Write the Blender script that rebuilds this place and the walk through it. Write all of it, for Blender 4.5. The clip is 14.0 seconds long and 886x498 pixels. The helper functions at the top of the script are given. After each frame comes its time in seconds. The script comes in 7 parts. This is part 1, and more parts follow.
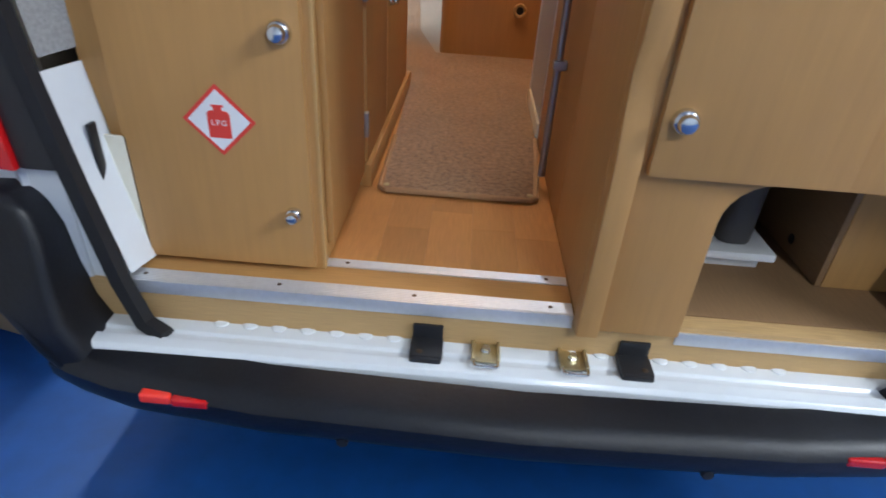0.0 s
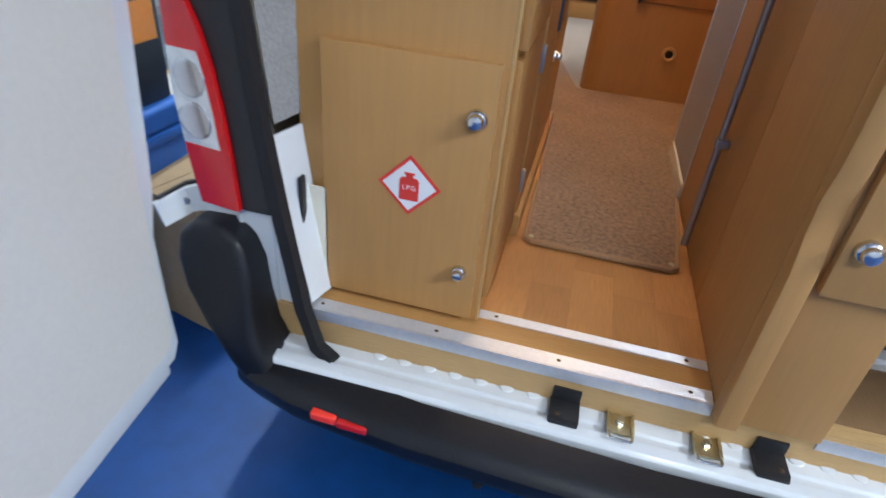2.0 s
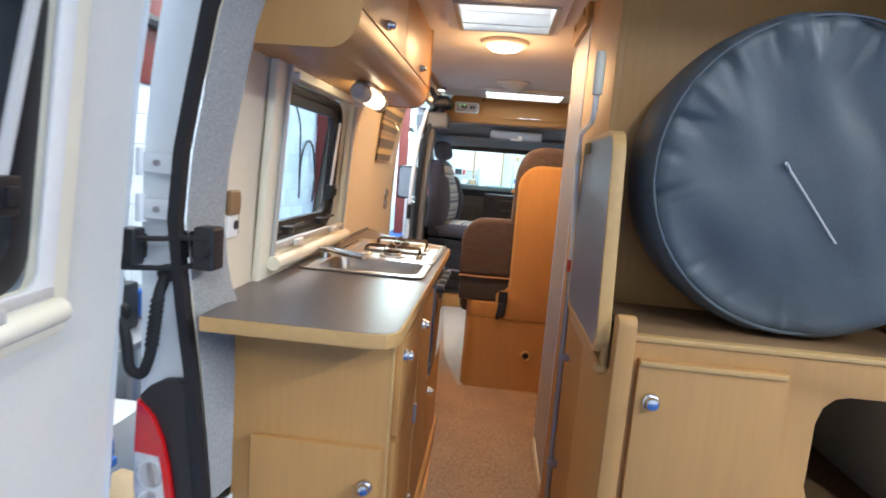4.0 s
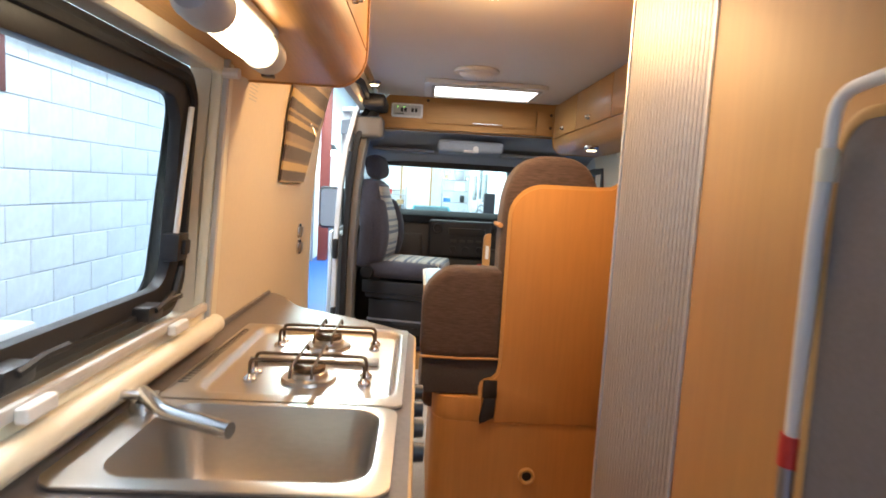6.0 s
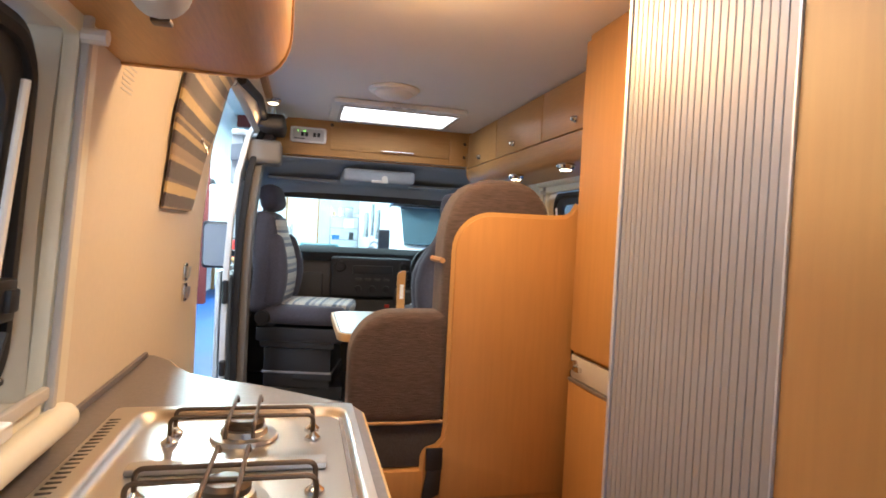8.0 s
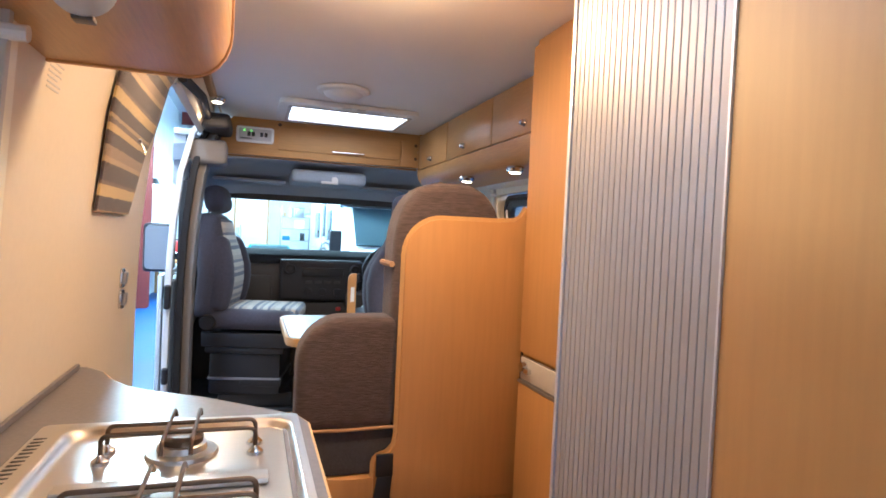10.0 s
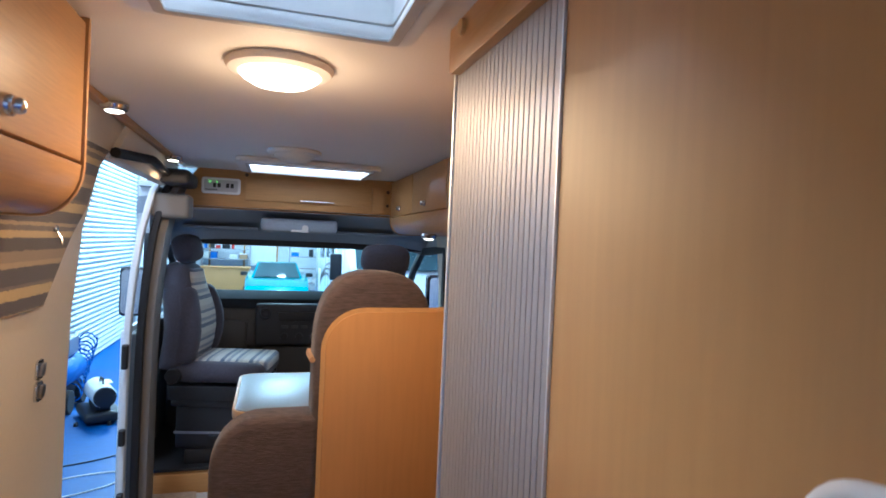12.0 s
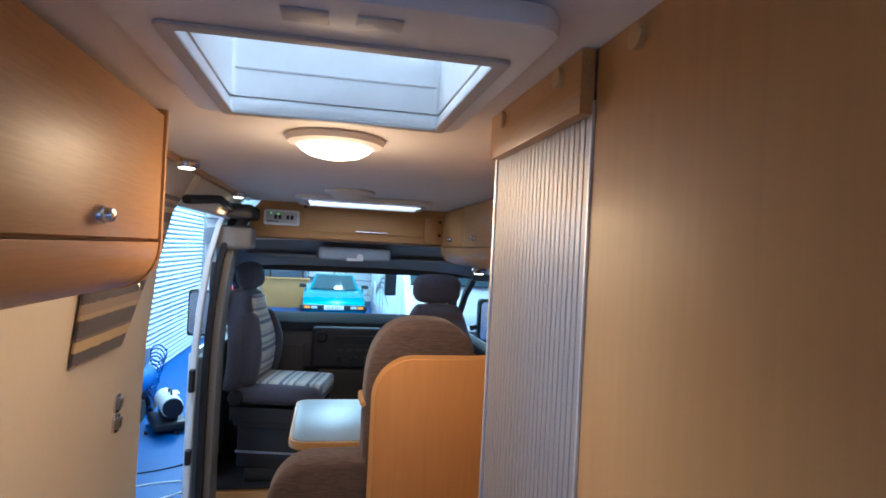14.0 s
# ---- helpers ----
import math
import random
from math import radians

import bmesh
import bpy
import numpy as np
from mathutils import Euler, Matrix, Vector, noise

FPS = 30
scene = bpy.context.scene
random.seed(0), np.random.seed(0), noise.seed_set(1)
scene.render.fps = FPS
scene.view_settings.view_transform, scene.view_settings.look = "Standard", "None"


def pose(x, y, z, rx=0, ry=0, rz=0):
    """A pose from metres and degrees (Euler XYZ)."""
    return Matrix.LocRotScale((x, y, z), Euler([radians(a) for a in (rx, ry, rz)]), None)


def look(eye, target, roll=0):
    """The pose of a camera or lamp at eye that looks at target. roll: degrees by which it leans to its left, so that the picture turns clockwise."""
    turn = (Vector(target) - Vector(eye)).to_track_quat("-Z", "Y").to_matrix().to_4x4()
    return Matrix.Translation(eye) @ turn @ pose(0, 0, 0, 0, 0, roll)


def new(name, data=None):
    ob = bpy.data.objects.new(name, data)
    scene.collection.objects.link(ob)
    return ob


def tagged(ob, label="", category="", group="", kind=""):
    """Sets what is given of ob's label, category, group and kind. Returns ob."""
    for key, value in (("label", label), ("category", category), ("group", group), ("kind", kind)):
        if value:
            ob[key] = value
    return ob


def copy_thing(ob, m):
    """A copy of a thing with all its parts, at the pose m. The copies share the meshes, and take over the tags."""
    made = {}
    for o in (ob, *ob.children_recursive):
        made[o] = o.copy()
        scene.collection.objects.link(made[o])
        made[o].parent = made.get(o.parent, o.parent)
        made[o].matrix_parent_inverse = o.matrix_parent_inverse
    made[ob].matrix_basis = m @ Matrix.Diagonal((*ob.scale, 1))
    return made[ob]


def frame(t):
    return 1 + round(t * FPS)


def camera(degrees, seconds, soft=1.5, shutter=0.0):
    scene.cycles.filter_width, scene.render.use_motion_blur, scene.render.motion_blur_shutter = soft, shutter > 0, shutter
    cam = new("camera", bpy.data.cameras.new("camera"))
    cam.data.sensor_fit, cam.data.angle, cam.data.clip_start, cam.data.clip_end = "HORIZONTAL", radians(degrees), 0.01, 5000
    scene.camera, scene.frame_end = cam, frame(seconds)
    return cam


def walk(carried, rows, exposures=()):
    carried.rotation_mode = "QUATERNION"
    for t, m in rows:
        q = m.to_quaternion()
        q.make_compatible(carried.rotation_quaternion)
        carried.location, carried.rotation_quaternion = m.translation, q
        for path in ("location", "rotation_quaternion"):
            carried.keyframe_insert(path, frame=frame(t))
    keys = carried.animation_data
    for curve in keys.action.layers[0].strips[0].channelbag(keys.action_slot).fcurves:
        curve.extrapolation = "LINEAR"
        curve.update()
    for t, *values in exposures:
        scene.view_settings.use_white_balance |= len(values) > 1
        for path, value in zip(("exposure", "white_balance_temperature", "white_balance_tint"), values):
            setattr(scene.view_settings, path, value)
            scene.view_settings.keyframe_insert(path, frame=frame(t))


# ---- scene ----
from mathutils.bvhtree import BVHTree
cam = camera(74.9, 14.0, 1.7, 0.35)

PATH = [
    (0, (-0.14, -0.841, 1.184), (-0.181, 0.864, 0.139), 4.0),
    (0.5, (-0.207, -0.855, 1.209), (-0.329, 0.84, 0.154), 4.7),
    (1, (-0.209, -0.851, 1.211), (-0.412, 0.833, 0.152), 5.0),
    (1.5, (-0.186, -0.804, 1.195), (-0.443, 0.873, 0.134), 5.2),
    (2, (-0.274, -0.869, 1.329), (-0.622, 0.781, 0.253), 5.7),
    (2.5, (-0.27, -1.149, 1.473), (-0.737, 0.547, 0.52), 5.6),
    (2.7, (-0.253, -1.234, 1.56), (-0.754, 0.534, 0.772), 5.0),
    (3, (-0.245, -1.267, 1.685), (-0.748, 0.58, 1.105), 4.6),
    (3.5, (-0.205, -1.277, 1.751), (-0.531, 0.659, 1.371), 4.5),
    (4, (-0.189, -1.207, 1.762), (-0.349, 0.766, 1.479), 4.6),
    (4.2, (-0.186, -1.11, 1.738), (-0.303, 0.868, 1.47), 4.5),
    (6.3, (-0.415, 0.068, 1.776), (-0.314, 2.058, 1.604), 3.0),
    (6.5, (-0.443, 0.142, 1.781), (-0.334, 2.134, 1.64), 2.8),
    (7, (-0.503, 0.266, 1.764), (-0.312, 2.254, 1.663), 2.8),
    (7.5, (-0.497, 0.282, 1.737), (-0.151, 2.251, 1.673), 2.9),
    (8, (-0.486, 0.285, 1.734), (-0.015, 2.228, 1.68), 2.9),
    (8.5, (-0.485, 0.285, 1.732), (0.051, 2.211, 1.687), 2.8),
    (10.8, (-0.444, 0.31, 1.775), (0.193, 2.206, 1.731), 2.7),
    (11, (-0.389, 0.322, 1.803), (0.243, 2.219, 1.773), 2.7),
    (11.5, (-0.248, 0.303, 1.881), (0.38, 2.201, 1.874), 2.5),
    (12, (-0.21, 0.304, 1.989), (0.361, 2.221, 1.972), 2.5),
    (12.5, (-0.186, 0.325, 2.049), (0.325, 2.259, 2.024), 2.9),
    (13, (-0.182, 0.257, 2.107), (0.273, 2.205, 2.087), 2.7),
    (13.5, (-0.184, 0.245, 2.109), (0.235, 2.201, 2.112), 2.8),
    (14, (-0.207, 0.247, 2.107), (0.179, 2.209, 2.115), 2.9),
]
walk(cam, [(t, look(eye, target, roll)) for t, eye, target, roll in PATH],
     [(0.0, -0.25, 6150, 10), (2.0, -0.15, 6150, 10), (3.0, 0.1, 6300, 10), (4.2, 0.12, 6200, 10), (6.3, 0.16, 6450, 10), (7.5, 0.12, 6300, 10), (8.7, 0.34, 5650, 10), (10.8, 0.26, 5100, 9), (11.4, 0.0, 4950, 8), (12.0, -0.38, 4900, 7), (14.0, -0.56, 4850, 7)])

# ---- world, lamps ----
world = bpy.data.worlds.new("workshop_air")
scene.world = world
world.use_nodes = True
world.node_tree.nodes["Background"].inputs[0].default_value = (0.75, 0.87, 1.0, 1)
world.node_tree.nodes["Background"].inputs[1].default_value = 0.25
scene.view_settings.exposure = 0.0

WARM = (1.0, 0.60, 0.28)
COLD = (0.92, 0.97, 1.0)
COOL = (0.74, 0.99, 1.0)


def area_lamp(name, x, y, z, sx, sy, watts, colour, tilt=(0, 0, 0)):
    data = bpy.data.lights.new(name, "AREA")
    data.shape, data.size, data.size_y, data.energy, data.color = "RECTANGLE", sx, sy, watts, colour
    ob = new(name, data)
    ob.matrix_world = pose(x, y, z, *tilt)
    return ob


def point_lamp(name, x, y, z, r, watts, colour):
    data = bpy.data.lights.new(name, "POINT")
    data.shadow_soft_size, data.energy, data.color = r, watts, colour
    ob = new(name, data)
    ob.location = (x, y, z)
    return ob


# unseen strip lights added under the workshop roof to brighten van and floor
for lx, ly, watts in ((5.2, -2.0, 580), (-1.75, 2.6, 150), (1.6, -4.6, 170), (0.2, 8.5, 280), (0.2, 14.0, 430), (5.0, 12.0, 280), (-1.8, 10.5, 560), (0.2, 19.0, 400), (-0.2, 1.1, 48)):
    tint = COOL if ly > 5 else COLD
    area_lamp("strip_light_glow", lx, ly, 4.55, 0.25, 2.4, watts, tint)
    area_lamp("strip_light_spill", lx, ly, 4.80, 0.25, 2.4, watts * 0.25, tint, (180, 0, 0))
# lamps inside the van
area_lamp("dome_glow", -0.205, 1.575, 2.292, 0.15, 0.15, 8.0, WARM)
point_lamp("dome_spill", -0.205, 1.575, 2.20, 0.08, 4.2, WARM)
area_lamp("locker_lamp_glow", -0.64, 0.79, 1.940, 0.05, 0.20, 0.6, WARM)
for sx, sy in ((-0.645, 2.13), (-0.655, 3.22), (0.512, 2.41), (0.497, 2.92)):
    area_lamp("spot_glow", sx, sy, 2.0 if sx > 0 else 2.27, 0.05, 0.05, 2.2 if sx > 0 else 2.0, WARM)

# ---- helpers of this scene ----
BASE = {}
F = 0.55            # top of the van's floor
CEIL = 2.35         # underside of the van's ceiling


def thing(name, label, category, base=(0, 0, 0), group="", kind=""):
    ob = new(name)
    ob.empty_display_size = 0.05
    ob.location = base
    BASE[ob] = Vector(base)
    return tagged(ob, label, category, group, kind)


def part(name, bm, material, parent=None, label="", smooth=None):
    base = BASE.get(parent, Vector((0, 0, 0)))
    if base.length:
        bmesh.ops.translate(bm, verts=bm.verts, vec=-base)
    bmesh.ops.recalc_face_normals(bm, faces=bm.faces)
    me = bpy.data.meshes.new(name)
    bm.to_mesh(me)
    bm.free()
    me.materials.append(material)
    if smooth is None or smooth:
        limit = radians(35 if smooth is None else smooth)
        me.set_sharp_from_angle(angle=limit)
        for p in me.polygons:
            p.use_smooth = True
    ob = new(name, me)
    ob.parent = parent
    BASE[ob] = base
    if label:
        ob["label"] = label
    return ob


def setting(name, bm, material, label, category, smooth=None):
    return tagged(part(name, bm, material, None, "", smooth), label, category, kind="structure")


def solo(name, bm, material, label, category, group="", kind="", smooth=None):
    return tagged(part(name, bm, material, None, "", smooth), label, category, group, kind)


def bevelled(bm, width, seg=2, angle=40):
    if width > 0:
        edges = [e for e in bm.edges if len(e.link_faces) == 2 and e.calc_face_angle(0) > radians(angle)]
        bmesh.ops.bevel(bm, geom=edges, offset=width, segments=seg, profile=0.6, affect="EDGES", clamp_overlap=True)
    return bm


def box(x0, x1, y0, y1, z0, z1, bev=0.003, seg=2):
    bm = bmesh.new()
    bmesh.ops.create_cube(bm, size=1)
    for v in bm.verts:
        v.co = Vector((x0 + (v.co.x + 0.5) * (x1 - x0), y0 + (v.co.y + 0.5) * (y1 - y0), z0 + (v.co.z + 0.5) * (z1 - z0)))
    return bevelled(bm, min(bev, 0.45 * min(abs(x1 - x0), abs(y1 - y0), abs(z1 - z0))), seg)


def on_axis(axis, u, v, w):
    """u, v in the profile's plane, w along the axis."""
    return {"x": (w, u, v), "y": (u, w, v), "z": (u, v, w)}[axis]


def prism(pts, axis, lo, hi, bev=0.0, seg=2):
    bm = bmesh.new()
    a = [bm.verts.new(on_axis(axis, u, v, lo)) for u, v in pts]
    b = [bm.verts.new(on_axis(axis, u, v, hi)) for u, v in pts]
    n = len(pts)
    bm.faces.new(a)
    bm.faces.new(b[::-1])
    for i in range(n):
        bm.faces.new((a[i], b[i], b[(i + 1) % n], a[(i + 1) % n]))
    bmesh.ops.recalc_face_normals(bm, faces=bm.faces)
    return bevelled(bm, bev, seg)


def rounded(u0, u1, v0, v1, r, seg=6, corners=(1, 1, 1, 1)):
    """A rectangle's outline with rounded corners, from lower left, counter-clockwise."""
    pts = []
    for k, (cu, cv, start) in enumerate(((u0, v0, 180), (u1, v0, 270), (u1, v1, 0), (u0, v1, 90))):
        rr = r * corners[k]
        if rr <= 0:
            pts.append((cu, cv))
            continue
        mu, mv = (cu + rr if cu == u0 else cu - rr), (cv + rr if cv == v0 else cv - rr)
        for i in range(seg + 1):
            a = radians(start + 90 * i / seg)
            pts.append((mu + rr * math.cos(a), mv + rr * math.sin(a)))
    return pts


def ring(outer, inner, axis, lo, hi, bev=0.0):
    """A frame between two outlines with the same number of points."""
    bm = bmesh.new()
    rows = [[bm.verts.new(on_axis(axis, u, v, w)) for u, v in pts] for pts, w in ((outer, lo), (outer, hi), (inner, hi), (inner, lo))]
    n = len(outer)
    for k in range(4):
        p, q = rows[k], rows[(k + 1) % 4]
        for i in range(n):
            bm.faces.new((p[i], p[(i + 1) % n], q[(i + 1) % n], q[i]))
    bmesh.ops.recalc_face_normals(bm, faces=bm.faces)
    return bevelled(bm, bev)


def lathe(profile, centre, axis="z", seg=24):
    """A turned shape: profile of (radius, height along the axis)."""
    bm = bmesh.new()
    rows = []
    for r, h in profile:
        if r < 1e-5:
            rows.append([bm.verts.new(on_axis(axis, 0, 0, h))])
        else:
            rows.append([bm.verts.new(on_axis(axis, r * math.cos(2 * math.pi * i / seg), r * math.sin(2 * math.pi * i / seg), h)) for i in range(seg)])
    for p, q in zip(rows, rows[1:]):
        for i in range(seg):
            a, b = p[i % len(p)], p[(i + 1) % len(p)]
            c, d = q[(i + 1) % len(q)], q[i % len(q)]
            vs = list(dict.fromkeys((a, b, c, d)))
            if len(vs) > 2:
                bm.faces.new(vs)
    for rowv in (rows[0], rows[-1]):
        if len(rowv) > 2:
            bm.faces.new(rowv)
    bmesh.ops.translate(bm, verts=bm.verts, vec=centre)
    bmesh.ops.recalc_face_normals(bm, faces=bm.faces)
    return bm


def sweep(path, section, closed=True, up=(0, 0, 1)):
    """Carries a section of (side, up) pairs along a path; ends are capped."""
    bm = bmesh.new()
    pts = [Vector(p) for p in path]
    rows = []
    for i, p in enumerate(pts):
        t = (pts[min(i + 1, len(pts) - 1)] - pts[max(i - 1, 0)]).normalized()
        side = t.cross(Vector(up))
        side = side.normalized() if side.length > 1e-4 else Vector((1, 0, 0))
        top = side.cross(t).normalized()
        rows.append([bm.verts.new(p + side * a + top * b) for a, b in section])
    n = len(section)
    for p, q in zip(rows, rows[1:]):
        for i in range(n if closed else n - 1):
            bm.faces.new((p[i], p[(i + 1) % n], q[(i + 1) % n], q[i]))
    if closed:
        bm.faces.new(rows[0])
        bm.faces.new(rows[-1][::-1])
    bmesh.ops.recalc_face_normals(bm, faces=bm.faces)
    return bm


def tube(path, r, seg=8, up=(0, 0, 1)):
    return sweep(path, [(r * math.cos(2 * math.pi * i / seg), r * math.sin(2 * math.pi * i / seg)) for i in range(seg)], True, up)


def arc_path(pts, r, seg=5):
    """A polyline with its inner corners rounded."""
    out = [Vector(pts[0])]
    for a, b, c in zip(pts, pts[1:], pts[2:]):
        a, b, c = Vector(a), Vector(b), Vector(c)
        d = min(r, 0.45 * (a - b).length, 0.45 * (c - b).length)
        p, q = b + (a - b).normalized() * d, b + (c - b).normalized() * d
        out += [p.lerp(b, k / seg).lerp(b.lerp(q, k / seg), k / seg) for k in range(seg + 1)]
    return out + [Vector(pts[-1])]


def merged(*bms):
    out = bmesh.new()
    for bm in bms:
        me = bpy.data.meshes.new("joining")
        bm.to_mesh(me)
        bm.free()
        out.from_mesh(me)
        bpy.data.meshes.remove(me)
    return out


def turned(bm, centre, rx=0, ry=0, rz=0):
    bmesh.ops.rotate(bm, verts=bm.verts, cent=centre, matrix=Euler([radians(a) for a in (rx, ry, rz)]).to_matrix())
    return bm


def bent(bm, cuts, func):
    """Cuts a mesh into slices and moves every vertex by a function."""
    if cuts:
        bmesh.ops.subdivide_edges(bm, edges=bm.edges[:], cuts=cuts, use_grid_fill=True)
    for v in bm.verts:
        v.co = Vector(func(*v.co))
    return bm


def pillow(x0, x1, y0, y1, z0, z1, soft=0.05, puff=0.0, seg=5):
    """An upholstered block with fat rounded edges."""
    bm = box(x0, x1, y0, y1, z0, z1, soft, seg)
    if puff:
        bmesh.ops.subdivide_edges(bm, edges=[e for e in bm.edges if e.calc_length() > 0.12], cuts=4, use_grid_fill=True)
        c = Vector(((x0 + x1) / 2, (y0 + y1) / 2, (z0 + z1) / 2))
        h = Vector(((x1 - x0) / 2, (y1 - y0) / 2, (z1 - z0) / 2))
        for v in bm.verts:
            q = [(v.co[i] - c[i]) / h[i] for i in range(3)]
            for i in range(3):
                j, k = (i + 1) % 3, (i + 2) % 3
                v.co[i] += q[i] * puff * (1 - q[j] ** 2) * (1 - q[k] ** 2)
    return bm


# ---- materials ----
def material(name, colour, rough=0.5, metal=0.0, spread=0.08, scale=40.0, stretch=(1, 1, 1), bump=0.0, bump_scale=None, stain=0.06, stain_scale=2.5,
             coat=0.0, sheen=0.0, transmission=0.0, ior=1.45, emit=0.0):
    m = bpy.data.materials.new(name)
    m.use_nodes = True
    nt = m.node_tree
    b = nt.nodes["Principled BSDF"]
    b.inputs["Roughness"].default_value, b.inputs["Metallic"].default_value = rough, metal
    b.inputs["Coat Weight"].default_value, b.inputs["Sheen Weight"].default_value = coat, sheen
    b.inputs["Transmission Weight"].default_value, b.inputs["IOR"].default_value = transmission, ior
    b.inputs["Base Color"].default_value = (*colour, 1)
    if emit:
        b.inputs["Emission Color"].default_value, b.inputs["Emission Strength"].default_value = (*colour, 1), emit
    if spread or stain or bump:
        co = nt.nodes.new("ShaderNodeTexCoord")
        mp = nt.nodes.new("ShaderNodeMapping")
        mp.inputs["Scale"].default_value = stretch
        nt.links.new(co.outputs["Object"], mp.inputs["Vector"])
        fine = nt.nodes.new("ShaderNodeTexNoise")
        fine.inputs["Scale"].default_value, fine.inputs["Detail"].default_value = scale, 5
        nt.links.new(mp.outputs["Vector"], fine.inputs["Vector"])
        big = nt.nodes.new("ShaderNodeTexNoise")
        big.inputs["Scale"].default_value, big.inputs["Detail"].default_value = stain_scale, 3
        nt.links.new(co.outputs["Object"], big.inputs["Vector"])
        val = nt.nodes.new("ShaderNodeMath")
        val.operation = "MULTIPLY_ADD"
        val.inputs[1].default_value, val.inputs[2].default_value = 4 * spread, 1 - 2 * spread
        nt.links.new(fine.outputs["Fac"], val.inputs[0])
        val2 = nt.nodes.new("ShaderNodeMath")
        val2.operation = "MULTIPLY_ADD"
        val2.inputs[1].default_value, val2.inputs[2].default_value = 4 * stain, 1 - 2 * stain
        nt.links.new(big.outputs["Fac"], val2.inputs[0])
        both = nt.nodes.new("ShaderNodeMath")
        both.operation = "MULTIPLY"
        nt.links.new(val.outputs[0], both.inputs[0])
        nt.links.new(val2.outputs[0], both.inputs[1])
        mix = nt.nodes.new("ShaderNodeVectorMath")
        mix.operation = "SCALE"
        mix.inputs[0].default_value = colour
        nt.links.new(both.outputs[0], mix.inputs["Scale"])
        nt.links.new(mix.outputs[0], b.inputs["Base Color"])
        if not metal:
            rv = nt.nodes.new("ShaderNodeMath")
            rv.operation = "MULTIPLY_ADD"
            rv.inputs[1].default_value, rv.inputs[2].default_value = 0.25 * rough, 0.88 * rough
            nt.links.new(big.outputs["Fac"], rv.inputs[0])
            nt.links.new(rv.outputs[0], b.inputs["Roughness"])
        if bump:
            bn = nt.nodes.new("ShaderNodeBump")
            bn.inputs["Strength"].default_value, bn.inputs["Distance"].default_value = bump, 0.004
            src = fine
            if bump_scale:
                src = nt.nodes.new("ShaderNodeTexNoise")
                src.inputs["Scale"].default_value, src.inputs["Detail"].default_value = bump_scale, 4
                nt.links.new(mp.outputs["Vector"], src.inputs["Vector"])
            nt.links.new(src.outputs["Fac"], bn.inputs["Height"])
            nt.links.new(bn.outputs["Normal"], b.inputs["Normal"])
    return m


def striped(name, bands, axis, period, rough=0.85, bump=0.3):
    """Woven cloth with bands of colour along one axis; bands are (from 0..1, colour)."""
    m = material(name, (0.5, 0.5, 0.5), rough, spread=0.12, scale=260, bump=bump, sheen=0.2)
    nt = m.node_tree
    b = nt.nodes["Principled BSDF"]
    co = nt.nodes.new("ShaderNodeTexCoord")
    sp = nt.nodes.new("ShaderNodeSeparateXYZ")
    nt.links.new(co.outputs["Object"], sp.inputs[0])
    nz = nt.nodes.new("ShaderNodeTexNoise")
    nz.inputs["Scale"].default_value = 55
    add = nt.nodes.new("ShaderNodeMath")
    add.operation = "MULTIPLY_ADD"
    add.inputs[1].default_value = 0.012
    nt.links.new(nz.outputs["Fac"], add.inputs[0])
    nt.links.new(sp.outputs[axis], add.inputs[2])
    md = nt.nodes.new("ShaderNodeMath")
    md.operation = "DIVIDE"
    md.inputs[1].default_value = period
    nt.links.new(add.outputs[0], md.inputs[0])
    fr = nt.nodes.new("ShaderNodeMath")
    fr.operation = "FRACT"
    nt.links.new(md.outputs[0], fr.inputs[0])
    rp = nt.nodes.new("ShaderNodeValToRGB")
    rp.color_ramp.interpolation = "CONSTANT"
    els = rp.color_ramp.elements
    while len(els) < len(bands):
        els.new(0.5)
    for e, (at, col) in zip(els, sorted(bands)):
        e.position, e.color = at, (*col, 1)
    nt.links.new(fr.outputs[0], rp.inputs[0])
    old = b.inputs["Base Color"].links[0].from_node
    nt.links.new(rp.outputs[0], old.inputs[0])
    old.inputs[0].default_value = (1, 1, 1)
    return m


beech = material("beech_laminate", (0.475, 0.252, 0.083), 0.5, spread=0.055, scale=22, stretch=(3.6, 3.6, 0.25), stain=0.06, stain_scale=3, bump=0.02)
beech_flat = material("beech_laminate_lengthwise", (0.475, 0.252, 0.083), 0.37, spread=0.10, scale=26, stretch=(9, 0.5, 9), stain=0.06, stain_scale=3, bump=0.02)
beech_cross = material("beech_laminate_crosswise", (0.475, 0.252, 0.083), 0.5, spread=0.10, scale=26, stretch=(0.5, 9, 9), stain=0.06, stain_scale=3, bump=0.02)
edge_wood = material("edge_strip_wood", (0.54, 0.33, 0.125), 0.45, spread=0.06, scale=30, stretch=(2, 2, 2))
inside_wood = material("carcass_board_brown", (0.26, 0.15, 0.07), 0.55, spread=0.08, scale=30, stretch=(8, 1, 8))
ply_edge = material("ply_edge", (0.52, 0.33, 0.14), 0.6, spread=0.16, scale=30, stretch=(0.6, 6, 34), bump=0.1)
plank_wood = material("plank_wood", (0.56, 0.27, 0.085), 0.4, spread=0.09, scale=22, stretch=(10, 0.8, 10), stain=0.09, stain_scale=4, bump=0.03)
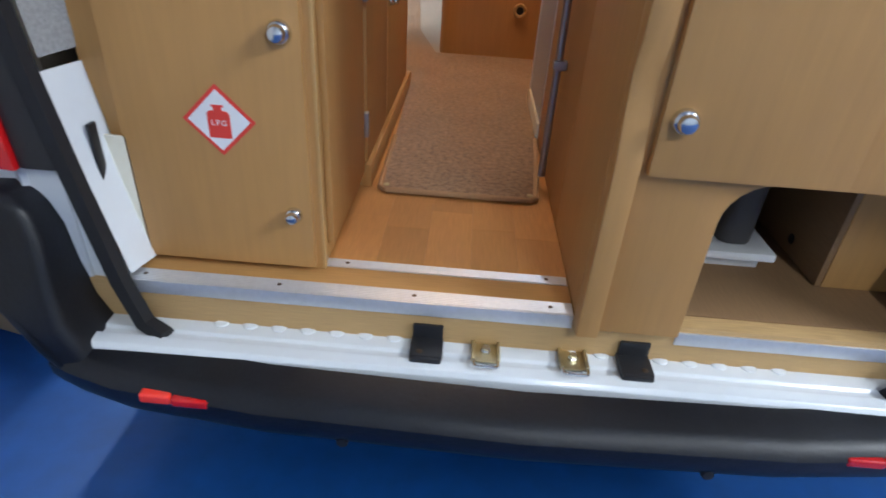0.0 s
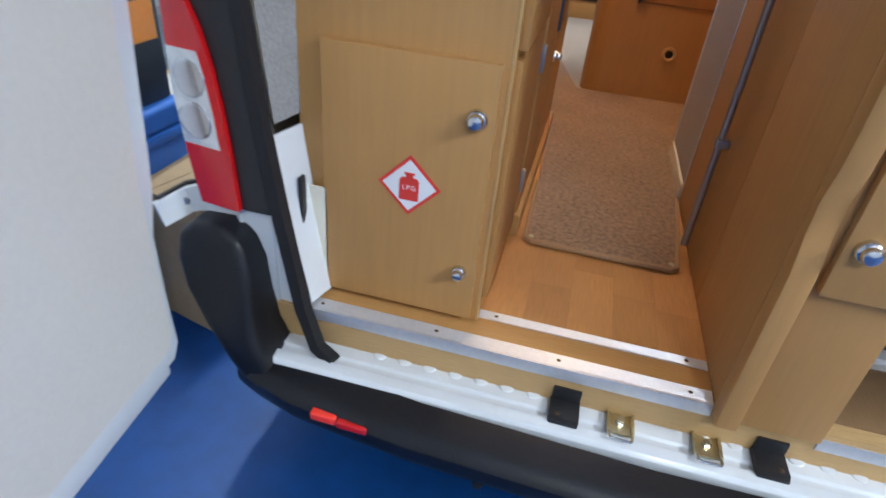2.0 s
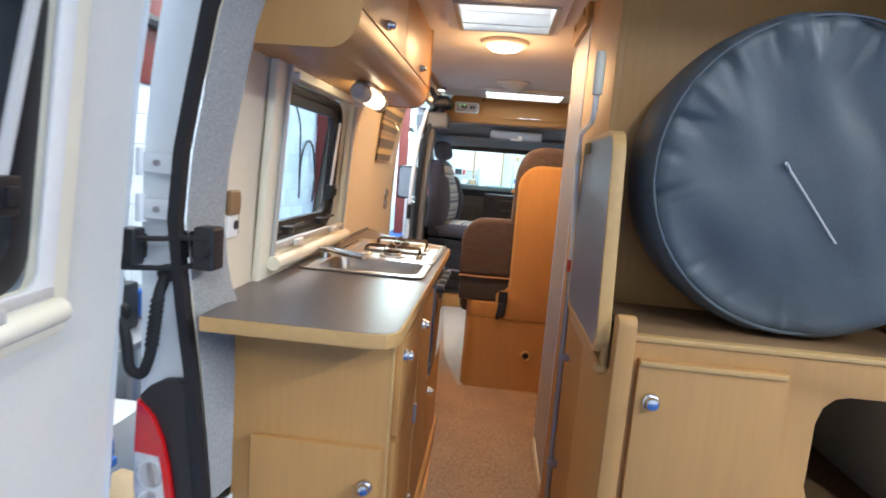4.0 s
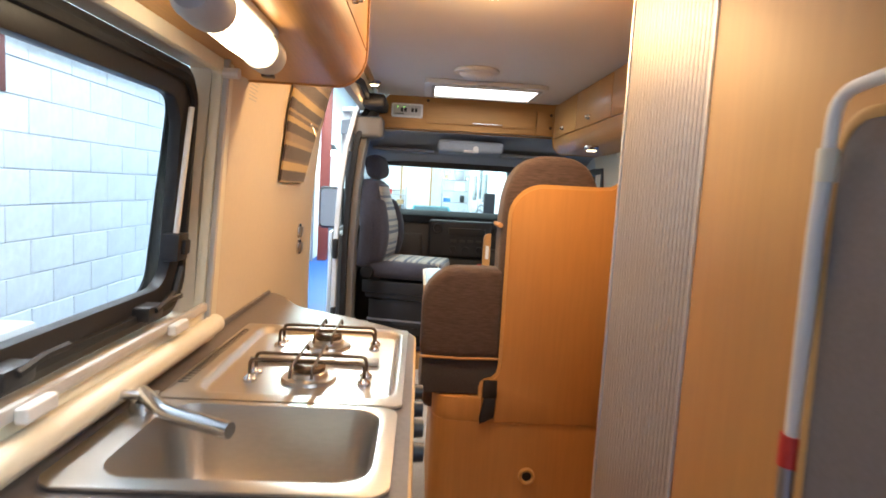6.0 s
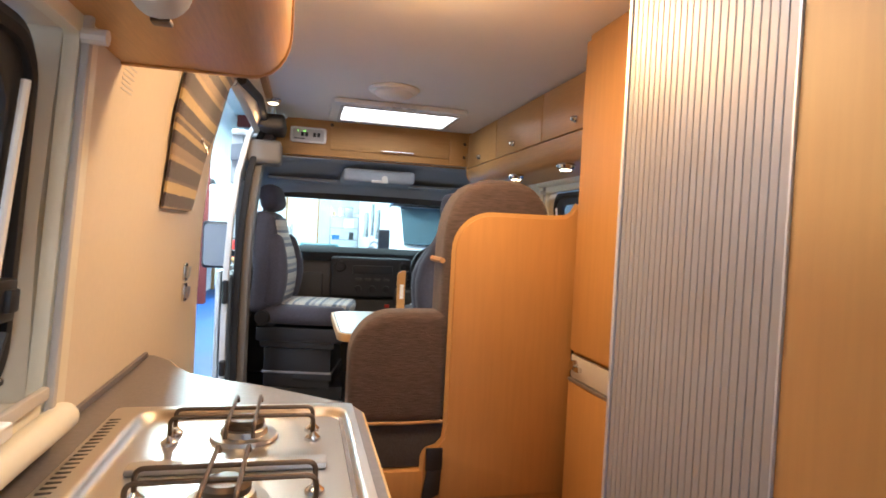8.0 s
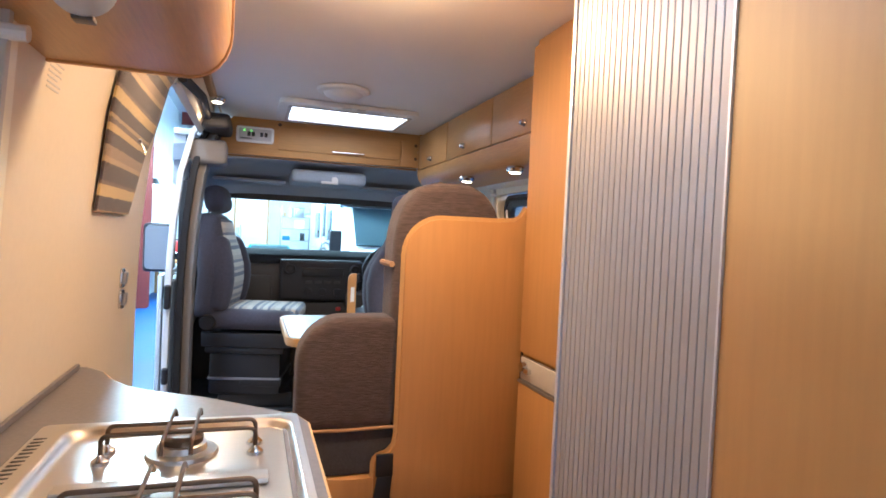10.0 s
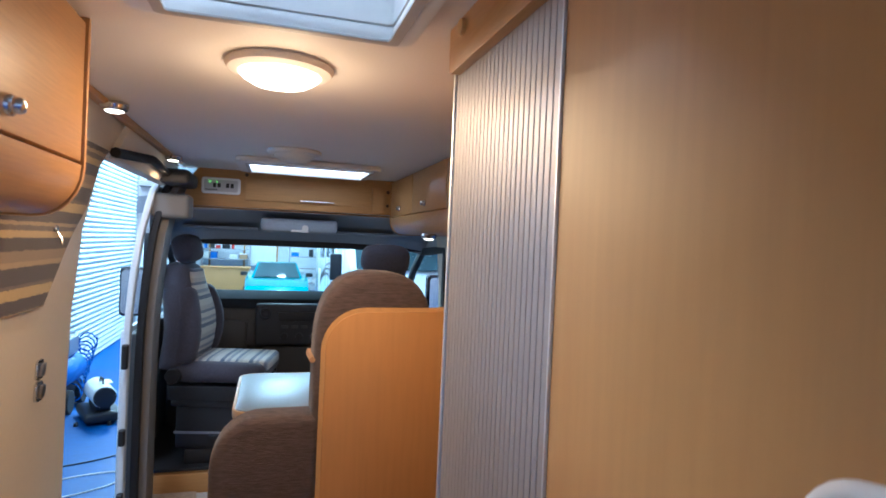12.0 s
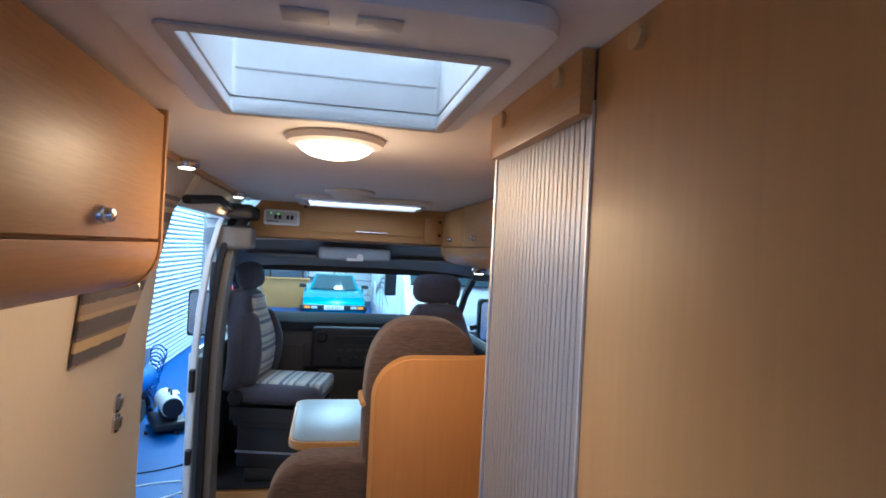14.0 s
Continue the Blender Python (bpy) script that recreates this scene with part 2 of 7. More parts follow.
def vary_pieces(m, amount):
    """Makes each piece a little lighter or darker than the next."""
    nt = m.node_tree
    b = nt.nodes["Principled BSDF"]
    info = nt.nodes.new("ShaderNodeObjectInfo")
    gain = nt.nodes.new("ShaderNodeMath")
    gain.operation = "MULTIPLY_ADD"
    gain.inputs[1].default_value, gain.inputs[2].default_value = 2 * amount, 1 - amount
    nt.links.new(info.outputs["Random"], gain.inputs[0])
    mul = nt.nodes.new("ShaderNodeVectorMath")
    mul.operation = "SCALE"
    nt.links.new(b.inputs["Base Color"].links[0].from_socket, mul.inputs[0])
    nt.links.new(gain.outputs[0], mul.inputs["Scale"])
    nt.links.new(mul.outputs[0], b.inputs["Base Color"])


vary_pieces(plank_wood, 0.13)
laminate_grey = material("worktop_laminate", (0.15, 0.13, 0.125), 0.36, spread=0.14, scale=120, stain=0.06)
flap_grey = material("flap_laminate", (0.17, 0.165, 0.18), 0.3, spread=0.08, scale=150, stain=0.03)
table_grey = material("table_laminate", (0.20, 0.205, 0.21), 0.36, spread=0.1, scale=140)
steel = material("brushed_steel", (0.53, 0.50, 0.46), 0.30, 1.0, spread=0.05, scale=60, stretch=(1, 30, 1), bump=0.015)
chrome = material("satin_chrome", (0.66, 0.66, 0.66), 0.2, 1.0, spread=0.03, scale=60)
alu = material("ribbed_aluminium", (0.74, 0.75, 0.77), 0.42, 0.7, spread=0.05, scale=90)
grey_metal = material("grey_metal_tube", (0.36, 0.35, 0.36), 0.4, 0.8, spread=0.05, scale=60)
brass = material("zinc_yellow_latch", (0.58, 0.50, 0.30), 0.35, 0.9, spread=0.12, scale=80)
dark_iron = material("dark_iron", (0.11, 0.075, 0.05), 0.42, 0.7, spread=0.1, scale=80)
carpet = material("tan_carpet", (0.33, 0.205, 0.115), 0.95, spread=0.45, scale=75, stain=0.18, stain_scale=4, bump=1.0, bump_scale=160, sheen=0.25)
carpet_pale = material("cab_carpet", (0.42, 0.36, 0.30), 0.95, spread=0.2, scale=170, bump=0.8, bump_scale=300, sheen=0.2)
binding = material("carpet_binding", (0.44, 0.27, 0.14), 0.8, spread=0.12, scale=200, bump=0.3)
felt = material("grey_felt_lining", (0.31, 0.305, 0.295), 0.95, spread=0.2, scale=160, bump=0.6, bump_scale=260, sheen=0.1)
cream_wall = material("cream_wall_board", (0.72, 0.63, 0.49), 0.5, spread=0.02, scale=60, stain=0.03, bump=0.03)
door_board = material("pale_door_board", (0.70, 0.675, 0.62), 0.5, spread=0.03, scale=90, stain=0.03, bump=0.04)
ceiling_vinyl = material("ceiling_vinyl", (0.80, 0.76, 0.71), 0.55, spread=0.03, scale=220, stain=0.03, bump=0.08)
white_plastic = material("white_plastic", (0.78, 0.77, 0.74), 0.4, spread=0.02, scale=60, stain=0.03)
cream_plastic = material("cream_plastic", (0.80, 0.75, 0.60), 0.38, spread=0.02, scale=60, stain=0.03)
grey_plastic = material("light_grey_plastic", (0.52, 0.50, 0.47), 0.5, spread=0.03, scale=120, bump=0.04)
dash_plastic = material("dashboard_plastic", (0.032, 0.032, 0.035), 0.6, spread=0.08, scale=200, bump=0.12)
dash_black = material("dashboard_top_plastic", (0.022, 0.023, 0.025), 0.85, spread=0.1, scale=200, bump=0.12)
dash_black.node_tree.nodes["Principled BSDF"].inputs["Specular IOR Level"].default_value = 0.04
dash_light = material("dashboard_mid_grey", (0.066, 0.061, 0.057), 0.6, spread=0.06, scale=200, bump=0.1)
head_lining = material("cab_head_lining", (0.34, 0.38, 0.43), 0.9, spread=0.08, scale=150, bump=0.25)
trim_grey = material("grey_trim_plastic", (0.20, 0.19, 0.18), 0.55, spread=0.05, scale=150, bump=0.06)
black_plastic = material("black_plastic", (0.018, 0.018, 0.02), 0.4, spread=0.1, scale=120, bump=0.05)
bumper_black = material("bumper_plastic", (0.0065, 0.007, 0.010), 0.44, spread=0.3, scale=130, stain=0.45, stain_scale=7, bump=0.14)
rubber = material("black_rubber", (0.012, 0.012, 0.014), 0.7, spread=0.1, scale=90, bump=0.06)
van_white = material("white_van_paint", (0.72, 0.75, 0.77), 0.22, spread=0.02, scale=30, stain=0.04, stain_scale=5, coat=0.4)
red_lens = material("red_lens", (0.60, 0.010, 0.012), 0.2, spread=0.06, scale=60, coat=0.6)
red_bright = material("red_reflector", (0.95, 0.05, 0.03), 0.15, spread=0.05, scale=90, coat=0.5)
clear_lens = material("clear_lens", (0.72, 0.72, 0.70), 0.1, 0.35, spread=0.2, scale=30, coat=0.7, bump=0.5, bump_scale=26)
orange_lens = material("orange_lens", (0.85, 0.28, 0.03), 0.15, spread=0.05, coat=0.5)
blue_floor = material("blue_workshop_floor", (0.003, 0.053, 0.212), 0.5, spread=0.14, scale=14, stain=0.28, stain_scale=0.9, bump=0.06, bump_scale=40)
white_block = material("white_painted_block", (0.74, 0.77, 0.79), 0.7, spread=0.08, scale=25, stain=0.10, stain_scale=3, bump=0.5)
vary_pieces(white_block, 0.05)
mortar = material("white_painted_joint", (0.69, 0.72, 0.74), 0.8, spread=0.08, scale=30, bump=0.3)
steel_red = material("red_oxide_steel", (0.17, 0.028, 0.022), 0.55, spread=0.1, scale=20)
shutter_grey = material("pale_shutter_paint", (0.52, 0.56, 0.56), 0.45, spread=0.05, scale=30, stain=0.06)
roof_sheet = material("roof_sheet", (0.55, 0.58, 0.60), 0.6, spread=0.04, scale=10, stain=0.06)
bench_cloth = material("brown_grey_seat_cloth", (0.080, 0.060, 0.062), 0.92, spread=0.36, scale=45, stretch=(0.8, 0.8, 7), stain=0.08, bump=0.6, bump_scale=60, sheen=0.2)
velour = material("blue_grey_velour", (0.058, 0.058, 0.080), 0.9, spread=0.14, scale=90, stain=0.1, bump=0.3, sheen=0.12)
dark_cloth = material("dark_seat_base_cloth", (0.045, 0.045, 0.055), 0.9, spread=0.15, scale=180, bump=0.3, sheen=0.3)
cover_vinyl = material("blue_grey_cover_vinyl", (0.082, 0.098, 0.108), 0.44, spread=0.05, scale=120, stain=0.08, stain_scale=4, bump=0.1, bump_scale=200)
cardboard = material("cardboard", (0.40, 0.27, 0.15), 0.85, spread=0.05, scale=40, stain=0.08, bump=0.08)
sticker_red = material("sticker_red", (0.75, 0.055, 0.04), 0.4, spread=0.02)
sticker_white = material("sticker_white", (0.85, 0.85, 0.85), 0.4, spread=0.02)
lamp_glass = material("lit_lamp_glass", (1.0, 0.80, 0.52), 0.4, spread=0, stain=0, emit=9.0)
lamp_off = material("frosted_lamp_glass", (0.78, 0.76, 0.72), 0.3, spread=0.02)
tube_light = material("lit_strip_tube", (0.86, 0.95, 1.0), 0.4, spread=0, stain=0, emit=9.0)
# emission on this blind stands in for workshop light coming through it
glowing_blind = material("self_glowing_roof_blind", (0.95, 0.97, 1.0), 0.5, spread=0.02, stain=0.02, emit=4.5)
glass = material("clear_glass", (0.95, 0.97, 0.97), 0.02, spread=0, stain=0, transmission=1.0, ior=1.02)
acrylic = material("tinted_window_acrylic", (0.86, 0.91, 0.95), 0.03, spread=0, stain=0, transmission=1.0, ior=1.05)
tambour_alu = material("tambour_slats", (0.44, 0.42, 0.42), 0.45, 0.35, spread=0.03, scale=120, stretch=(1, 1, 0.1))
plaid = striped("striped_seat_cover", [(0.0, (0.50, 0.48, 0.43)), (0.22, (0.10, 0.12, 0.17)), (0.36, (0.45, 0.43, 0.39)), (0.46, (0.24, 0.25, 0.28)), (0.58, (0.52, 0.50, 0.45)), (0.74, (0.15, 0.17, 0.22)), (0.84, (0.40, 0.38, 0.35))], 2, 0.16)
plaid_flat = striped("striped_cushion_cover", [(0.0, (0.50, 0.48, 0.43)), (0.22, (0.10, 0.12, 0.17)), (0.36, (0.45, 0.43, 0.39)), (0.46, (0.24, 0.25, 0.28)), (0.58, (0.52, 0.50, 0.45)), (0.74, (0.15, 0.17, 0.22)), (0.84, (0.40, 0.38, 0.35))], 1, 0.16)
hanging_cloth = striped("striped_hanging_cloth", [(0.0, (0.32, 0.23, 0.13)), (0.04, (0.055, 0.040, 0.044)), (0.19, (0.50, 0.36, 0.16)), (0.31, (0.14, 0.10, 0.08)), (0.35, (0.052, 0.038, 0.042)), (0.54, (0.36, 0.25, 0.14)), (0.60, (0.25, 0.18, 0.12)), (0.72, (0.058, 0.043, 0.046)), (0.86, (0.45, 0.32, 0.15)), (0.94, (0.12, 0.09, 0.075))], 2, 0.235)
car_blue = material("turquoise_car_paint", (0.03, 0.30, 0.36), 0.2, 0.2, spread=0.02, coat=0.8)
dark_glass = material("dark_vehicle_glass", (0.05, 0.08, 0.09), 0.06, spread=0, stain=0.02, coat=0.5)
tyre_rubber = material("tyre_rubber", (0.02, 0.02, 0.02), 0.8, spread=0.1, scale=60)
blue_paint = material("blue_paint", (0.02, 0.12, 0.45), 0.5, spread=0.05)
red_paint = material("red_paint", (0.55, 0.04, 0.03), 0.45, spread=0.05)
yellow_paint = material("yellow_paint", (0.75, 0.55, 0.05), 0.5, spread=0.05)
green_led = material("green_indicator", (0.25, 1.0, 0.15), 0.4, spread=0, stain=0, emit=4.0)


# ---- the workshop ----
setting("ground", box(-14, 16, -12, 40, -0.2, 0.0, 0), blue_floor, "blue painted concrete workshop floor, worn and scuffed", "floor")
setting("wall_west", merged(box(-2.98, -2.78, -8, 7.2, 0, 5.2, 0), box(-2.98, -2.78, 7.2, 13.0, 4.3, 5.2, 0), box(-2.98, -2.78, 13.0, 26.2, 0, 5.2, 0)), mortar,
        "white painted blockwork wall of the workshop", "wall")
setting("wall_north", box(-2.98, 12.2, 23.0, 23.2, 0, 5.2, 0), white_block, "white workshop end wall behind the shelves", "wall")
setting("wall_east", box(12.0, 12.2, -8, 26.0, 0, 5.2, 0), white_block, "white workshop side wall", "wall")
setting("wall_south", box(-2.98, 12.2, -8.2, -8.0, 0, 5.2, 0), white_block, "white workshop wall behind the van", "wall")
setting("roof", box(-2.98, 12.2, -8.2, 26.2, 5.2, 5.35, 0), roof_sheet, "pale sheet roof of the workshop", "roof")
# housings and tubes made up for the added, unseen strip lights
for sx, sy in ((5.2, -2.0), (-1.75, 2.6), (1.6, -4.6), (0.2, 8.5), (0.2, 14.0), (5.0, 12.0), (-1.8, 10.5), (0.2, 19.0), (-0.2, 1.1)):
    light = thing("strip_light", "lit twin-tube strip light, unseen, added under the workshop roof", "lamp", (sx, sy, 4.6), "workshop strip lights")
    part("housing", box(sx - 0.10, sx + 0.10, sy - 1.25, sy + 1.25, 4.70, 4.78, 0.01), white_plastic, light)
    for dx in (-0.05, 0.05):
        part("tube", lathe([(0.018, -1.2), (0.018, 1.2)], (sx + dx, sy, 4.67), "y", 10), tube_light, light, "lit tube of the added strip light")
    for dy in (-1.0, 1.0):
        part("hanger", box(sx - 0.01, sx + 0.01, sy + dy - 0.01, sy + dy + 0.01, 4.78, 5.2, 0.002), grey_metal, light)

# the roller shutter: slats that bow outward
shutter = thing("roller_shutter", "closed pale steel roller shutter in the workshop wall", "shutter", (-2.78, 7.25, 0), kind="structure")
slat_mesh = prism([(-2.80, 0.0), (-2.775, 0.012), (-2.762, 0.038), (-2.775, 0.064), (-2.80, 0.076)], "y", 7.25, 12.95)
first = part("slat", slat_mesh, shutter_grey, shutter)
for i in range(1, 56):
    ob = new("slat", first.data)
    ob.parent = shutter
    ob.location.z = 0.077 * i
for yy in (7.20, 12.98):
    part("guide_rail", box(-2.82, -2.72, yy - 0.04, yy + 0.04, 0, 4.4, 0.006), grey_metal, shutter)

column = thing("steel_column", "red oxide painted steel column by the shutter", "column", (-2.55, 13.3, 0))
part("web", box(-2.56, -2.54, 13.2, 13.4, 0, 5.2, 0.002), steel_red, column)
for yy in (13.2, 13.4):
    part("flange", box(-2.65, -2.45, yy - 0.01, yy + 0.01, 0, 5.2, 0.002), steel_red, column)
for yy in (7.05,):
    col = copy_thing(column, pose(-2.68, yy, 0))
for yy in (5.0, 13.3, 20.0):
    rafter = thing("roof_beam", "red oxide painted steel roof beam", "beam", (0, yy, 4.9))
    part("web", box(-2.7, 12.0, yy - 0.01, yy + 0.01, 4.84, 5.2, 0.002), steel_red, rafter)
    part("flange", box(-2.7, 12.0, yy - 0.09, yy + 0.09, 4.82, 4.84, 0.002), steel_red, rafter)

# ---- the van's shell ----
WALL = ((F - 0.12, -0.85), (1.05, -0.852), (1.47, -0.85), (1.72, -0.842), (1.99, -0.818), (2.20, -0.775), (CEIL, -0.70))


def wall_x(z):
    for (za, xa), (zb, xb) in zip(WALL, WALL[1:]):
        if z <= zb:
            return xa + (xb - xa) * (z - za) / (zb - za)
    return WALL[-1][1]


def side_wall(ys, hole, sign):
    """A bowed side wall of the van with thickness; hole: (y0, y1, z0, z1) or None."""
    bm = bmesh.new()
    zs = [z for z, _ in WALL]
    grid = [[(bm.verts.new((sign * -wall_x(z), y, z)), bm.verts.new((sign * (-wall_x(z) + 0.045), y, z))) for z in zs] for y in ys]
    def open_cell(i, j):
        return hole and 0 <= i < len(ys) - 1 and 0 <= j < len(zs) - 1 and hole[0] <= ys[i] + 1e-6 and ys[i + 1] <= hole[1] + 1e-6 and hole[2] <= zs[j] + 1e-6 and zs[j + 1] <= hole[3] + 1e-6
    def outside(i, j):
        return i < 0 or j < 0 or i >= len(ys) - 1 or j >= len(zs) - 1 or open_cell(i, j)
    for i in range(len(ys) - 1):
        for j in range(len(zs) - 1):
            if open_cell(i, j):
                continue
            a, b, c, d = grid[i][j], grid[i + 1][j], grid[i + 1][j + 1], grid[i][j + 1]
            bm.faces.new((a[0], b[0], c[0], d[0]))
            bm.faces.new((a[1], d[1], c[1], b[1]))
            for di, dj, p, q in ((-1, 0, a, d), (1, 0, b, c), (0, -1, a, b), (0, 1, d, c)):
                if outside(i + di, j + dj):
                    bm.faces.new((p[0], q[0], q[1], p[1]))
    return bm


setting("wall_left", side_wall((0.10, 0.43, 1.19, 1.9, 2.52), (0.43, 1.19, 1.47, 1.99), -1), cream_wall, "cream lined side wall of the van with a window", "wall")
setting("wall_right", side_wall((0.02, 1.9, 2.25, 3.25, 3.9), (2.25, 3.25, 1.47, 1.99), 1), cream_wall, "cream lined side wall of the van beside the dinette", "wall")
setting("floor", box(-0.85, 0.85, 0.0, 3.76, F - 0.088, F - 0.006, 0.002), ply_edge, "plywood floor deck of the van, its edge bare at the back", "floor")
ceil_bm = merged(box(-0.70, 0.70, 0.02, 0.865, CEIL, CEIL + 0.03, 0), box(-0.70, -0.395, 0.865, 1.28, CEIL, CEIL + 0.03, 0), box(-0.015, 0.70, 0.865, 1.28, CEIL, CEIL + 0.03, 0),
                 box(-0.70, 0.70, 1.28, 3.115, CEIL, CEIL + 0.03, 0), box(-0.70, -0.34, 3.115, 3.505, CEIL, CEIL + 0.03, 0), box(0.265, 0.70, 3.115, 3.505, CEIL, CEIL + 0.03, 0),
                 box(-0.70, 0.70, 3.505, 3.80, CEIL, CEIL + 0.03, 0))
setting("ceiling", ceil_bm, ceiling_vinyl, "pale vinyl-lined ceiling of the van with two roof lights", "ceiling")
setting("ceiling_edge_left", prism([(-0.690, CEIL + 0.008), (-0.655, CEIL - 0.001), (-0.662, CEIL - 0.016), (-0.692, CEIL - 0.012)], "y", 1.445, 3.66, 0.003), beech_flat, "slim wooden strip along the ceiling above the sliding door", "trim")
setting("cove_left", prism([(-0.695, CEIL + 0.006), (-0.688, CEIL - 0.017), (-0.735, 2.235), (-0.765, 2.225), (-0.772, 2.25)], "y", 2.525, 3.62, 0.003), cream_wall, "cream cove lining above the sliding door", "trim")

# planks of the van's floor, in the entry
entry = thing("plank_floor", "orange beech plank flooring in the van's entry", "floor", (0, 0, F), kind="structure")
rng = random.Random(4)
k = 0
for ix in range(5):
    px = -0.39 + ix * 0.095
    cuts = [0.122, 0.122 + rng.uniform(0.12, 0.42), 0.52, 0.98, 1.4]
    for ya, yb in zip(cuts, cuts[1:]):
        part("plank", box(px + 0.0001, px + 0.0949, ya + 0.0001, yb - 0.0001, F - 0.006, F, 0.0003, 1), plank_wood, entry)
part("threshold_board", box(-0.74, 0.083, 0.036, 0.094, F - 0.006, F, 0.001), beech_cross, entry)

rug = thing("carpet_runner", "tan looped carpet runner with bound edges, studded to the floor", "carpet", (-0.14, 0.44, F))
pile = [(-0.335, 0.44), (0.045, 0.44), (0.06, 0.62), (0.075, 0.86), (0.12, 1.22), (0.24, 1.30), (0.24, 1.9), (-0.30, 1.9), (-0.42, 2.4), (-0.55, 3.74), (-0.84, 3.74), (-0.84, 1.86), (-0.42, 1.42), (-0.365, 1.36), (-0.345, 0.8)]
part("carpet_body", prism(pile, "z", F + 0.001, F + 0.012, 0.004), carpet, rug)
part("bound_edge", tube([(x, y, F + 0.009) for x, y in ((-0.345, 0.8), (-0.337, 0.45), (-0.32, 0.436), (0.03, 0.436), (0.047, 0.45), (0.062, 0.62), (0.077, 0.86))], 0.0075, 8), binding, rug, "bound carpet edge")
for x in (-0.322, 0.033):
    part("stud", lathe([(0.008, 0), (0.007, 0.003), (0.0, 0.004)], (x, 0.456, F + 0.012), "z", 12), brass, rug, "brass press stud")
setting("dinette_carpet", box(-0.84, 0.84, 1.92, 3.755, F - 0.006, F, 0), carpet_pale, "pale carpet under the dinette", "carpet")


def ribbed_strip(name, x0, x1, y0, y1, z, lip, label):
    ob = thing(name, label, "trim", (x0, y0, z), "aluminium edge strips")
    n = 7
    ribs = [(y0, z - 0.004)]
    for i in range(n):
        w = (y1 - y0) / n
        ribs += [(y0 + w * i + 0.0006, z + 0.0025), (y0 + w * (i + 1) - 0.0014, z + 0.0025), (y0 + w * (i + 1) - 0.0008, z + 0.0008)]
    part("tread", prism(ribs + [(y1, z - 0.004)], "x", x0, x1), alu, ob, smooth=0)
    if lip:
        part("nosing", box(x0, x1, y0 - 0.004, y0, z - 0.026, z + 0.002, 0.001), alu, ob)
    for i in range(max(2, int((x1 - x0) / 0.19))):
        sx = x0 + 0.04 + i * (x1 - x0 - 0.08) / max(1, int((x1 - x0) / 0.19) - 1)
        part("screw", lathe([(0.0045, 0), (0.003, 0.0012), (0, 0.0014)], (sx, (y0 + y1) / 2, z + 0.0025), "z", 10), dark_iron, ob, "dark screw head")
    return ob


ribbed_strip("edge_strip", -0.748, 0.083, 0.0, 0.036, F, True, "ribbed aluminium edge strip screwed along the rear floor edge")
ribbed_strip("edge_strip", -0.389, 0.083, 0.094, 0.122, F, False, "ribbed aluminium edge strip across the aisle's threshold")
ribbed_strip("edge_strip", 0.273, 0.84, 0.0, 0.034, F - 0.018, True, "ribbed aluminium edge strip below the rear storage opening")

# ---- kitchen unit ----
unit = thing("kitchen_cabinet", "pale beech kitchen cabinet with a gas locker door", "cabinet", (-0.6, 0.7, F))
part("end_panel", box(-0.775, -0.389, 0.084, 0.102, F, 1.365, 0.002), beech, unit)
part("end_edge", box(-0.392, -0.386, 0.083, 0.098, F, 1.365, 0.001), edge_wood, unit)
part("side_panel", box(-0.407, -0.389, 0.1025, 1.33, F, 1.365, 0.002), beech, unit)
part("front_panel", prism([(-0.389, 1.33), (-0.45, 1.385), (-0.60, 1.50), (-0.72, 1.60), (-0.78, 1.74), (-0.84, 1.77), (-0.84, 1.75), (-0.79, 1.72), (-0.74, 1.58), (-0.60, 1.48), (-0.45, 1.365), (-0.407, 1.33)], "z", F, 1.365), beech, unit)
gas_door = part("gas_locker_door", box(-0.722, -0.402, 0.066, 0.0835, F + 0.012, 1.085, 0.003), beech, unit, "beech door of the gas bottle locker")


def push_knob(x, y, z, axis, out, parent, r=0.0195):
    prof = [(r, 0), (r, 0.004), (r * 0.93, 0.009), (r * 0.80, 0.012), (r * 0.74, 0.0125), (r * 0.72, 0.019), (r * 0.6, 0.0225), (r * 0.3, 0.0245), (0, 0.025)]
    bm = lathe([(a, h * out) for a, h in prof], (x, y, z), axis, 20)
    return part("knob", bm, chrome, parent, "satin chrome push-button knob")


push_knob(-0.434, 0.066, 0.99, "y", -1, gas_door)
push_knob(-0.434, 0.066, 0.675, "y", -1, gas_door, 0.015)
for y0, y1, z0, z1, ky, kz in ((0.115, 0.46, 1.10, 1.335, 0.14, 1.30), (0.475, 0.80, 0.61, 1.335, 0.50, 1.28), (0.815, 1.30, 0.61, 0.98, 0.85, 0.93)):
    d = part("door", box(-0.3885, -0.372, y0, y1, z0, z1, 0.003), beech, unit, "beech cabinet door")
    push_knob(-0.372, ky, kz, "x", 1, d, 0.016)
d = part("lower_door", box(-0.3885, -0.376, 0.115, 0.46, F + 0.04, 1.085, 0.003), beech, unit)
for z in (0.68, 0.98):
    part("hinge", box(-0.378, -0.366, 0.455, 0.475, z, z + 0.06, 0.003), grey_metal, d, "grey metal hinge")
part("cooker_front", box(-0.3885, -0.365, 0.82, 1.29, 1.0, 1.345, 0.006), dark_glass, unit, "dark glass grill front")
for ky in (0.90, 1.0, 1.10, 1.20):
    part("control_knob", lathe([(0.018, 0), (0.016, 0.022), (0, 0.024)], (-0.365, ky, 1.31), "x", 16), black_plastic, unit, "black cooker control knob")
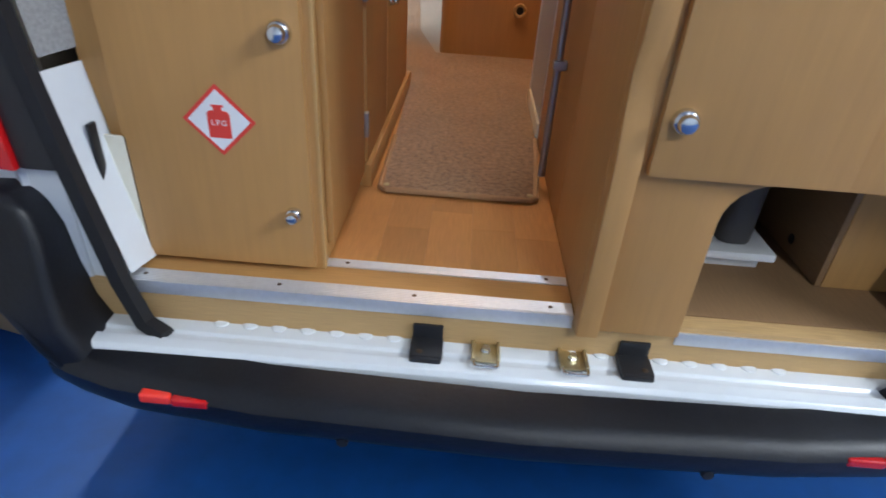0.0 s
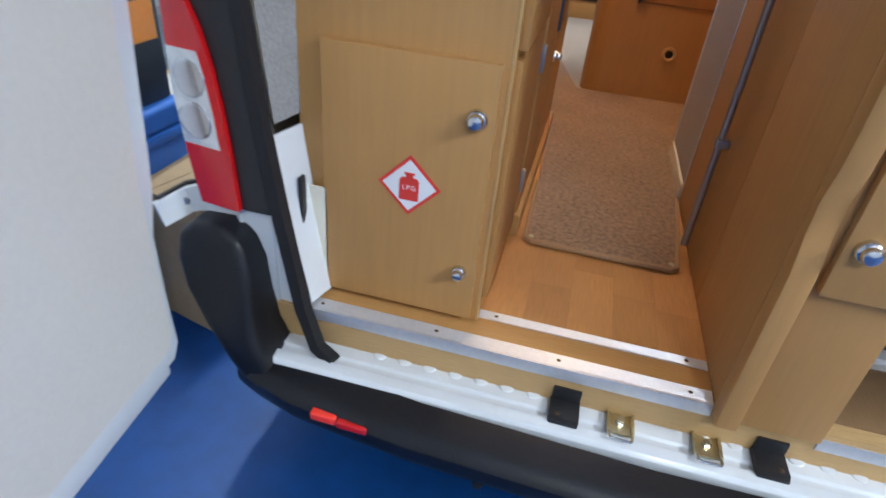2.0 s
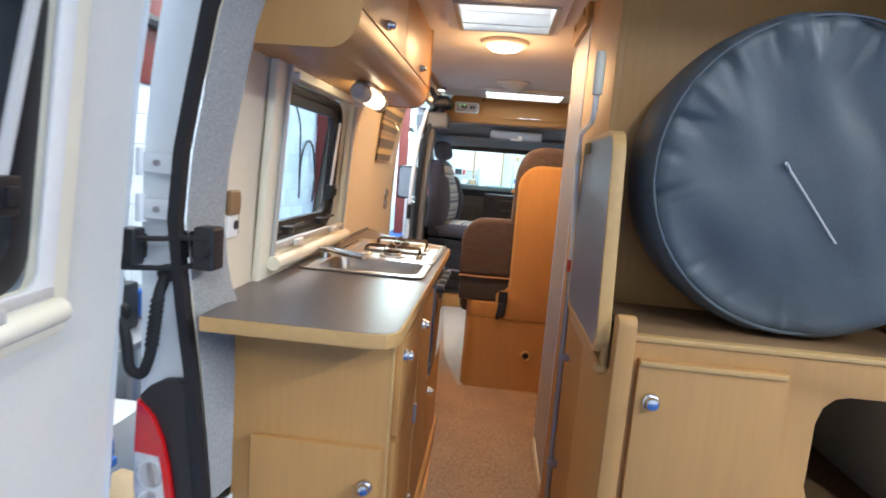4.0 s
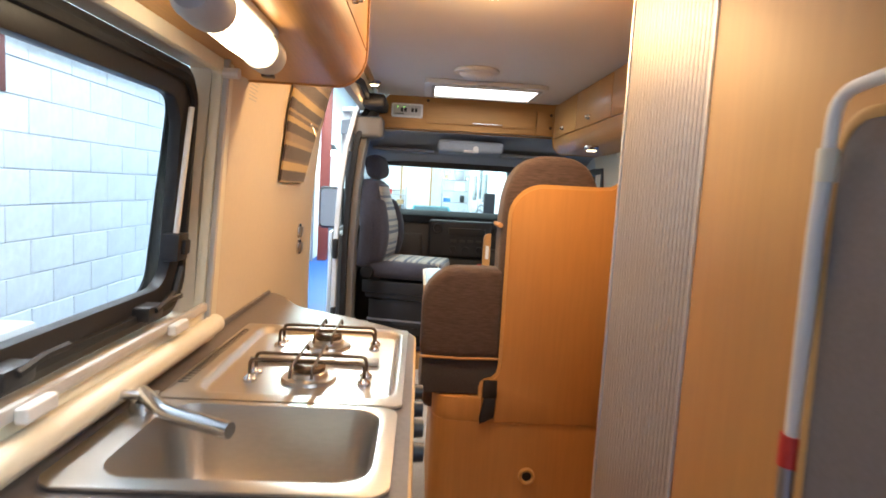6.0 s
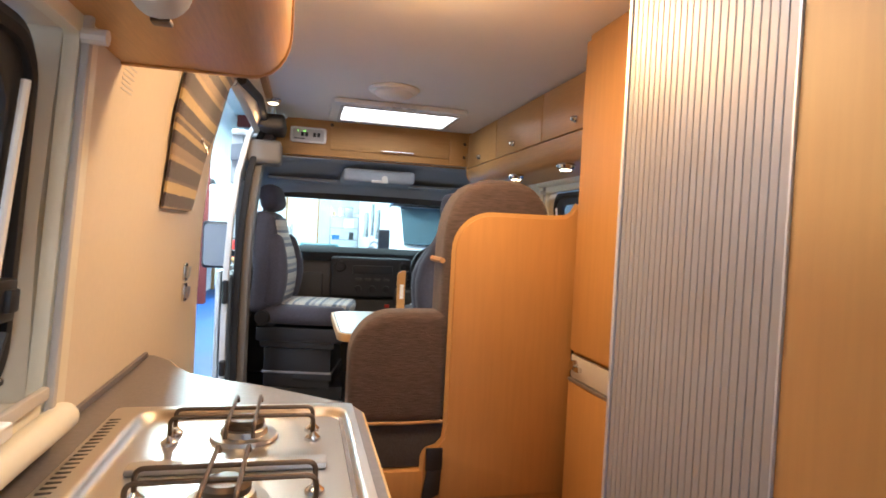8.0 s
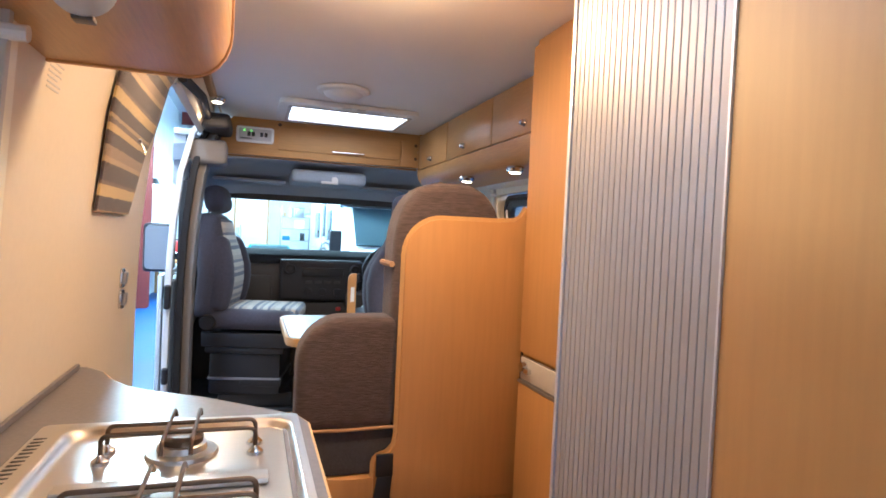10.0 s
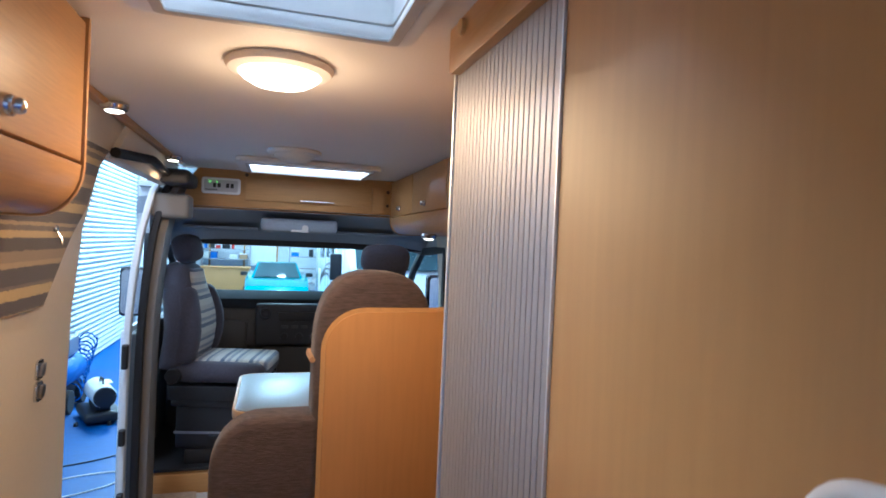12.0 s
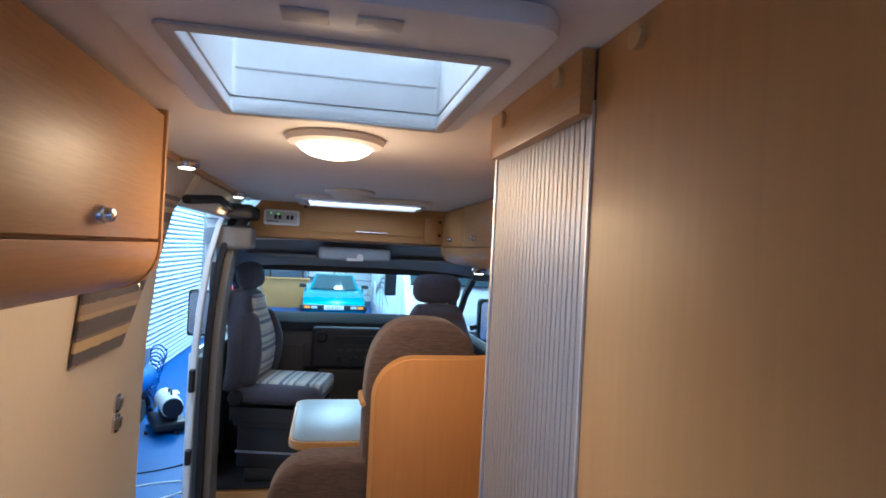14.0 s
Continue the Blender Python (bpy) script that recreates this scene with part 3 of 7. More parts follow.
part("plinth", box(-0.3885, -0.36, 0.46, 1.36, F, F + 0.06, 0.004), beech_flat, unit)

top_outline = [(-0.80, -0.035), (-0.42, -0.035), (-0.392, -0.028), (-0.375, -0.008), (-0.368, 0.02), (-0.368, 1.34), (-0.385, 1.385), (-0.41, 1.41), (-0.556, 1.53), (-0.67, 1.60), (-0.715, 1.64), (-0.755, 1.70), (-0.785, 1.77), (-0.83, 1.82), (-0.846, 1.82), (-0.846, 0.10), (-0.80, 0.09)]
worktop = thing("worktop", "dark grey-brown laminate worktop with a beech edge", "worktop", (-0.6, 0.7, 1.365))
sink_hole = rounded(-0.765, -0.412, 0.585, 1.375, 0.01, 2)


def plate_with_hole(outer, hole, z0, z1):
    bm = bmesh.new()
    for z in (z0, z1):
        o = [bm.verts.new((x, y, z)) for x, y in outer]
        h = [bm.verts.new((x, y, z)) for x, y in hole]
        es = [bm.edges.new((l[i], l[(i + 1) % len(l)])) for l in (o, h) for i in range(len(l))]
        bmesh.ops.triangle_fill(bm, use_beauty=True, edges=es)
    bm.verts.ensure_lookup_table()
    n = len(outer) + len(hole)
    for off, m in ((0, len(outer)), (len(outer), len(hole))):
        for i in range(m):
            a, b = off + i, off + (i + 1) % m
            bm.faces.new((bm.verts[a], bm.verts[b], bm.verts[n + b], bm.verts[n + a]))
    bmesh.ops.recalc_face_normals(bm, faces=bm.faces)
    return bm


part("board", plate_with_hole(top_outline, sink_hole, 1.366, 1.3995), laminate_grey, worktop)
edge_run = [(x, y, 1.382) for x, y in top_outline[:14]]
part("edge", sweep(edge_run, [(-0.001, -0.0175), (0.004, -0.0155), (0.0055, 0), (0.004, 0.0155), (-0.001, 0.0165)]), edge_wood, worktop, "pale beech edging strip")
part("wall_upstand", box(-0.8465, -0.838, 0.36, 1.80, 1.3995, 1.412, 0.003), laminate_grey, worktop)

# ---- hob and sink ----
hob = thing("hob", "brushed steel two-burner gas hob set into the worktop", "hob", (-0.58, 1.12, 1.40))


def pan(outer, inner, z_rim, z_floor, floor_r):
    """A pressed steel sheet: flat rim, sloping wall and floor; the outlines have equal counts."""
    bm = bmesh.new()
    cx = sum(p[0] for p in inner) / len(inner)
    cy = sum(p[1] for p in inner) / len(inner)
    def row(pts, z, f=1.0):
        return [bm.verts.new((cx + (x - cx) * f, cy + (y - cy) * f, z)) for x, y in pts]
    d = z_rim - z_floor
    rows = [row(outer, z_rim - 0.004), row(outer, z_rim), row(inner, z_rim + 0.002, 1.03), row(inner, z_rim + 0.001, 1.0), row(inner, z_rim - d * 0.3, floor_r + (1 - floor_r) * 0.55), row(inner, z_rim - d * 0.85, floor_r + (1 - floor_r) * 0.2), row(inner, z_floor, floor_r - 0.02)]
    n = len(outer)
    for p, q in zip(rows, rows[1:]):
        for i in range(n):
            bm.faces.new((p[i], p[(i + 1) % n], q[(i + 1) % n], q[i]))
    bm.faces.new(rows[-1])
    bmesh.ops.recalc_face_normals(bm, faces=bm.faces)
    return bm


part("top_sheet", pan(rounded(-0.782, -0.384, 0.858, 1.372, 0.012, 5), rounded(-0.738, -0.398, 0.888, 1.345, 0.04, 5), 1.407, 1.397, 0.94), steel, hob, smooth=60)
part("ridge", bent(box(-0.70, -0.44, 1.096, 1.128, 1.397, 1.407, 0.005, 3), 0, lambda x, y, z: (x, y, z)), steel, hob)
for i in range(26):
    vy = 0.93 + i * 0.0148
    part("vent_slot", box(-0.776, -0.758, vy, vy + 0.0065, 1.4072, 1.4082, 0.0003, 1), black_plastic, hob, "dark vent slot")
for bx, by in ((-0.563, 1.235), (-0.563, 1.005)):
    b = part("burner", lathe([(0.052, 0), (0.050, 0.006), (0.036, 0.008), (0.034, 0.016), (0.030, 0.018)], (bx, by, 1.397), "z", 24), steel, hob, "steel burner cup")
    part("burner_cap", lathe([(0.029, 0.012), (0.030, 0.026), (0.024, 0.031), (0, 0.032)], (bx, by, 1.397), "z", 24), dark_iron, b, "scorched brown burner cap")
    for sy in (-0.021, 0.021):
        part("pan_rail", tube(arc_path([(bx - 0.105, by + sy, 1.40), (bx - 0.105, by + sy, 1.437), (bx + 0.105, by + sy, 1.437), (bx + 0.105, by + sy, 1.40)], 0.012), 0.0034, 8, (0, 1, 0)), dark_iron, hob, "bent wire pan rail")
        for ex in (-0.105, 0.105):
            part("rail_foot", lathe([(0.013, 0), (0.012, 0.005), (0.007, 0.009), (0.004, 0.013)], (bx + ex, by + sy, 1.397), "z", 14), chrome, hob, "bright rail foot")
    for sx in (-0.019, 0.019):
        part("pan_wire", tube(arc_path([(bx + sx, by - 0.085, 1.425), (bx + sx, by - 0.075, 1.442), (bx + sx, by + 0.075, 1.442), (bx + sx, by + 0.09, 1.428)], 0.01), 0.003, 8, (1, 0, 0)), dark_iron, hob, "bent wire pan support")

basin = thing("sink", "brushed steel inset sink with a raised rim", "sink", (-0.60, 0.71, 1.40))
part("bowl", pan(rounded(-0.80, -0.39, 0.575, 0.852, 0.03, 5), rounded(-0.745, -0.415, 0.60, 0.835, 0.045, 5), 1.407, 1.29, 0.86), steel, basin, smooth=60)
part("waste", lathe([(0.028, 0), (0.026, 0.003), (0.012, 0.002), (0, 0.001)], (-0.58, 0.71, 1.2905), "z", 18), chrome, basin)
tap = thing("tap", "folding chrome tap lying over the sink", "tap", (-0.79, 0.80, 1.41))
part("tap_base", lathe([(0.022, 0), (0.020, 0.018), (0.014, 0.024), (0.0, 0.026)], (-0.772, 0.80, 1.407), "z", 18), chrome, tap)
part("spout", tube(arc_path([(-0.772, 0.80, 1.42), (-0.772, 0.79, 1.44), (-0.70, 0.70, 1.447), (-0.60, 0.66, 1.443)], 0.02), 0.011, 12), chrome, tap)
part("lever", box(-0.80, -0.74, 0.765, 0.782, 1.436, 1.447, 0.004), chrome, tap)

# ---- upper locker over the kitchen ----
def locker(name, label, y0, y1, face, bottom, groove, mirror, doors, knobs, back):
    """An overhead locker with a curved wooden belly; mirror 1 hangs on the left wall, -1 on the right."""
    ob = thing(name, label, "cabinet", (mirror * -abs(face), (y0 + y1) / 2, bottom))
    def prof(grow):
        p = [(back, bottom - grow), (face - 0.07, bottom - grow)]
        for i in range(1, 7):
            a = radians(90 * i / 6)
            p.append((face - 0.07 + (0.07 + grow) * math.sin(a), bottom + 0.085 - (0.085 + grow) * math.cos(a)))
        return p
    belly = prof(0) + [(face, groove), (back, groove)]
    fix = lambda pts: [(mirror * x, z) for x, z in pts]
    part("belly", prism(fix(belly), "y", y0 + 0.012, y1 - 0.012, 0), beech_flat, ob, "curved beech belly board")
    part("carcass", box(*sorted((mirror * back, mirror * (face - 0.018))), y0 + 0.012, y1 - 0.012, groove + 0.001, CEIL - 0.002, 0.001), beech, ob)
    for yy in (y0, y1 - 0.012):
        part("end_panel", prism(fix(prof(0.004) + [(face + 0.004, CEIL - 0.001), (back, CEIL - 0.001)]), "y", yy, yy + 0.012, 0.002), beech, ob, "shaped beech end panel")
    for a, b in doors:
        d = part("door", box(*sorted((mirror * (face - 0.0175), mirror * face)), a, b, groove + 0.006, CEIL - 0.012, 0.003), beech_flat, ob, "beech flap door")
        for ky, kz in knobs:
            if a < ky < b:
                push_knob(mirror * face, ky, kz, "x", mirror, d, 0.0145)
    return ob


locker("overhead_locker", "pale beech overhead locker with a curved belly above the kitchen", 0.12, 1.442, -0.525, 2.01, 2.097, 1, ((0.135, 0.758), (0.764, 1.427)), ((0.44, 2.134), (1.125, 2.134)), -0.82)
locker("overhead_locker", "pale beech overhead lockers above the dinette window", 1.94, 3.70, -0.465, 2.035, 2.13, -1, ((1.95, 2.56), (2.566, 3.16), (3.166, 3.69)), ((2.24, 2.175), (2.89, 2.175), (3.43, 2.175)), -0.76)

bar_lamp = thing("strip_lamp", "lit tubular lamp with grey end caps under the overhead locker", "lamp", (-0.64, 0.79, 2.009))
part("bracket", pillow(-0.665, -0.615, 0.66, 0.92, 1.994, 2.009, 0.006), grey_plastic, bar_lamp)
part("diffuser", lathe([(0.0, -0.118), (0.027, -0.116), (0.029, 0.0), (0.027, 0.116), (0.0, 0.118)], (-0.64, 0.79, 1.972), "y", 24), lamp_glass, bar_lamp, "lit tubular diffuser")
for sg in (-1, 1):
    part("end_cap", lathe([(0.0305, sg * 0.105), (0.032, sg * 0.12), (0.031, sg * 0.158), (0.022, sg * 0.176), (0.0, sg * 0.180)], (-0.64, 0.79, 1.972), "y", 24), grey_plastic, bar_lamp, "grey rounded end cap")
part("switch", box(-0.65, -0.63, 0.945, 0.962, 1.938, 1.944, 0.002), dark_iron, bar_lamp)


def spot(x, y, z, label):
    ob = thing("spot_lamp", label, "lamp", (x, y, z), "small spot lamps")
    part("body", lathe([(0.034, 0), (0.038, -0.008), (0.034, -0.02), (0.026, -0.024)], (x, y, z), "z", 20), chrome, ob)
    part("bulb_glass", lathe([(0.025, -0.0235), (0.02, -0.028), (0, -0.030)], (x, y, z), "z", 16), lamp_glass, ob, "lit lamp glass")


spot(-0.645, 2.13, CEIL - 0.004, "lit chrome spot lamp over the sliding door")
spot(-0.655, 3.22, CEIL - 0.006, "lit chrome spot lamp over the sliding door")
spot(0.512, 2.41, 2.034, "lit chrome spot lamp under the dinette lockers")
spot(0.497, 2.92, 2.034, "lit chrome spot lamp under the dinette lockers")


def dome(x, y, lit, label):
    ob = thing("ceiling_lamp", label, "lamp", (x, y, CEIL), "ceiling dome lamps")
    part("rim", lathe([(0.106, 0), (0.112, -0.006), (0.106, -0.016), (0.086, -0.022), (0.08, -0.018)], (x, y, CEIL), "z", 40), lamp_off if not lit else ceiling_vinyl, ob)
    part("bowl", lathe([(0.084, -0.020), (0.077, -0.030), (0.058, -0.041), (0.03, -0.047), (0, -0.049)], (x, y, CEIL), "z", 36), lamp_glass if lit else lamp_off, ob, "lit glass bowl" if lit else "unlit frosted glass bowl")


dome(-0.205, 1.575, True, "lit round ceiling lamp with a glass bowl")
dome(-0.130, 2.80, False, "unlit round ceiling lamp with a frosted bowl")

# ---- roof lights ----
def roof_light(x0, x1, y0, y1, label, blind):
    ob = thing("window_roof", label, "roof light", ((x0 + x1) / 2, (y0 + y1) / 2, CEIL), kind="structure")
    part("frame", ring(rounded(x0 - 0.055, x1 + 0.04, y0 - (0.07 if blind else 0.11), y1 + (0.05 if blind else 0.035), 0.04), rounded(x0, x1, y0, y1, 0.006), "z", CEIL - 0.026, CEIL - 0.001, 0.008), white_plastic, ob, "white plastic surround")
    part("inner_lip", ring(rounded(x0 - 0.012, x1 + 0.012, y0 - 0.012, y1 + 0.012, 0.01), rounded(x0 + 0.006, x1 - 0.006, y0 + 0.006, y1 - 0.006, 0.006), "z", CEIL - 0.031, CEIL - 0.0265, 0.0015), grey_plastic, ob)
    part("shaft", ring(rounded(x0 - 0.01, x1 + 0.01, y0 - 0.01, y1 + 0.01, 0.01), rounded(x0, x1, y0, y1, 0.01), "z", CEIL, CEIL + 0.10), white_plastic, ob)
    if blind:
        # the blind glows by itself in place of light from above
        part("blind", box(x0, x1, y0, y1, CEIL - 0.006, CEIL - 0.003, 0), glowing_blind, ob, "translucent white blind drawn across, its glow standing in for light above")
    else:
        part("shaft_seam", box(x0 + 0.002, x1 - 0.002, y1 - 0.0015, y1 - 0.0002, CEIL + 0.045, CEIL + 0.048, 0), grey_plastic, ob)
        g = part("dome_pane", bent(box(x0 - 0.02, x1 + 0.02, y0 - 0.02, y1 + 0.02, CEIL + 0.105, CEIL + 0.11, 0), 6, lambda x, y, z: (x, y, z + 0.04 * (1 - ((2 * x - x0 - x1) / (x1 - x0 + 0.04)) ** 2) * (1 - ((2 * y - y0 - y1) / (y1 - y0 + 0.04)) ** 2))), acrylic, ob, "clear domed pane")
        g.visible_shadow = False
    for cx in (-0.035, 0.035):
        part("latch", box((x0 + x1) / 2 + cx - 0.022, (x0 + x1) / 2 + cx + 0.022, y0 - 0.085, y0 - 0.055, CEIL - 0.029, CEIL - 0.0262, 0.001), grey_plastic, ob)


roof_light(-0.381, -0.029, 0.878, 1.262, "open white framed roof light with a clear dome over the kitchen", False)
roof_light(-0.325, 0.25, 3.13, 3.49, "white framed roof light with a self-glowing blind", True)

# ---- washroom, wardrobe and rear storage ----
setting("wall_washroom", merged(box(0.085, 0.105, 0.34, 0.867, F, CEIL, 0.002), box(0.105, 0.86, 0.34, 0.356, 1.44, CEIL, 0.001)), beech, "beech washroom wall along the aisle and behind the spare wheel", "wall")
setting("wall_washroom_front", box(0.12, 0.84, 1.262, 1.274, F, CEIL, 0.001), beech, "beech end wall of the washroom", "wall")
pelmet = thing("pelmet", "beech pelmet above the washroom shutter", "pelmet", (0.08, 1.05, 2.275))
part("board", prism(rounded(0.868, 1.243, 2.273, CEIL - 0.001, 0.014, 4, (0, 1, 0, 0)), "x", 0.066, 0.084, 0.002), beech_flat, pelmet)
for yy in (0.775, 0.93, 1.17):
    part("cap", lathe([(0.014, 0), (0.0125, -0.006), (0, -0.008)], (0.0845 if yy < 0.867 else 0.0655, yy, CEIL - 0.020), "x", 12), ply_edge, pelmet, "brown screw cap")
tambour = thing("tambour_door", "closed silver-grey tambour shutter of the washroom", "door", (0.09, 1.05, F + 0.06), kind="structure")
n_slats = 24
w = (1.247 - 0.872) / n_slats
rib = [(0.100, 0.872), (0.0885, 0.872), (0.0840, 0.872 + 0.07 * w), (0.0836, 0.872 + 0.14 * w), (0.0836, 0.872 + 0.86 * w), (0.0840, 0.872 + 0.93 * w), (0.0885, 0.872 + w), (0.100, 0.872 + w)]
first = part("slat", prism(rib, "z", F + 0.06, 2.29), tambour_alu, tambour, smooth=0)
for i in range(1, n_slats):
    ob = new("slat", first.data)
    ob.parent = tambour
    ob.location.y = w * i
part("end_post", box(0.080, 0.106, 1.2475, 1.258, F + 0.06, 2.29, 0.002), alu, tambour)
part("guide", box(0.082, 0.10, 0.8675, 0.8715, F + 0.06, 2.29, 0.001), alu, tambour)
part("sill", box(0.077, 0.16, 0.872, 1.258, F, F + 0.058, 0.006), cream_plastic, tambour)

wardrobe = thing("wardrobe", "tall beech wardrobe with a fridge-height lower door", "wardrobe", (0.5, 1.58, F))
part("body", box(0.325, 0.84, 1.276, 1.885, F, CEIL - 0.002, 0.002), beech, wardrobe)
d = part("upper_door", prism(rounded(1.29, 1.872, 1.405, CEIL - 0.03, 0.008, 3), "x", 0.306, 0.3245, 0.003), beech, wardrobe, "tall beech wardrobe door")
part("rail", box(0.312, 0.3245, 1.29, 1.872, 1.325, 1.392, 0.003), grey_plastic, wardrobe, "grey vent rail")
part("lower_door", box(0.306, 0.3245, 1.29, 1.872, F + 0.06, 1.313, 0.003), beech, wardrobe)
part("door_lock", merged(lathe([(0.016, 0), (0.014, -0.016), (0, -0.018)], (0.312, 1.84, 1.365), "x", 14), box(0.298, 0.312, 1.80, 1.83, 1.35, 1.365, 0.003)), chrome, wardrobe, "chrome door catch")
part("edge_trim", box(0.304, 0.3245, 1.29, 1.872, 1.314, 1.323, 0.001), grey_metal, wardrobe)

# low rear cabinet with the storage opening
rear = thing("rear_cabinet", "pale beech rear cabinet with a door above an open storage space", "cabinet", (0.48, 0.0, F))
front = [(0.125, F - 0.02), (0.272, F - 0.02), (0.272, 0.76)]
for i in range(7):
    a = radians(180 - 90 * i / 6)
    front.append((0.272 + 0.07 + 0.07 * math.cos(a), 0.765 + 0.07 * math.sin(a)))
front += [(0.84, 0.835), (0.84, 1.10), (0.565, 1.10), (0.54, 1.11), (0.518, 1.13), (0.508, 1.16), (0.508, 1.30), (0.518, 1.335), (0.538, 1.355), (0.565, 1.362), (0.84, 1.362), (0.84, 1.435), (0.125, 1.435)]
part("front_board", prism(front, "y", -0.012, 0.006, 0.0015), beech, rear)
part("top_edge", box(0.125, 0.84, -0.016, 0.012, 1.4355, 1.448, 0.004), edge_wood, rear)
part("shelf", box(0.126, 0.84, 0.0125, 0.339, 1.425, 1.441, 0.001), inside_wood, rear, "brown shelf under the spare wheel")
post = [(-0.035, F - 0.02), (0.008, F - 0.02), (0.008, 1.47)] + [(-0.0135 + 0.0215 * math.cos(radians(a)), 1.468 + 0.0215 * math.sin(radians(a))) for a in range(15, 180, 15)] + [(-0.035, 1.465), (-0.035, 1.10), (-0.030, 1.04), (-0.018, 0.99), (-0.022, 0.93), (-0.035, 0.87)]
part("side_post", prism([(y, z) for y, z in post], "x", 0.085, 0.1245, 0.005), beech, rear, "shaped beech post with a rounded top")
part("side_panel", box(0.0855, 0.104, 0.0085, 0.339, F, 1.36, 0.002), beech, rear)
part("side_ledge", box(0.07, 0.0845, 0.05, 0.50, 1.335, 1.365, 0.003), beech_flat, rear)
d = part("door", box(0.138, 0.436, -0.030, -0.0125, 0.842, 1.402, 0.003), beech, rear, "beech cupboard door")
part("door_trim", box(0.140, 0.430, -0.034, -0.0305, 1.390, 1.400, 0.001), edge_wood, d)
push_knob(0.169, -0.030, 0.931, "y", -1, d)
push_knob(0.169, -0.030, 1.316, "y", -1, d)
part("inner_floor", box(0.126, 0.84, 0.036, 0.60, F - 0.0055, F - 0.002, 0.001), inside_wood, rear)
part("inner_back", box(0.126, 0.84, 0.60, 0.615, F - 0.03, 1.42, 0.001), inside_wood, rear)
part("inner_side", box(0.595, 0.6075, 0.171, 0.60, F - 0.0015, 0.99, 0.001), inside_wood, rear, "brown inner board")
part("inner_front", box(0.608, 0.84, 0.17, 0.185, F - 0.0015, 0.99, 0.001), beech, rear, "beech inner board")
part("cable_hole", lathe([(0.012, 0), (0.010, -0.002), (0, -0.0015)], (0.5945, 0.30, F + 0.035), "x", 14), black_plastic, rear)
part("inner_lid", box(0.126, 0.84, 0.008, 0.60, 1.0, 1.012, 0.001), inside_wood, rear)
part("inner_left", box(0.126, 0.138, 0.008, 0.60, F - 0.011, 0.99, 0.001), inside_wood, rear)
pump = thing("pump_box", "dark grey moulded pump housing on a white tray", "pump", (0.42, 0.30, F - 0.002))
part("tray", box(0.29, 0.515, 0.195, 0.44, F + 0.03, F + 0.048, 0.004), white_plastic, pump, "white tray")
part("tray_foot", box(0.31, 0.50, 0.225, 0.42, F - 0.002, F + 0.029, 0.003), white_plastic, pump, "white tray foot")
part("housing", merged(prism(rounded(0.405, 0.475, 0.225, 0.30, 0.025), "z", F + 0.049, F + 0.34, 0.006), box(0.30, 0.42, 0.27, 0.40, F + 0.049, F + 0.115, 0.012), box(0.29, 0.50, 0.26, 0.42, F + 0.19, F + 0.33, 0.015)), dash_light, pump)
part("motor", lathe([(0.0, 0), (0.045, 0.004), (0.045, 0.09), (0.0, 0.094)], (0.345, 0.30, F + 0.116), "z", 20), black_plastic, pump, "black pump motor")
part("back_block", box(0.31, 0.40, 0.33, 0.42, F + 0.117, F + 0.188, 0.006), black_plastic, pump)

# spare wheel in its cover
wheel = thing("spare_wheel", "spare wheel in a creased blue-grey vinyl cover, on the shelf", "spare wheel", (0.50, 0.18, 1.449))
WC = Vector((0.485, 0.20, 1.795))
prof = [(0.318 * i / 26, -0.105 - 0.011 * (i / 26) ** 2) for i in range(27)] + [(0.333, -0.109), (0.343, -0.098), (0.352, -0.07), (0.355, 0.0), (0.351, 0.07), (0.34, 0.10), (0.30, 0.115), (0.0, 0.115)]
cov = lathe(prof, WC, "y", 220)
folds, rf = [], random.Random(5)
for i in range(34):
    fa = radians(rf.uniform(55, 200) if i < 22 else rf.uniform(0, 360))
    folds.append((fa, rf.uniform(0.07, 0.17) if i < 22 else rf.uniform(0.04, 0.09), rf.uniform(0.006, 0.013), rf.uniform(0.004, 0.0105) * rf.choice((1, 1, -0.7)), rf.uniform(-0.35, 0.35)))
for v in cov.verts:
    dx, dz = v.co.x - WC.x, v.co.z - WC.z
    r, a = math.hypot(dx, dz), math.atan2(dz, dx)
    crease = 0
    for fa, reach, width, deep, skew in folds:
        off = (a - fa + math.pi) % (2 * math.pi) - math.pi
        side = off * r - skew * (0.35 - r)
        if abs(side) < 4 * width and r > 0.34 - reach:
            crease += deep * math.exp(-(side / width) ** 2) * min(1, (r - 0.34 + reach) / reach * 1.6) ** 1.5
    dent = 0.026 * noise.noise(Vector((dx * 3.2, dz * 3.2, 4.0))) + 0.013 * noise.noise(Vector((dx * 9 + dz * 4, dz * 5.5, 9.0)))
    if v.co.y < WC.y + 0.02:
        v.co.y += crease + dent * min(1, r / 0.15) - 0.012 * max(0, 1 - r / 0.30)
    if v.co.z < WC.z - 0.343:
        v.co.z = WC.z - 0.3435
part("seam", tube([(WC.x + 0.335 * math.cos(2 * math.pi * i / 72), WC.y - 0.108, WC.z + 0.335 * math.sin(2 * math.pi * i / 72)) for i in range(73)], 0.004, 6, (0, 1, 0)), cover_vinyl, wheel, "piped cover seam")
cover_tree = BVHTree.FromBMesh(cov)
part("cover", cov, cover_vinyl, wheel, smooth=70)


def on_cover(x, z, off):
    return Vector((x, cover_tree.ray_cast(Vector((x, -0.3, z)), Vector((0, 1, 0)))[0].y - off, z))


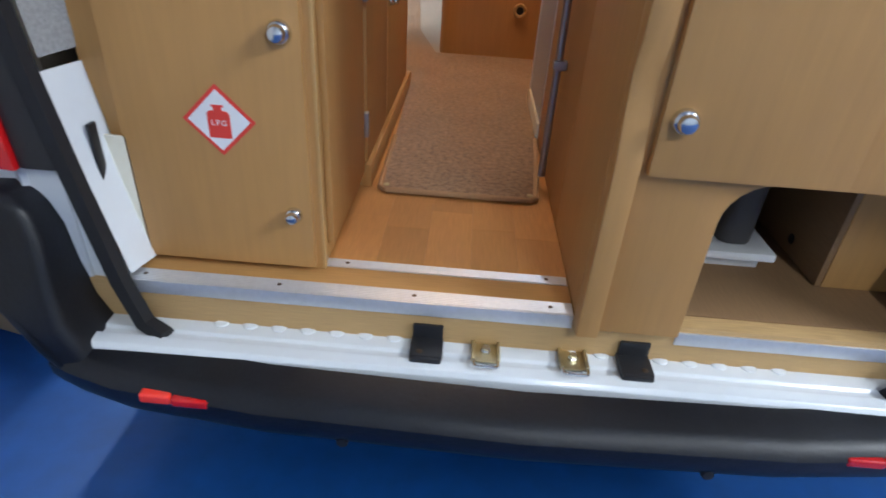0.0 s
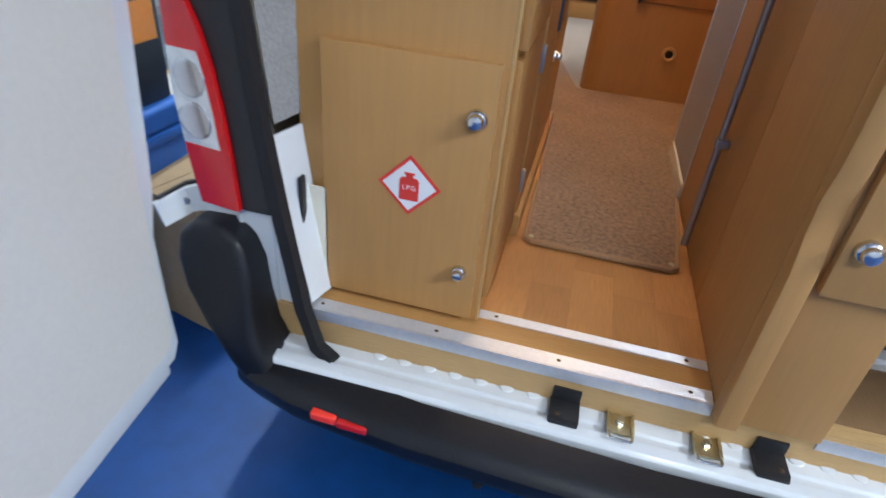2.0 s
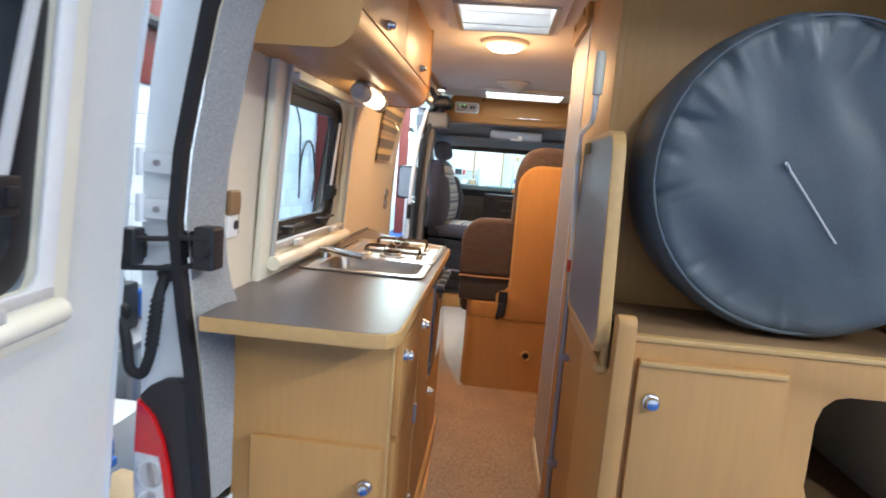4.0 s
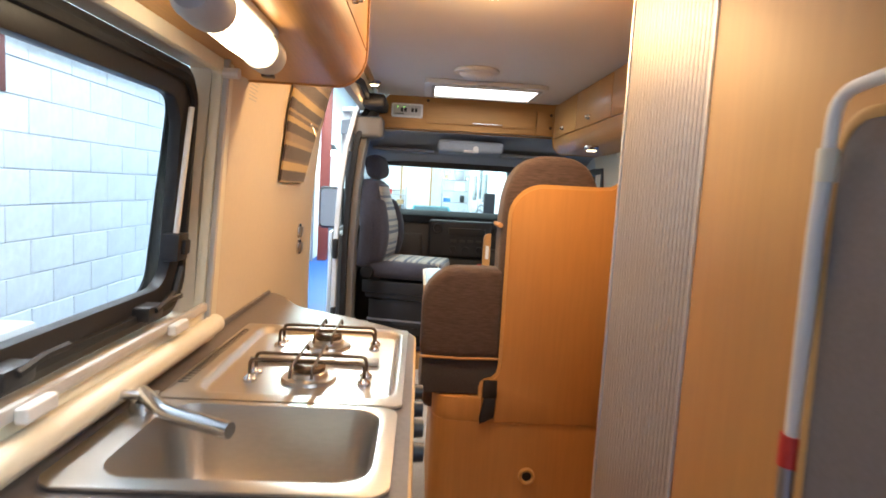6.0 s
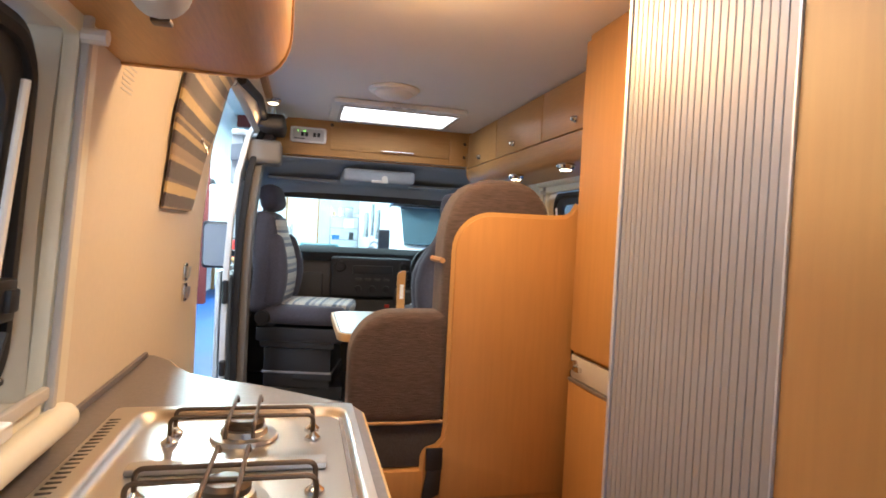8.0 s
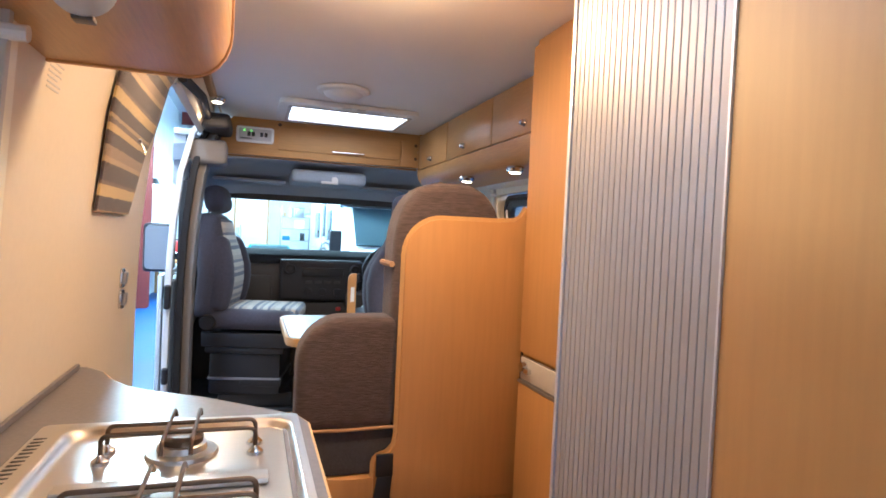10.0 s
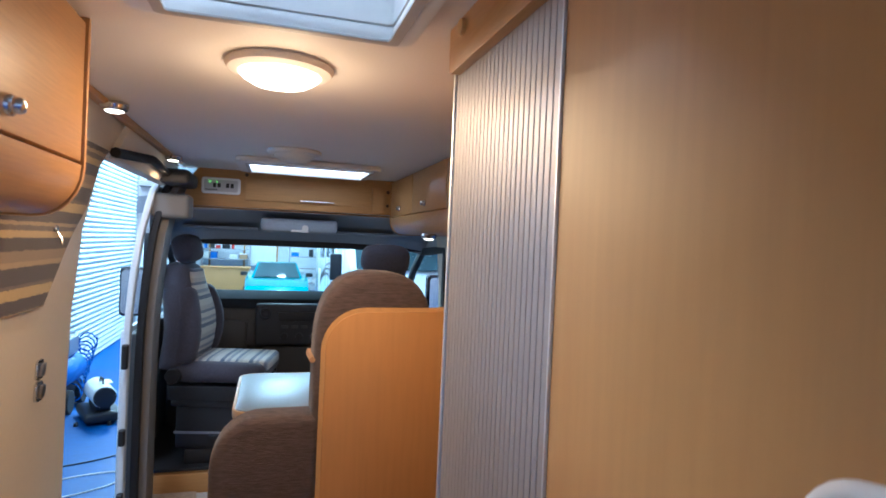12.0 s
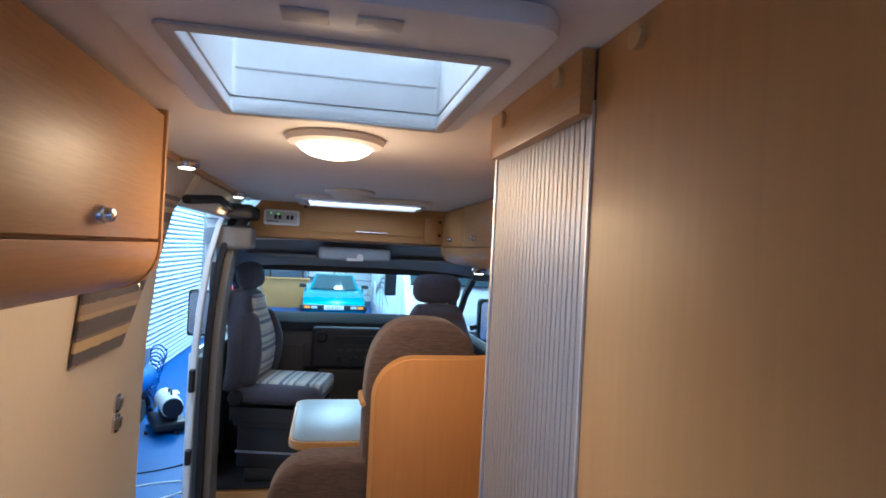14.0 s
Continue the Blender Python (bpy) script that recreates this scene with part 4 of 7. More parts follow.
zip_run = [on_cover(0.416 + 0.122 * i / 10, 1.822 - 0.157 * i / 10, 0.001) for i in range(11)]
part("zip", tube(zip_run, 0.0032, 6, (0, 1, 0)), grey_plastic, wheel, "pale zip across the cover")
part("zip_pull", merged(box(0.409, 0.416, zip_run[0].y - 0.008, zip_run[0].y - 0.002, 1.819, 1.829, 0.002), tube([(0.415, zip_run[0].y - 0.006, 1.825), (0.423, zip_run[0].y - 0.007, 1.809)], 0.003, 6, (0, 1, 0))), chrome, wheel, "small metal zip pull")

flap = thing("folding_flap", "hinged grey laminate flap with a beech edge, folded up", "flap table", (0.07, 0.3, 1.38))
lean = lambda x, y, z: (x, y + (z - 1.40) * 0.16 * max(0, (0.57 - y) / 0.55), z)
part("board", bent(prism(rounded(0.035, 0.515, 1.395, 1.858, 0.045, 6), "x", 0.058, 0.084, 0.0), 0, lean), flap_grey, flap)
part("edge", bent(ring(rounded(0.022, 0.528, 1.382, 1.871, 0.055, 6), rounded(0.0355, 0.5145, 1.3955, 1.8575, 0.045, 6), "x", 0.0565, 0.0855, 0.003), 0, lean), edge_wood, flap, "pale beech edging")
part("bracket", merged(box(0.074, 0.0865, 0.03, 0.06, 1.36, 1.42, 0.004), box(0.062, 0.088, 0.03, 0.055, 1.345, 1.362, 0.004)), edge_wood, flap)
part("clip", box(0.04, 0.0575, 0.40, 0.44, 1.825, 1.855, 0.004), edge_wood, flap)
crank = thing("awning_crank", "white and grey metal awning crank clipped upright to the wall", "crank", (0.062, 0.535, F))
part("lower_tube", tube([(0.066, 0.545, F + 0.03), (0.060, 0.545, 1.48)], 0.0095, 12, (0, 1, 0)), grey_metal, crank, "grey metal tube")
part("red_collar", lathe([(0.0125, -0.018), (0.0125, 0.018)], (0.060, 0.545, 1.496), "z", 14), red_paint, crank, "red plastic collar")
part("upper_tube", tube([(0.060, 0.545, 1.51), (0.046, 0.528, 1.74), (0.041, 0.517, 1.826)], 0.0085, 12, (0, 1, 0)), white_plastic, crank, "white coated tube")
part("sleeve", lathe([(0.0105, -0.03), (0.0105, 0.0), (0.0095, 0.004), (0.007, 0.004)], (0.041, 0.516, 1.826), "z", 16), cream_plastic, crank, "cream plastic sleeve")
part("arm", tube(arc_path([(0.041, 0.516, 1.82), (0.041, 0.514, 1.885), (0.043, 0.33, 1.905), (0.044, 0.32, 1.975)], 0.032, 8), 0.0068, 12, (1, 0, 0)), white_plastic, crank, "bent white arm")
part("grip", lathe([(0.008, 0), (0.0125, 0.004), (0.0135, 0.05), (0.0125, 0.102), (0.009, 0.108), (0, 0.109)], (0.044, 0.320, 1.968), "z", 18), cream_plastic, crank, "cream plastic grip")
for y, z in ((0.545, 0.85), (0.545, 1.20)):
    part("clip", box(0.052, 0.084, y - 0.014, y + 0.014, z, z + 0.022, 0.004), grey_metal, crank)

# ---- dinette bench ----
bench = thing("bench_seat", "brown-grey upholstered dinette bench with a tall beech back panel", "bench", (0.0, 2.1, F))
panel = [(-0.12, 0.96), (-0.12, 1.075)] + [(-0.098 + 0.022 * math.cos(radians(a)), 1.085 + 0.022 * math.sin(radians(a))) for a in (180, 150, 120, 90)] + [(-0.082, 1.112), (-0.062, 1.135), (-0.056, 1.17), (-0.056, 1.62)]
panel += [(0.05 + 0.106 * math.cos(radians(a)), 1.685 + 0.106 * math.sin(radians(a))) for a in range(180, 89, -10)] + [(0.23, 1.792), (0.282, 1.796), (0.305, 1.81), (0.322, 1.84), (0.322, 0.96)]
part("back_panel", prism(panel, "y", 1.895, 1.915, 0.002), beech, bench, "tall beech panel with a rounded shoulder")
part("panel_edge", sweep([(x, 1.905, z) for x, z in panel[:-1]], [(-0.012, -0.002), (0.012, -0.002), (0.010, 0.004), (-0.010, 0.004)], True, (0, 1, 0)), edge_wood, bench, "pale edging strip")
base = [(0.322, 1.90), (-0.20, 1.90)] + [(-0.20 + 0.09 * math.cos(radians(a)), 1.99 + 0.09 * math.sin(radians(a))) for a in range(270, 179, -10)] + [(-0.29, 2.45), (0.322, 2.45)]
part("base_box", prism(base, "z", F, 0.958, 0), beech, bench)
base2 = [(-0.122, 1.90), (-0.20, 1.90)] + [(-0.20 + 0.09 * math.cos(radians(a)), 1.99 + 0.09 * math.sin(radians(a))) for a in range(270, 179, -10)] + [(-0.29, 2.10), (-0.122, 2.10)]
part("base_cheek", prism(base2, "z", 0.9585, 1.045, 0.004), beech, bench)
part("cushion", pillow(-0.33, 0.78, 1.99, 2.48, 0.96, 1.085, 0.045, 0.012), bench_cloth, bench)
side = [(-0.345, 1.18), (-0.345, 1.36)] + [(-0.215 + 0.13 * math.cos(radians(a)), 1.365 + 0.135 * math.sin(radians(a))) for a in range(180, 89, -10)] + [(-0.06, 1.502), (-0.06, 1.18)]
part("wing_cushion", bent(prism(side, "y", 1.915, 2.04, 0.03, 4), 0, lambda x, y, z: (x, y, z)), bench_cloth, bench, "rounded wing cushion")
part("wing_base", box(-0.338, -0.062, 1.92, 2.035, 1.047, 1.183, 0.012), dark_cloth, bench, "dark cloth band under the cushion")
part("piping", tube([(-0.345, 1.916, 1.183), (-0.2, 1.913, 1.181), (-0.062, 1.914, 1.184)], 0.005, 8), binding, bench)
head = [(-0.085, 1.40)]
for i in range(25):
    a = radians(180 - 7.5 * i)
    head.append((0.0875 + 0.1725 * math.copysign(abs(math.cos(a)) ** 0.72, math.cos(a)), 1.645 + 0.258 * abs(math.sin(a)) ** 0.72))
head.append((0.26, 1.40))
part("headrest", prism(head, "y", 1.917, 2.07, 0.035, 5), bench_cloth, bench, "tall rounded backrest")
part("backrest", pillow(-0.06, 0.78, 1.93, 2.08, 1.06, 1.66, 0.05), bench_cloth, bench)
part("strap", tube([(-0.088, 1.925, 1.655), (-0.091, 2.0, 1.655), (-0.088, 2.06, 1.655)], 0.009, 6), binding, bench, "brown retaining strap")
part("belt_anchor", merged(box(-0.118, -0.068, 1.883, 1.894, 1.05, 1.115, 0.004), prism([(-0.112, 1.05), (-0.07, 1.05), (-0.074, 0.98), (-0.122, 0.955), (-0.125, 0.975)], "y", 1.884, 1.894, 0.002)), black_plastic, bench, "black belt anchor")
part("vent_ring", lathe([(0.030, 0.006), (0.030, -0.006), (0.026, -0.009), (0.020, -0.007), (0.017, -0.002), (0.017, 0.004)], (0.06, 1.895, 0.765), "y", 24), edge_wood, bench, "wooden vent ring")
part("vent_hole", lathe([(0.0165, 0.004), (0.0165, -0.0025), (0, -0.0027)], (0.06, 1.896, 0.765), "y", 20), black_plastic, bench)

table = thing("dinette_table", "grey laminate dinette table with a beech rim", "table", (0.2, 2.99, F))
outline = rounded(-0.318, 0.74, 2.67, 3.32, 0.06, 6)
part("tabletop", prism(outline, "z", 1.276, 1.304, 0.0015), table_grey, table)
part("rim", ring(rounded(-0.332, 0.754, 2.656, 3.334, 0.074, 6), rounded(-0.3185, 0.7405, 2.6695, 3.3205, 0.06, 6), "z", 1.268, 1.303, 0.006), edge_wood, table, "rounded beech rim")
part("leg", lathe([(0.10, 0), (0.10, 0.012), (0.03, 0.03), (0.03, 0.70), (0.08, 0.715)], (0.15, 2.99, F), "z", 24), grey_metal, table)

# ---- cab ----
setting("cab_step", merged(box(-0.84, 0.84, 3.76, 3.785, F - 0.08, 0.672, 0.002), box(-0.86, -0.30, 3.742, 3.7595, F, 0.66, 0.002)), beech_cross, "beech riser of the cab's raised floor", "step")
setting("cab_floor", box(-0.86, 0.86, 3.745, 5.2, 0.673, 0.690, 0.004), black_plastic, "black plastic cab floor with a worn tread edge", "floor")


def curved_pillar(name, y0, y1, skew, out, mat, label, sign=-1, inset=0.0, parent=None):
    """A side pillar following the wall's bow; skew leans it forward toward the top."""
    zs = [0.45, 0.7, 0.95, 1.2, 1.45, 1.6, 1.75, 1.9, 2.0, 2.1, 2.2, 2.3]
    bm = bmesh.new()
    rows = []
    for z in zs:
        sk = skew * max(0, (z - 1.3) / 1.0) ** 1.5
        xi = wall_x(z) + inset
        rows.append([bm.verts.new((-sign * x, y + sk, z)) for x, y in ((xi, y0), (xi, y1), (xi - out, y1), (xi - out, y0))])
    for p, q in zip(rows, rows[1:]):
        for i in range(4):
            bm.faces.new((p[i], p[(i + 1) % 4], q[(i + 1) % 4], q[i]))
    bm.faces.new(rows[0])
    bm.faces.new(rows[-1])
    bmesh.ops.recalc_face_normals(bm, faces=bm.faces)
    bevelled(bm, 0.008, 2, 50)
    if parent:
        return part(name, bm, mat, parent, label)
    return setting(name, bm, mat, label, "pillar")


door_post = thing("door_post", "grey trimmed post of the open sliding door with a black seal", "pillar", (-0.85, 3.55, 0.45), kind="structure")
curved_pillar("trim", 3.49, 3.68, 0.12, 0.05, trim_grey, "", inset=0.09, parent=door_post)
curved_pillar("seal", 3.445, 3.495, 0.12, 0.035, rubber, "black rubber door seal", inset=0.055, parent=door_post)
curved_pillar("white_flange", 3.41, 3.47, 0.12, 0.03, van_white, "white painted flange", inset=0.0, parent=door_post)
part("upper_cover", pillow(-0.80, -0.62, 3.53, 3.72, 2.06, 2.19, 0.03), trim_grey, door_post)
for z, h in ((0.62, 0.10), (0.95, 0.08), (1.32, 0.12)):
    part("rubber_stop", pillow(-0.875, -0.845, 3.375, 3.41, z, z + h, 0.012), black_plastic, door_post)
header = thing("door_header", "white and black sealed header of the sliding door", "trim", (-0.72, 3.0, 2.25), kind="structure")
part("seal", tube([(-0.725, 2.50, 2.25), (-0.70, 3.0, 2.29), (-0.705, 3.56, 2.265)], 0.018, 8), rubber, header)
part("track", tube([(-0.755, 2.50, 2.24), (-0.74, 3.0, 2.285), (-0.745, 3.58, 2.26)], 0.014, 6), van_white, header)
part("corner_cover", pillow(-0.74, -0.60, 3.36, 3.70, 2.225, 2.30, 0.03), dash_plastic, header)
setting("sliding_sill", box(-0.90, -0.835, 2.52, 3.5, 0.44, F - 0.002, 0.006), van_white, "white painted sill of the sliding door", "sill")
setting("wall_edge_trim", tube([(wall_x(z) - 0.02, 2.528, z) for z in (0.46, 0.9, 1.3, 1.47, 1.6, 1.72, 1.85, 1.99, 2.1, 2.2, 2.3)], 0.012, 8, (1, 0, 0)), rubber, "black rubber edge of the side wall", "trim")

shelf = thing("overcab_shelf", "beech overcab locker with a sliding front", "cabinet", (-0.08, 3.72, 2.14))
part("face", prism([(-0.68, 2.142), (0.462, 2.146), (0.462, CEIL - 0.002), (-0.60, CEIL - 0.002), (-0.64, 2.30)], "y", 3.70, 3.72, 0.003), beech_cross, shelf)
part("door", box(-0.355, 0.345, 3.688, 3.6995, 2.185, 2.312, 0.003), beech_cross, shelf, "beech flap with a slim handle")
part("handle", box(-0.06, 0.13, 3.676, 3.6875, 2.192, 2.199, 0.002), chrome, shelf)
part("end_block", box(0.352, 0.43, 3.69, 3.6995, 2.15, 2.30, 0.003), beech_cross, shelf)
for x, z in ((-0.352, 2.325), (0.445, 2.28), (0.445, 2.20)):
    part("cap", lathe([(0.010, 0), (0.008, -0.004), (0, -0.005)], (x, 3.698, z), "y", 10), dark_iron, shelf)
part("floor_board", box(-0.66, 0.46, 3.72, 4.1, 2.132, 2.142, 0.001), inside_wood, shelf)
panel_box = thing("control_panel", "white control panel with green indicators on the overcab shelf", "control panel", (-0.48, 3.69, 2.25))
part("plate", prism(rounded(-0.582, -0.382, 2.21, 2.298, 0.014, 4), "y", 3.682, 3.699, 0.004), white_plastic, panel_box)
part("face", prism(rounded(-0.568, -0.396, 2.222, 2.286, 0.008, 3), "y", 3.6805, 3.6815, 0), grey_plastic, panel_box)
for i, x in enumerate((-0.515, -0.492, -0.448, -0.425)):
    part("switch", box(x - 0.008, x + 0.008, 3.674, 3.680, 2.244, 2.268, 0.002), black_plastic, panel_box, "black rocker switch")
for x in (-0.54, -0.503):
    part("indicator", box(x - 0.004, x + 0.004, 3.677, 3.680, 2.272, 2.277, 0.001), green_led, panel_box, "green indicator light")
part("legend", box(-0.56, -0.50, 3.679, 3.6804, 2.229, 2.234, 0), dash_light, panel_box)

# head lining, screen and dashboard
lining = [(3.722, 2.132), (3.85, 2.13), (4.10, 2.07), (4.24, 2.02), (4.31, 1.945), (4.31, 1.995), (4.26, 2.06), (4.11, 2.11), (3.86, 2.17), (3.722, 2.22)]
setting("cab_lining", bent(prism(lining, "x", -0.90, 0.90, 0), 8, lambda x, y, z: (x, y, z - 0.03 * (x / 0.8) ** 4)), head_lining, "blue-grey felt head lining of the cab", "lining")
setting("cab_roof", merged(box(-0.90, 0.90, 3.73, 4.36, 2.23, 2.26, 0.004), box(-0.90, 0.90, 4.333, 4.37, 1.975, 2.228, 0.004), box(0.84, 0.90, 3.70, 4.33, 1.96, 2.228, 0.004), box(-0.90, -0.84, 3.75, 4.33, 1.96, 2.228, 0.004)), van_white, "white cab roof shell", "roof")
visor_pod = thing("roof_console", "grey roof console with a reading lamp", "console", (-0.05, 3.95, 2.05))
part("body", pillow(-0.27, 0.17, 3.80, 4.10, 2.02, 2.10, 0.03), head_lining, visor_pod)
part("lamp", merged(box(-0.10, 0.0, 3.79, 3.85, 2.02, 2.035, 0.004), lathe([(0.02, 0), (0.018, -0.012), (0, -0.014)], (-0.02, 3.80, 2.045), "y", 12)), lamp_off, visor_pod)
for xa, xb in ((-0.72, -0.29), (0.19, 0.66)):
    part("sun_visor", pillow(xa, xb, 4.06, 4.18, 2.022, 2.042, 0.009), head_lining, visor_pod)
screen = thing("window_screen", "wide windscreen of the cab looking into the workshop", "window", (0, 4.6, 1.58), kind="structure")
ws = part("pane", prism([(4.32, 1.97), (5.02, 1.55), (5.026, 1.555), (4.326, 1.975)], "x", -0.80, 0.80, 0), glass, screen)
ws.visible_shadow = False
part("top_band", box(-0.82, 0.82, 4.29, 4.33, 1.925, 1.998, 0.008), dash_plastic, screen)
for sg in (-1, 1):
    part("screen_post", tube([(sg * 0.66, 4.30, 2.0), (sg * 0.73, 4.55, 1.83), (sg * 0.82, 5.0, 1.50), (sg * 0.84, 5.1, 1.2)], 0.042, 8), dash_light, screen, "grey screen pillar")
dash = thing("dashboard", "dark grey cab dashboard with vents, radio and gear lever", "dashboard", (0, 4.7, 0.69))
prof = [(4.52, 0.69), (4.50, 1.18), (4.42, 1.25), (4.41, 1.47), (4.46, 1.55), (4.56, 1.572), (4.90, 1.56), (5.10, 1.50), (5.10, 0.69)]
part("body", prism(prof, "x", -0.84, 0.84, 0.015), dash_light, dash)
part("hood", prism([(4.40, 1.50), (4.44, 1.56), (4.56, 1.586), (4.75, 1.592), (4.92, 1.578), (5.09, 1.507), (5.09, 1.49), (4.90, 1.555), (4.56, 1.56)], "x", -0.83, 0.83, 0.006), dash_black, dash)
part("middle_console", pillow(-0.29, 0.28, 4.365, 4.50, 1.25, 1.535, 0.03), dash_plastic, dash)
part("radio", box(-0.14, 0.14, 4.352, 4.368, 1.42, 1.48, 0.004), black_plastic, dash)
for i in range(4):
    part("button", box(-0.12 + i * 0.065, -0.075 + i * 0.065, 4.346, 4.353, 1.372, 1.392, 0.003), dash_light, dash)
for x in (-0.10, 0.0, 0.10):
    part("heater_dial", lathe([(0.026, 0), (0.024, -0.014), (0, -0.016)], (x, 4.363, 1.315), "y", 18), black_plastic, dash)
for x in (-0.225, 0.225, -0.72, 0.72):
    part("air_vent", lathe([(0.042, 0), (0.042, -0.012), (0.034, -0.016), (0.03, -0.006), (0, -0.004)], (x, 4.37 if abs(x) < 0.5 else 4.405, 1.47), "y", 24), black_plastic, dash, "round black air vent")
part("lower_panel", pillow(-0.24, 0.20, 4.40, 4.50, 0.98, 1.24, 0.02), dash_light, dash)
part("lighter", lathe([(0.018, 0), (0.015, -0.008), (0, -0.006)], (-0.19, 4.40, 1.20), "y", 14), black_plastic, dash)
part("hazard_button", box(0.10, 0.135, 4.392, 4.402, 1.18, 1.205, 0.003), red_paint, dash, "red hazard button")
part("glove_lid", pillow(-0.80, -0.34, 4.39, 4.46, 1.22, 1.42, 0.02), dash_light, dash)
part("lever_housing", pillow(0.16, 0.34, 4.28, 4.50, 1.20, 1.33, 0.04), dash_light, dash)
part("gear_lever", merged(tube([(0.23, 4.33, 1.30), (0.235, 4.30, 1.40)], 0.012, 8, (0, 1, 0)), lathe([(0.0, 0), (0.024, 0.012), (0.026, 0.04), (0.018, 0.06), (0, 0.064)], (0.236, 4.296, 1.39), "z", 16)), black_plastic, dash)
wheel_s = thing("steering_wheel", "black steering wheel of the cab", "steering wheel", (0.46, 4.22, 1.45))
rim_pts = [(0.46 + 0.20 * math.cos(2 * math.pi * i / 40), 4.22 + 0.20 * math.sin(2 * math.pi * i / 40) * math.sin(radians(32)), 1.46 + 0.20 * math.sin(2 * math.pi * i / 40) * math.cos(radians(32))) for i in range(41)]
part("rim", tube(rim_pts, 0.016, 8, (0, -0.85, 0.5)), black_plastic, wheel_s)
part("hub", pillow(0.40, 0.52, 4.21, 4.27, 1.41, 1.50, 0.02), black_plastic, wheel_s)
for a in (200, 340, 90):
    ex, ez = 0.195 * math.cos(radians(a)), 0.195 * math.sin(radians(a))
    part("spoke", tube([(0.46, 4.235, 1.455), (0.46 + ex, 4.22 + ez * math.sin(radians(32)), 1.46 + ez * math.cos(radians(32)))], 0.012, 6), black_plastic, wheel_s)
part("column", tube([(0.46, 4.25, 1.44), (0.46, 4.48, 1.28)], 0.035, 8), dash_plastic, wheel_s)


def cab_seat(base, turn, label, cover, flat):
    """A cab seat that faces +y before it is turned; origin at the swivel."""
    ob = thing("cab_seat", label, "seat", (0, 0, 0), "cab seats")
    part("pedestal", merged(box(-0.20, 0.20, -0.20, 0.20, 0, 0.24, 0.02), box(-0.21, 0.21, -0.02, 0.21, 0.05, 0.09, 0.01), box(-0.22, 0.22, -0.22, 0.22, 0.24, 0.28, 0.012)), black_plastic, ob, "black swivel pedestal")
    part("front_lip", box(-0.205, 0.205, -0.205, 0.205, 0.085, 0.10, 0.004), grey_metal, ob, "worn bright pedestal edge")
    for rx in (-0.23, 0.19):
        part("rail", box(rx, rx + 0.04, -0.24, 0.26, 0.28, 0.36, 0.006), black_plastic, ob)
    c = part("cushion", pillow(-0.24, 0.24, -0.22, 0.28, 0.38, 0.49, 0.05, 0.012), velour, ob)
    part("cushion_cover", pillow(-0.19, 0.19, -0.16, 0.288, 0.425, 0.503, 0.04, 0.008), flat, c, "striped woven cover")
    def lean(x, y, z):
        wide = 1 + 0.06 * math.sin(math.pi * min(1, z / 0.4)) - 0.46 * max(0, z - 0.32) / 0.27
        return (x * wide, y - 0.235 - 0.05 * z + 0.05 * math.sin(math.pi * min(1, z / 0.5)), z + 0.44)
    back = bent(pillow(-0.235, 0.235, -0.075, 0.075, 0.0, 0.59, 0.055, 0.012), 0, lean)
    b = part("backrest", back, velour, ob)
    for sx in (-1, 1):
        part("side_wing", bent(pillow(*sorted((sx * 0.155, sx * 0.245)), 0.01, 0.115, 0.05, 0.46, 0.035, 0.008), 0, lean), velour, b, "raised side wing")
    cov = bent(bent(box(-0.16, 0.16, 0.03, 0.094, 0.03, 0.565, 0.02, 3), 5, lambda x, y, z: (x, y + 0.010 * math.cos(x * 9), z)), 0, lean)
    part("backrest_cover", cov, cover, b, "striped woven cover")
    part("headrest", turned(bent(pillow(-0.128, 0.128, -0.05, 0.05, 1.05, 1.195, 0.048, 0.014), 0, lambda x, y, z: (x * (1 - 0.6 * max(0, z - 1.14)), y - 0.235, z)), (0, -0.235, 1.12), 14, 0, 0), velour, ob)
    for sx in (-0.06, 0.06):
        part("headrest_rod", tube([(sx, -0.262, 1.0), (sx, -0.250, 1.06)], 0.006, 8, (0, 1, 0)), chrome, ob)
    part("recliner_knob", lathe([(0.045, 0), (0.04, 0.03), (0, 0.034)], (0.24, -0.20, 0.42), "x", 18), black_plastic, ob)
    part("bolster", pillow(-0.27, -0.235, -0.20, 0.26, 0.33, 0.40, 0.015), black_plastic, ob)
    ob.matrix_world = pose(*base, 0, 0, turn)
    return ob


cab_seat((-0.45, 3.98, 0.69 + 0.085), -102, "blue-grey cab seat with a striped cover, turned sideways", plaid, plaid_flat)
cab_seat((0.41, 3.78, 0.69 + 0.075), 2, "blue-grey driver's seat with a striped cover", plaid, plaid_flat)
part("seat_box", box(-0.63, -0.22, 3.80, 4.18, 0.691, 0.775, 0.01), black_plastic, None).name = "seat_plinth"
tagged(bpy.data.objects["seat_plinth"], "black plastic plinth under the turned cab seat", "plinth")

upright = thing("seat_end_panel", "slim beech end panel beside the driver's seat", "panel", (0.05, 3.45, F))
part("board", prism(rounded(0.03, 0.075, F, 1.515, 0.03, 5, (0, 0, 0, 1)), "y", 3.44, 3.46, 0.003), beech, upright)
part("label_card", box(0.045, 0.065, 3.4375, 3.4395, 1.36, 1.44, 0), sticker_white, upright, "small white card")

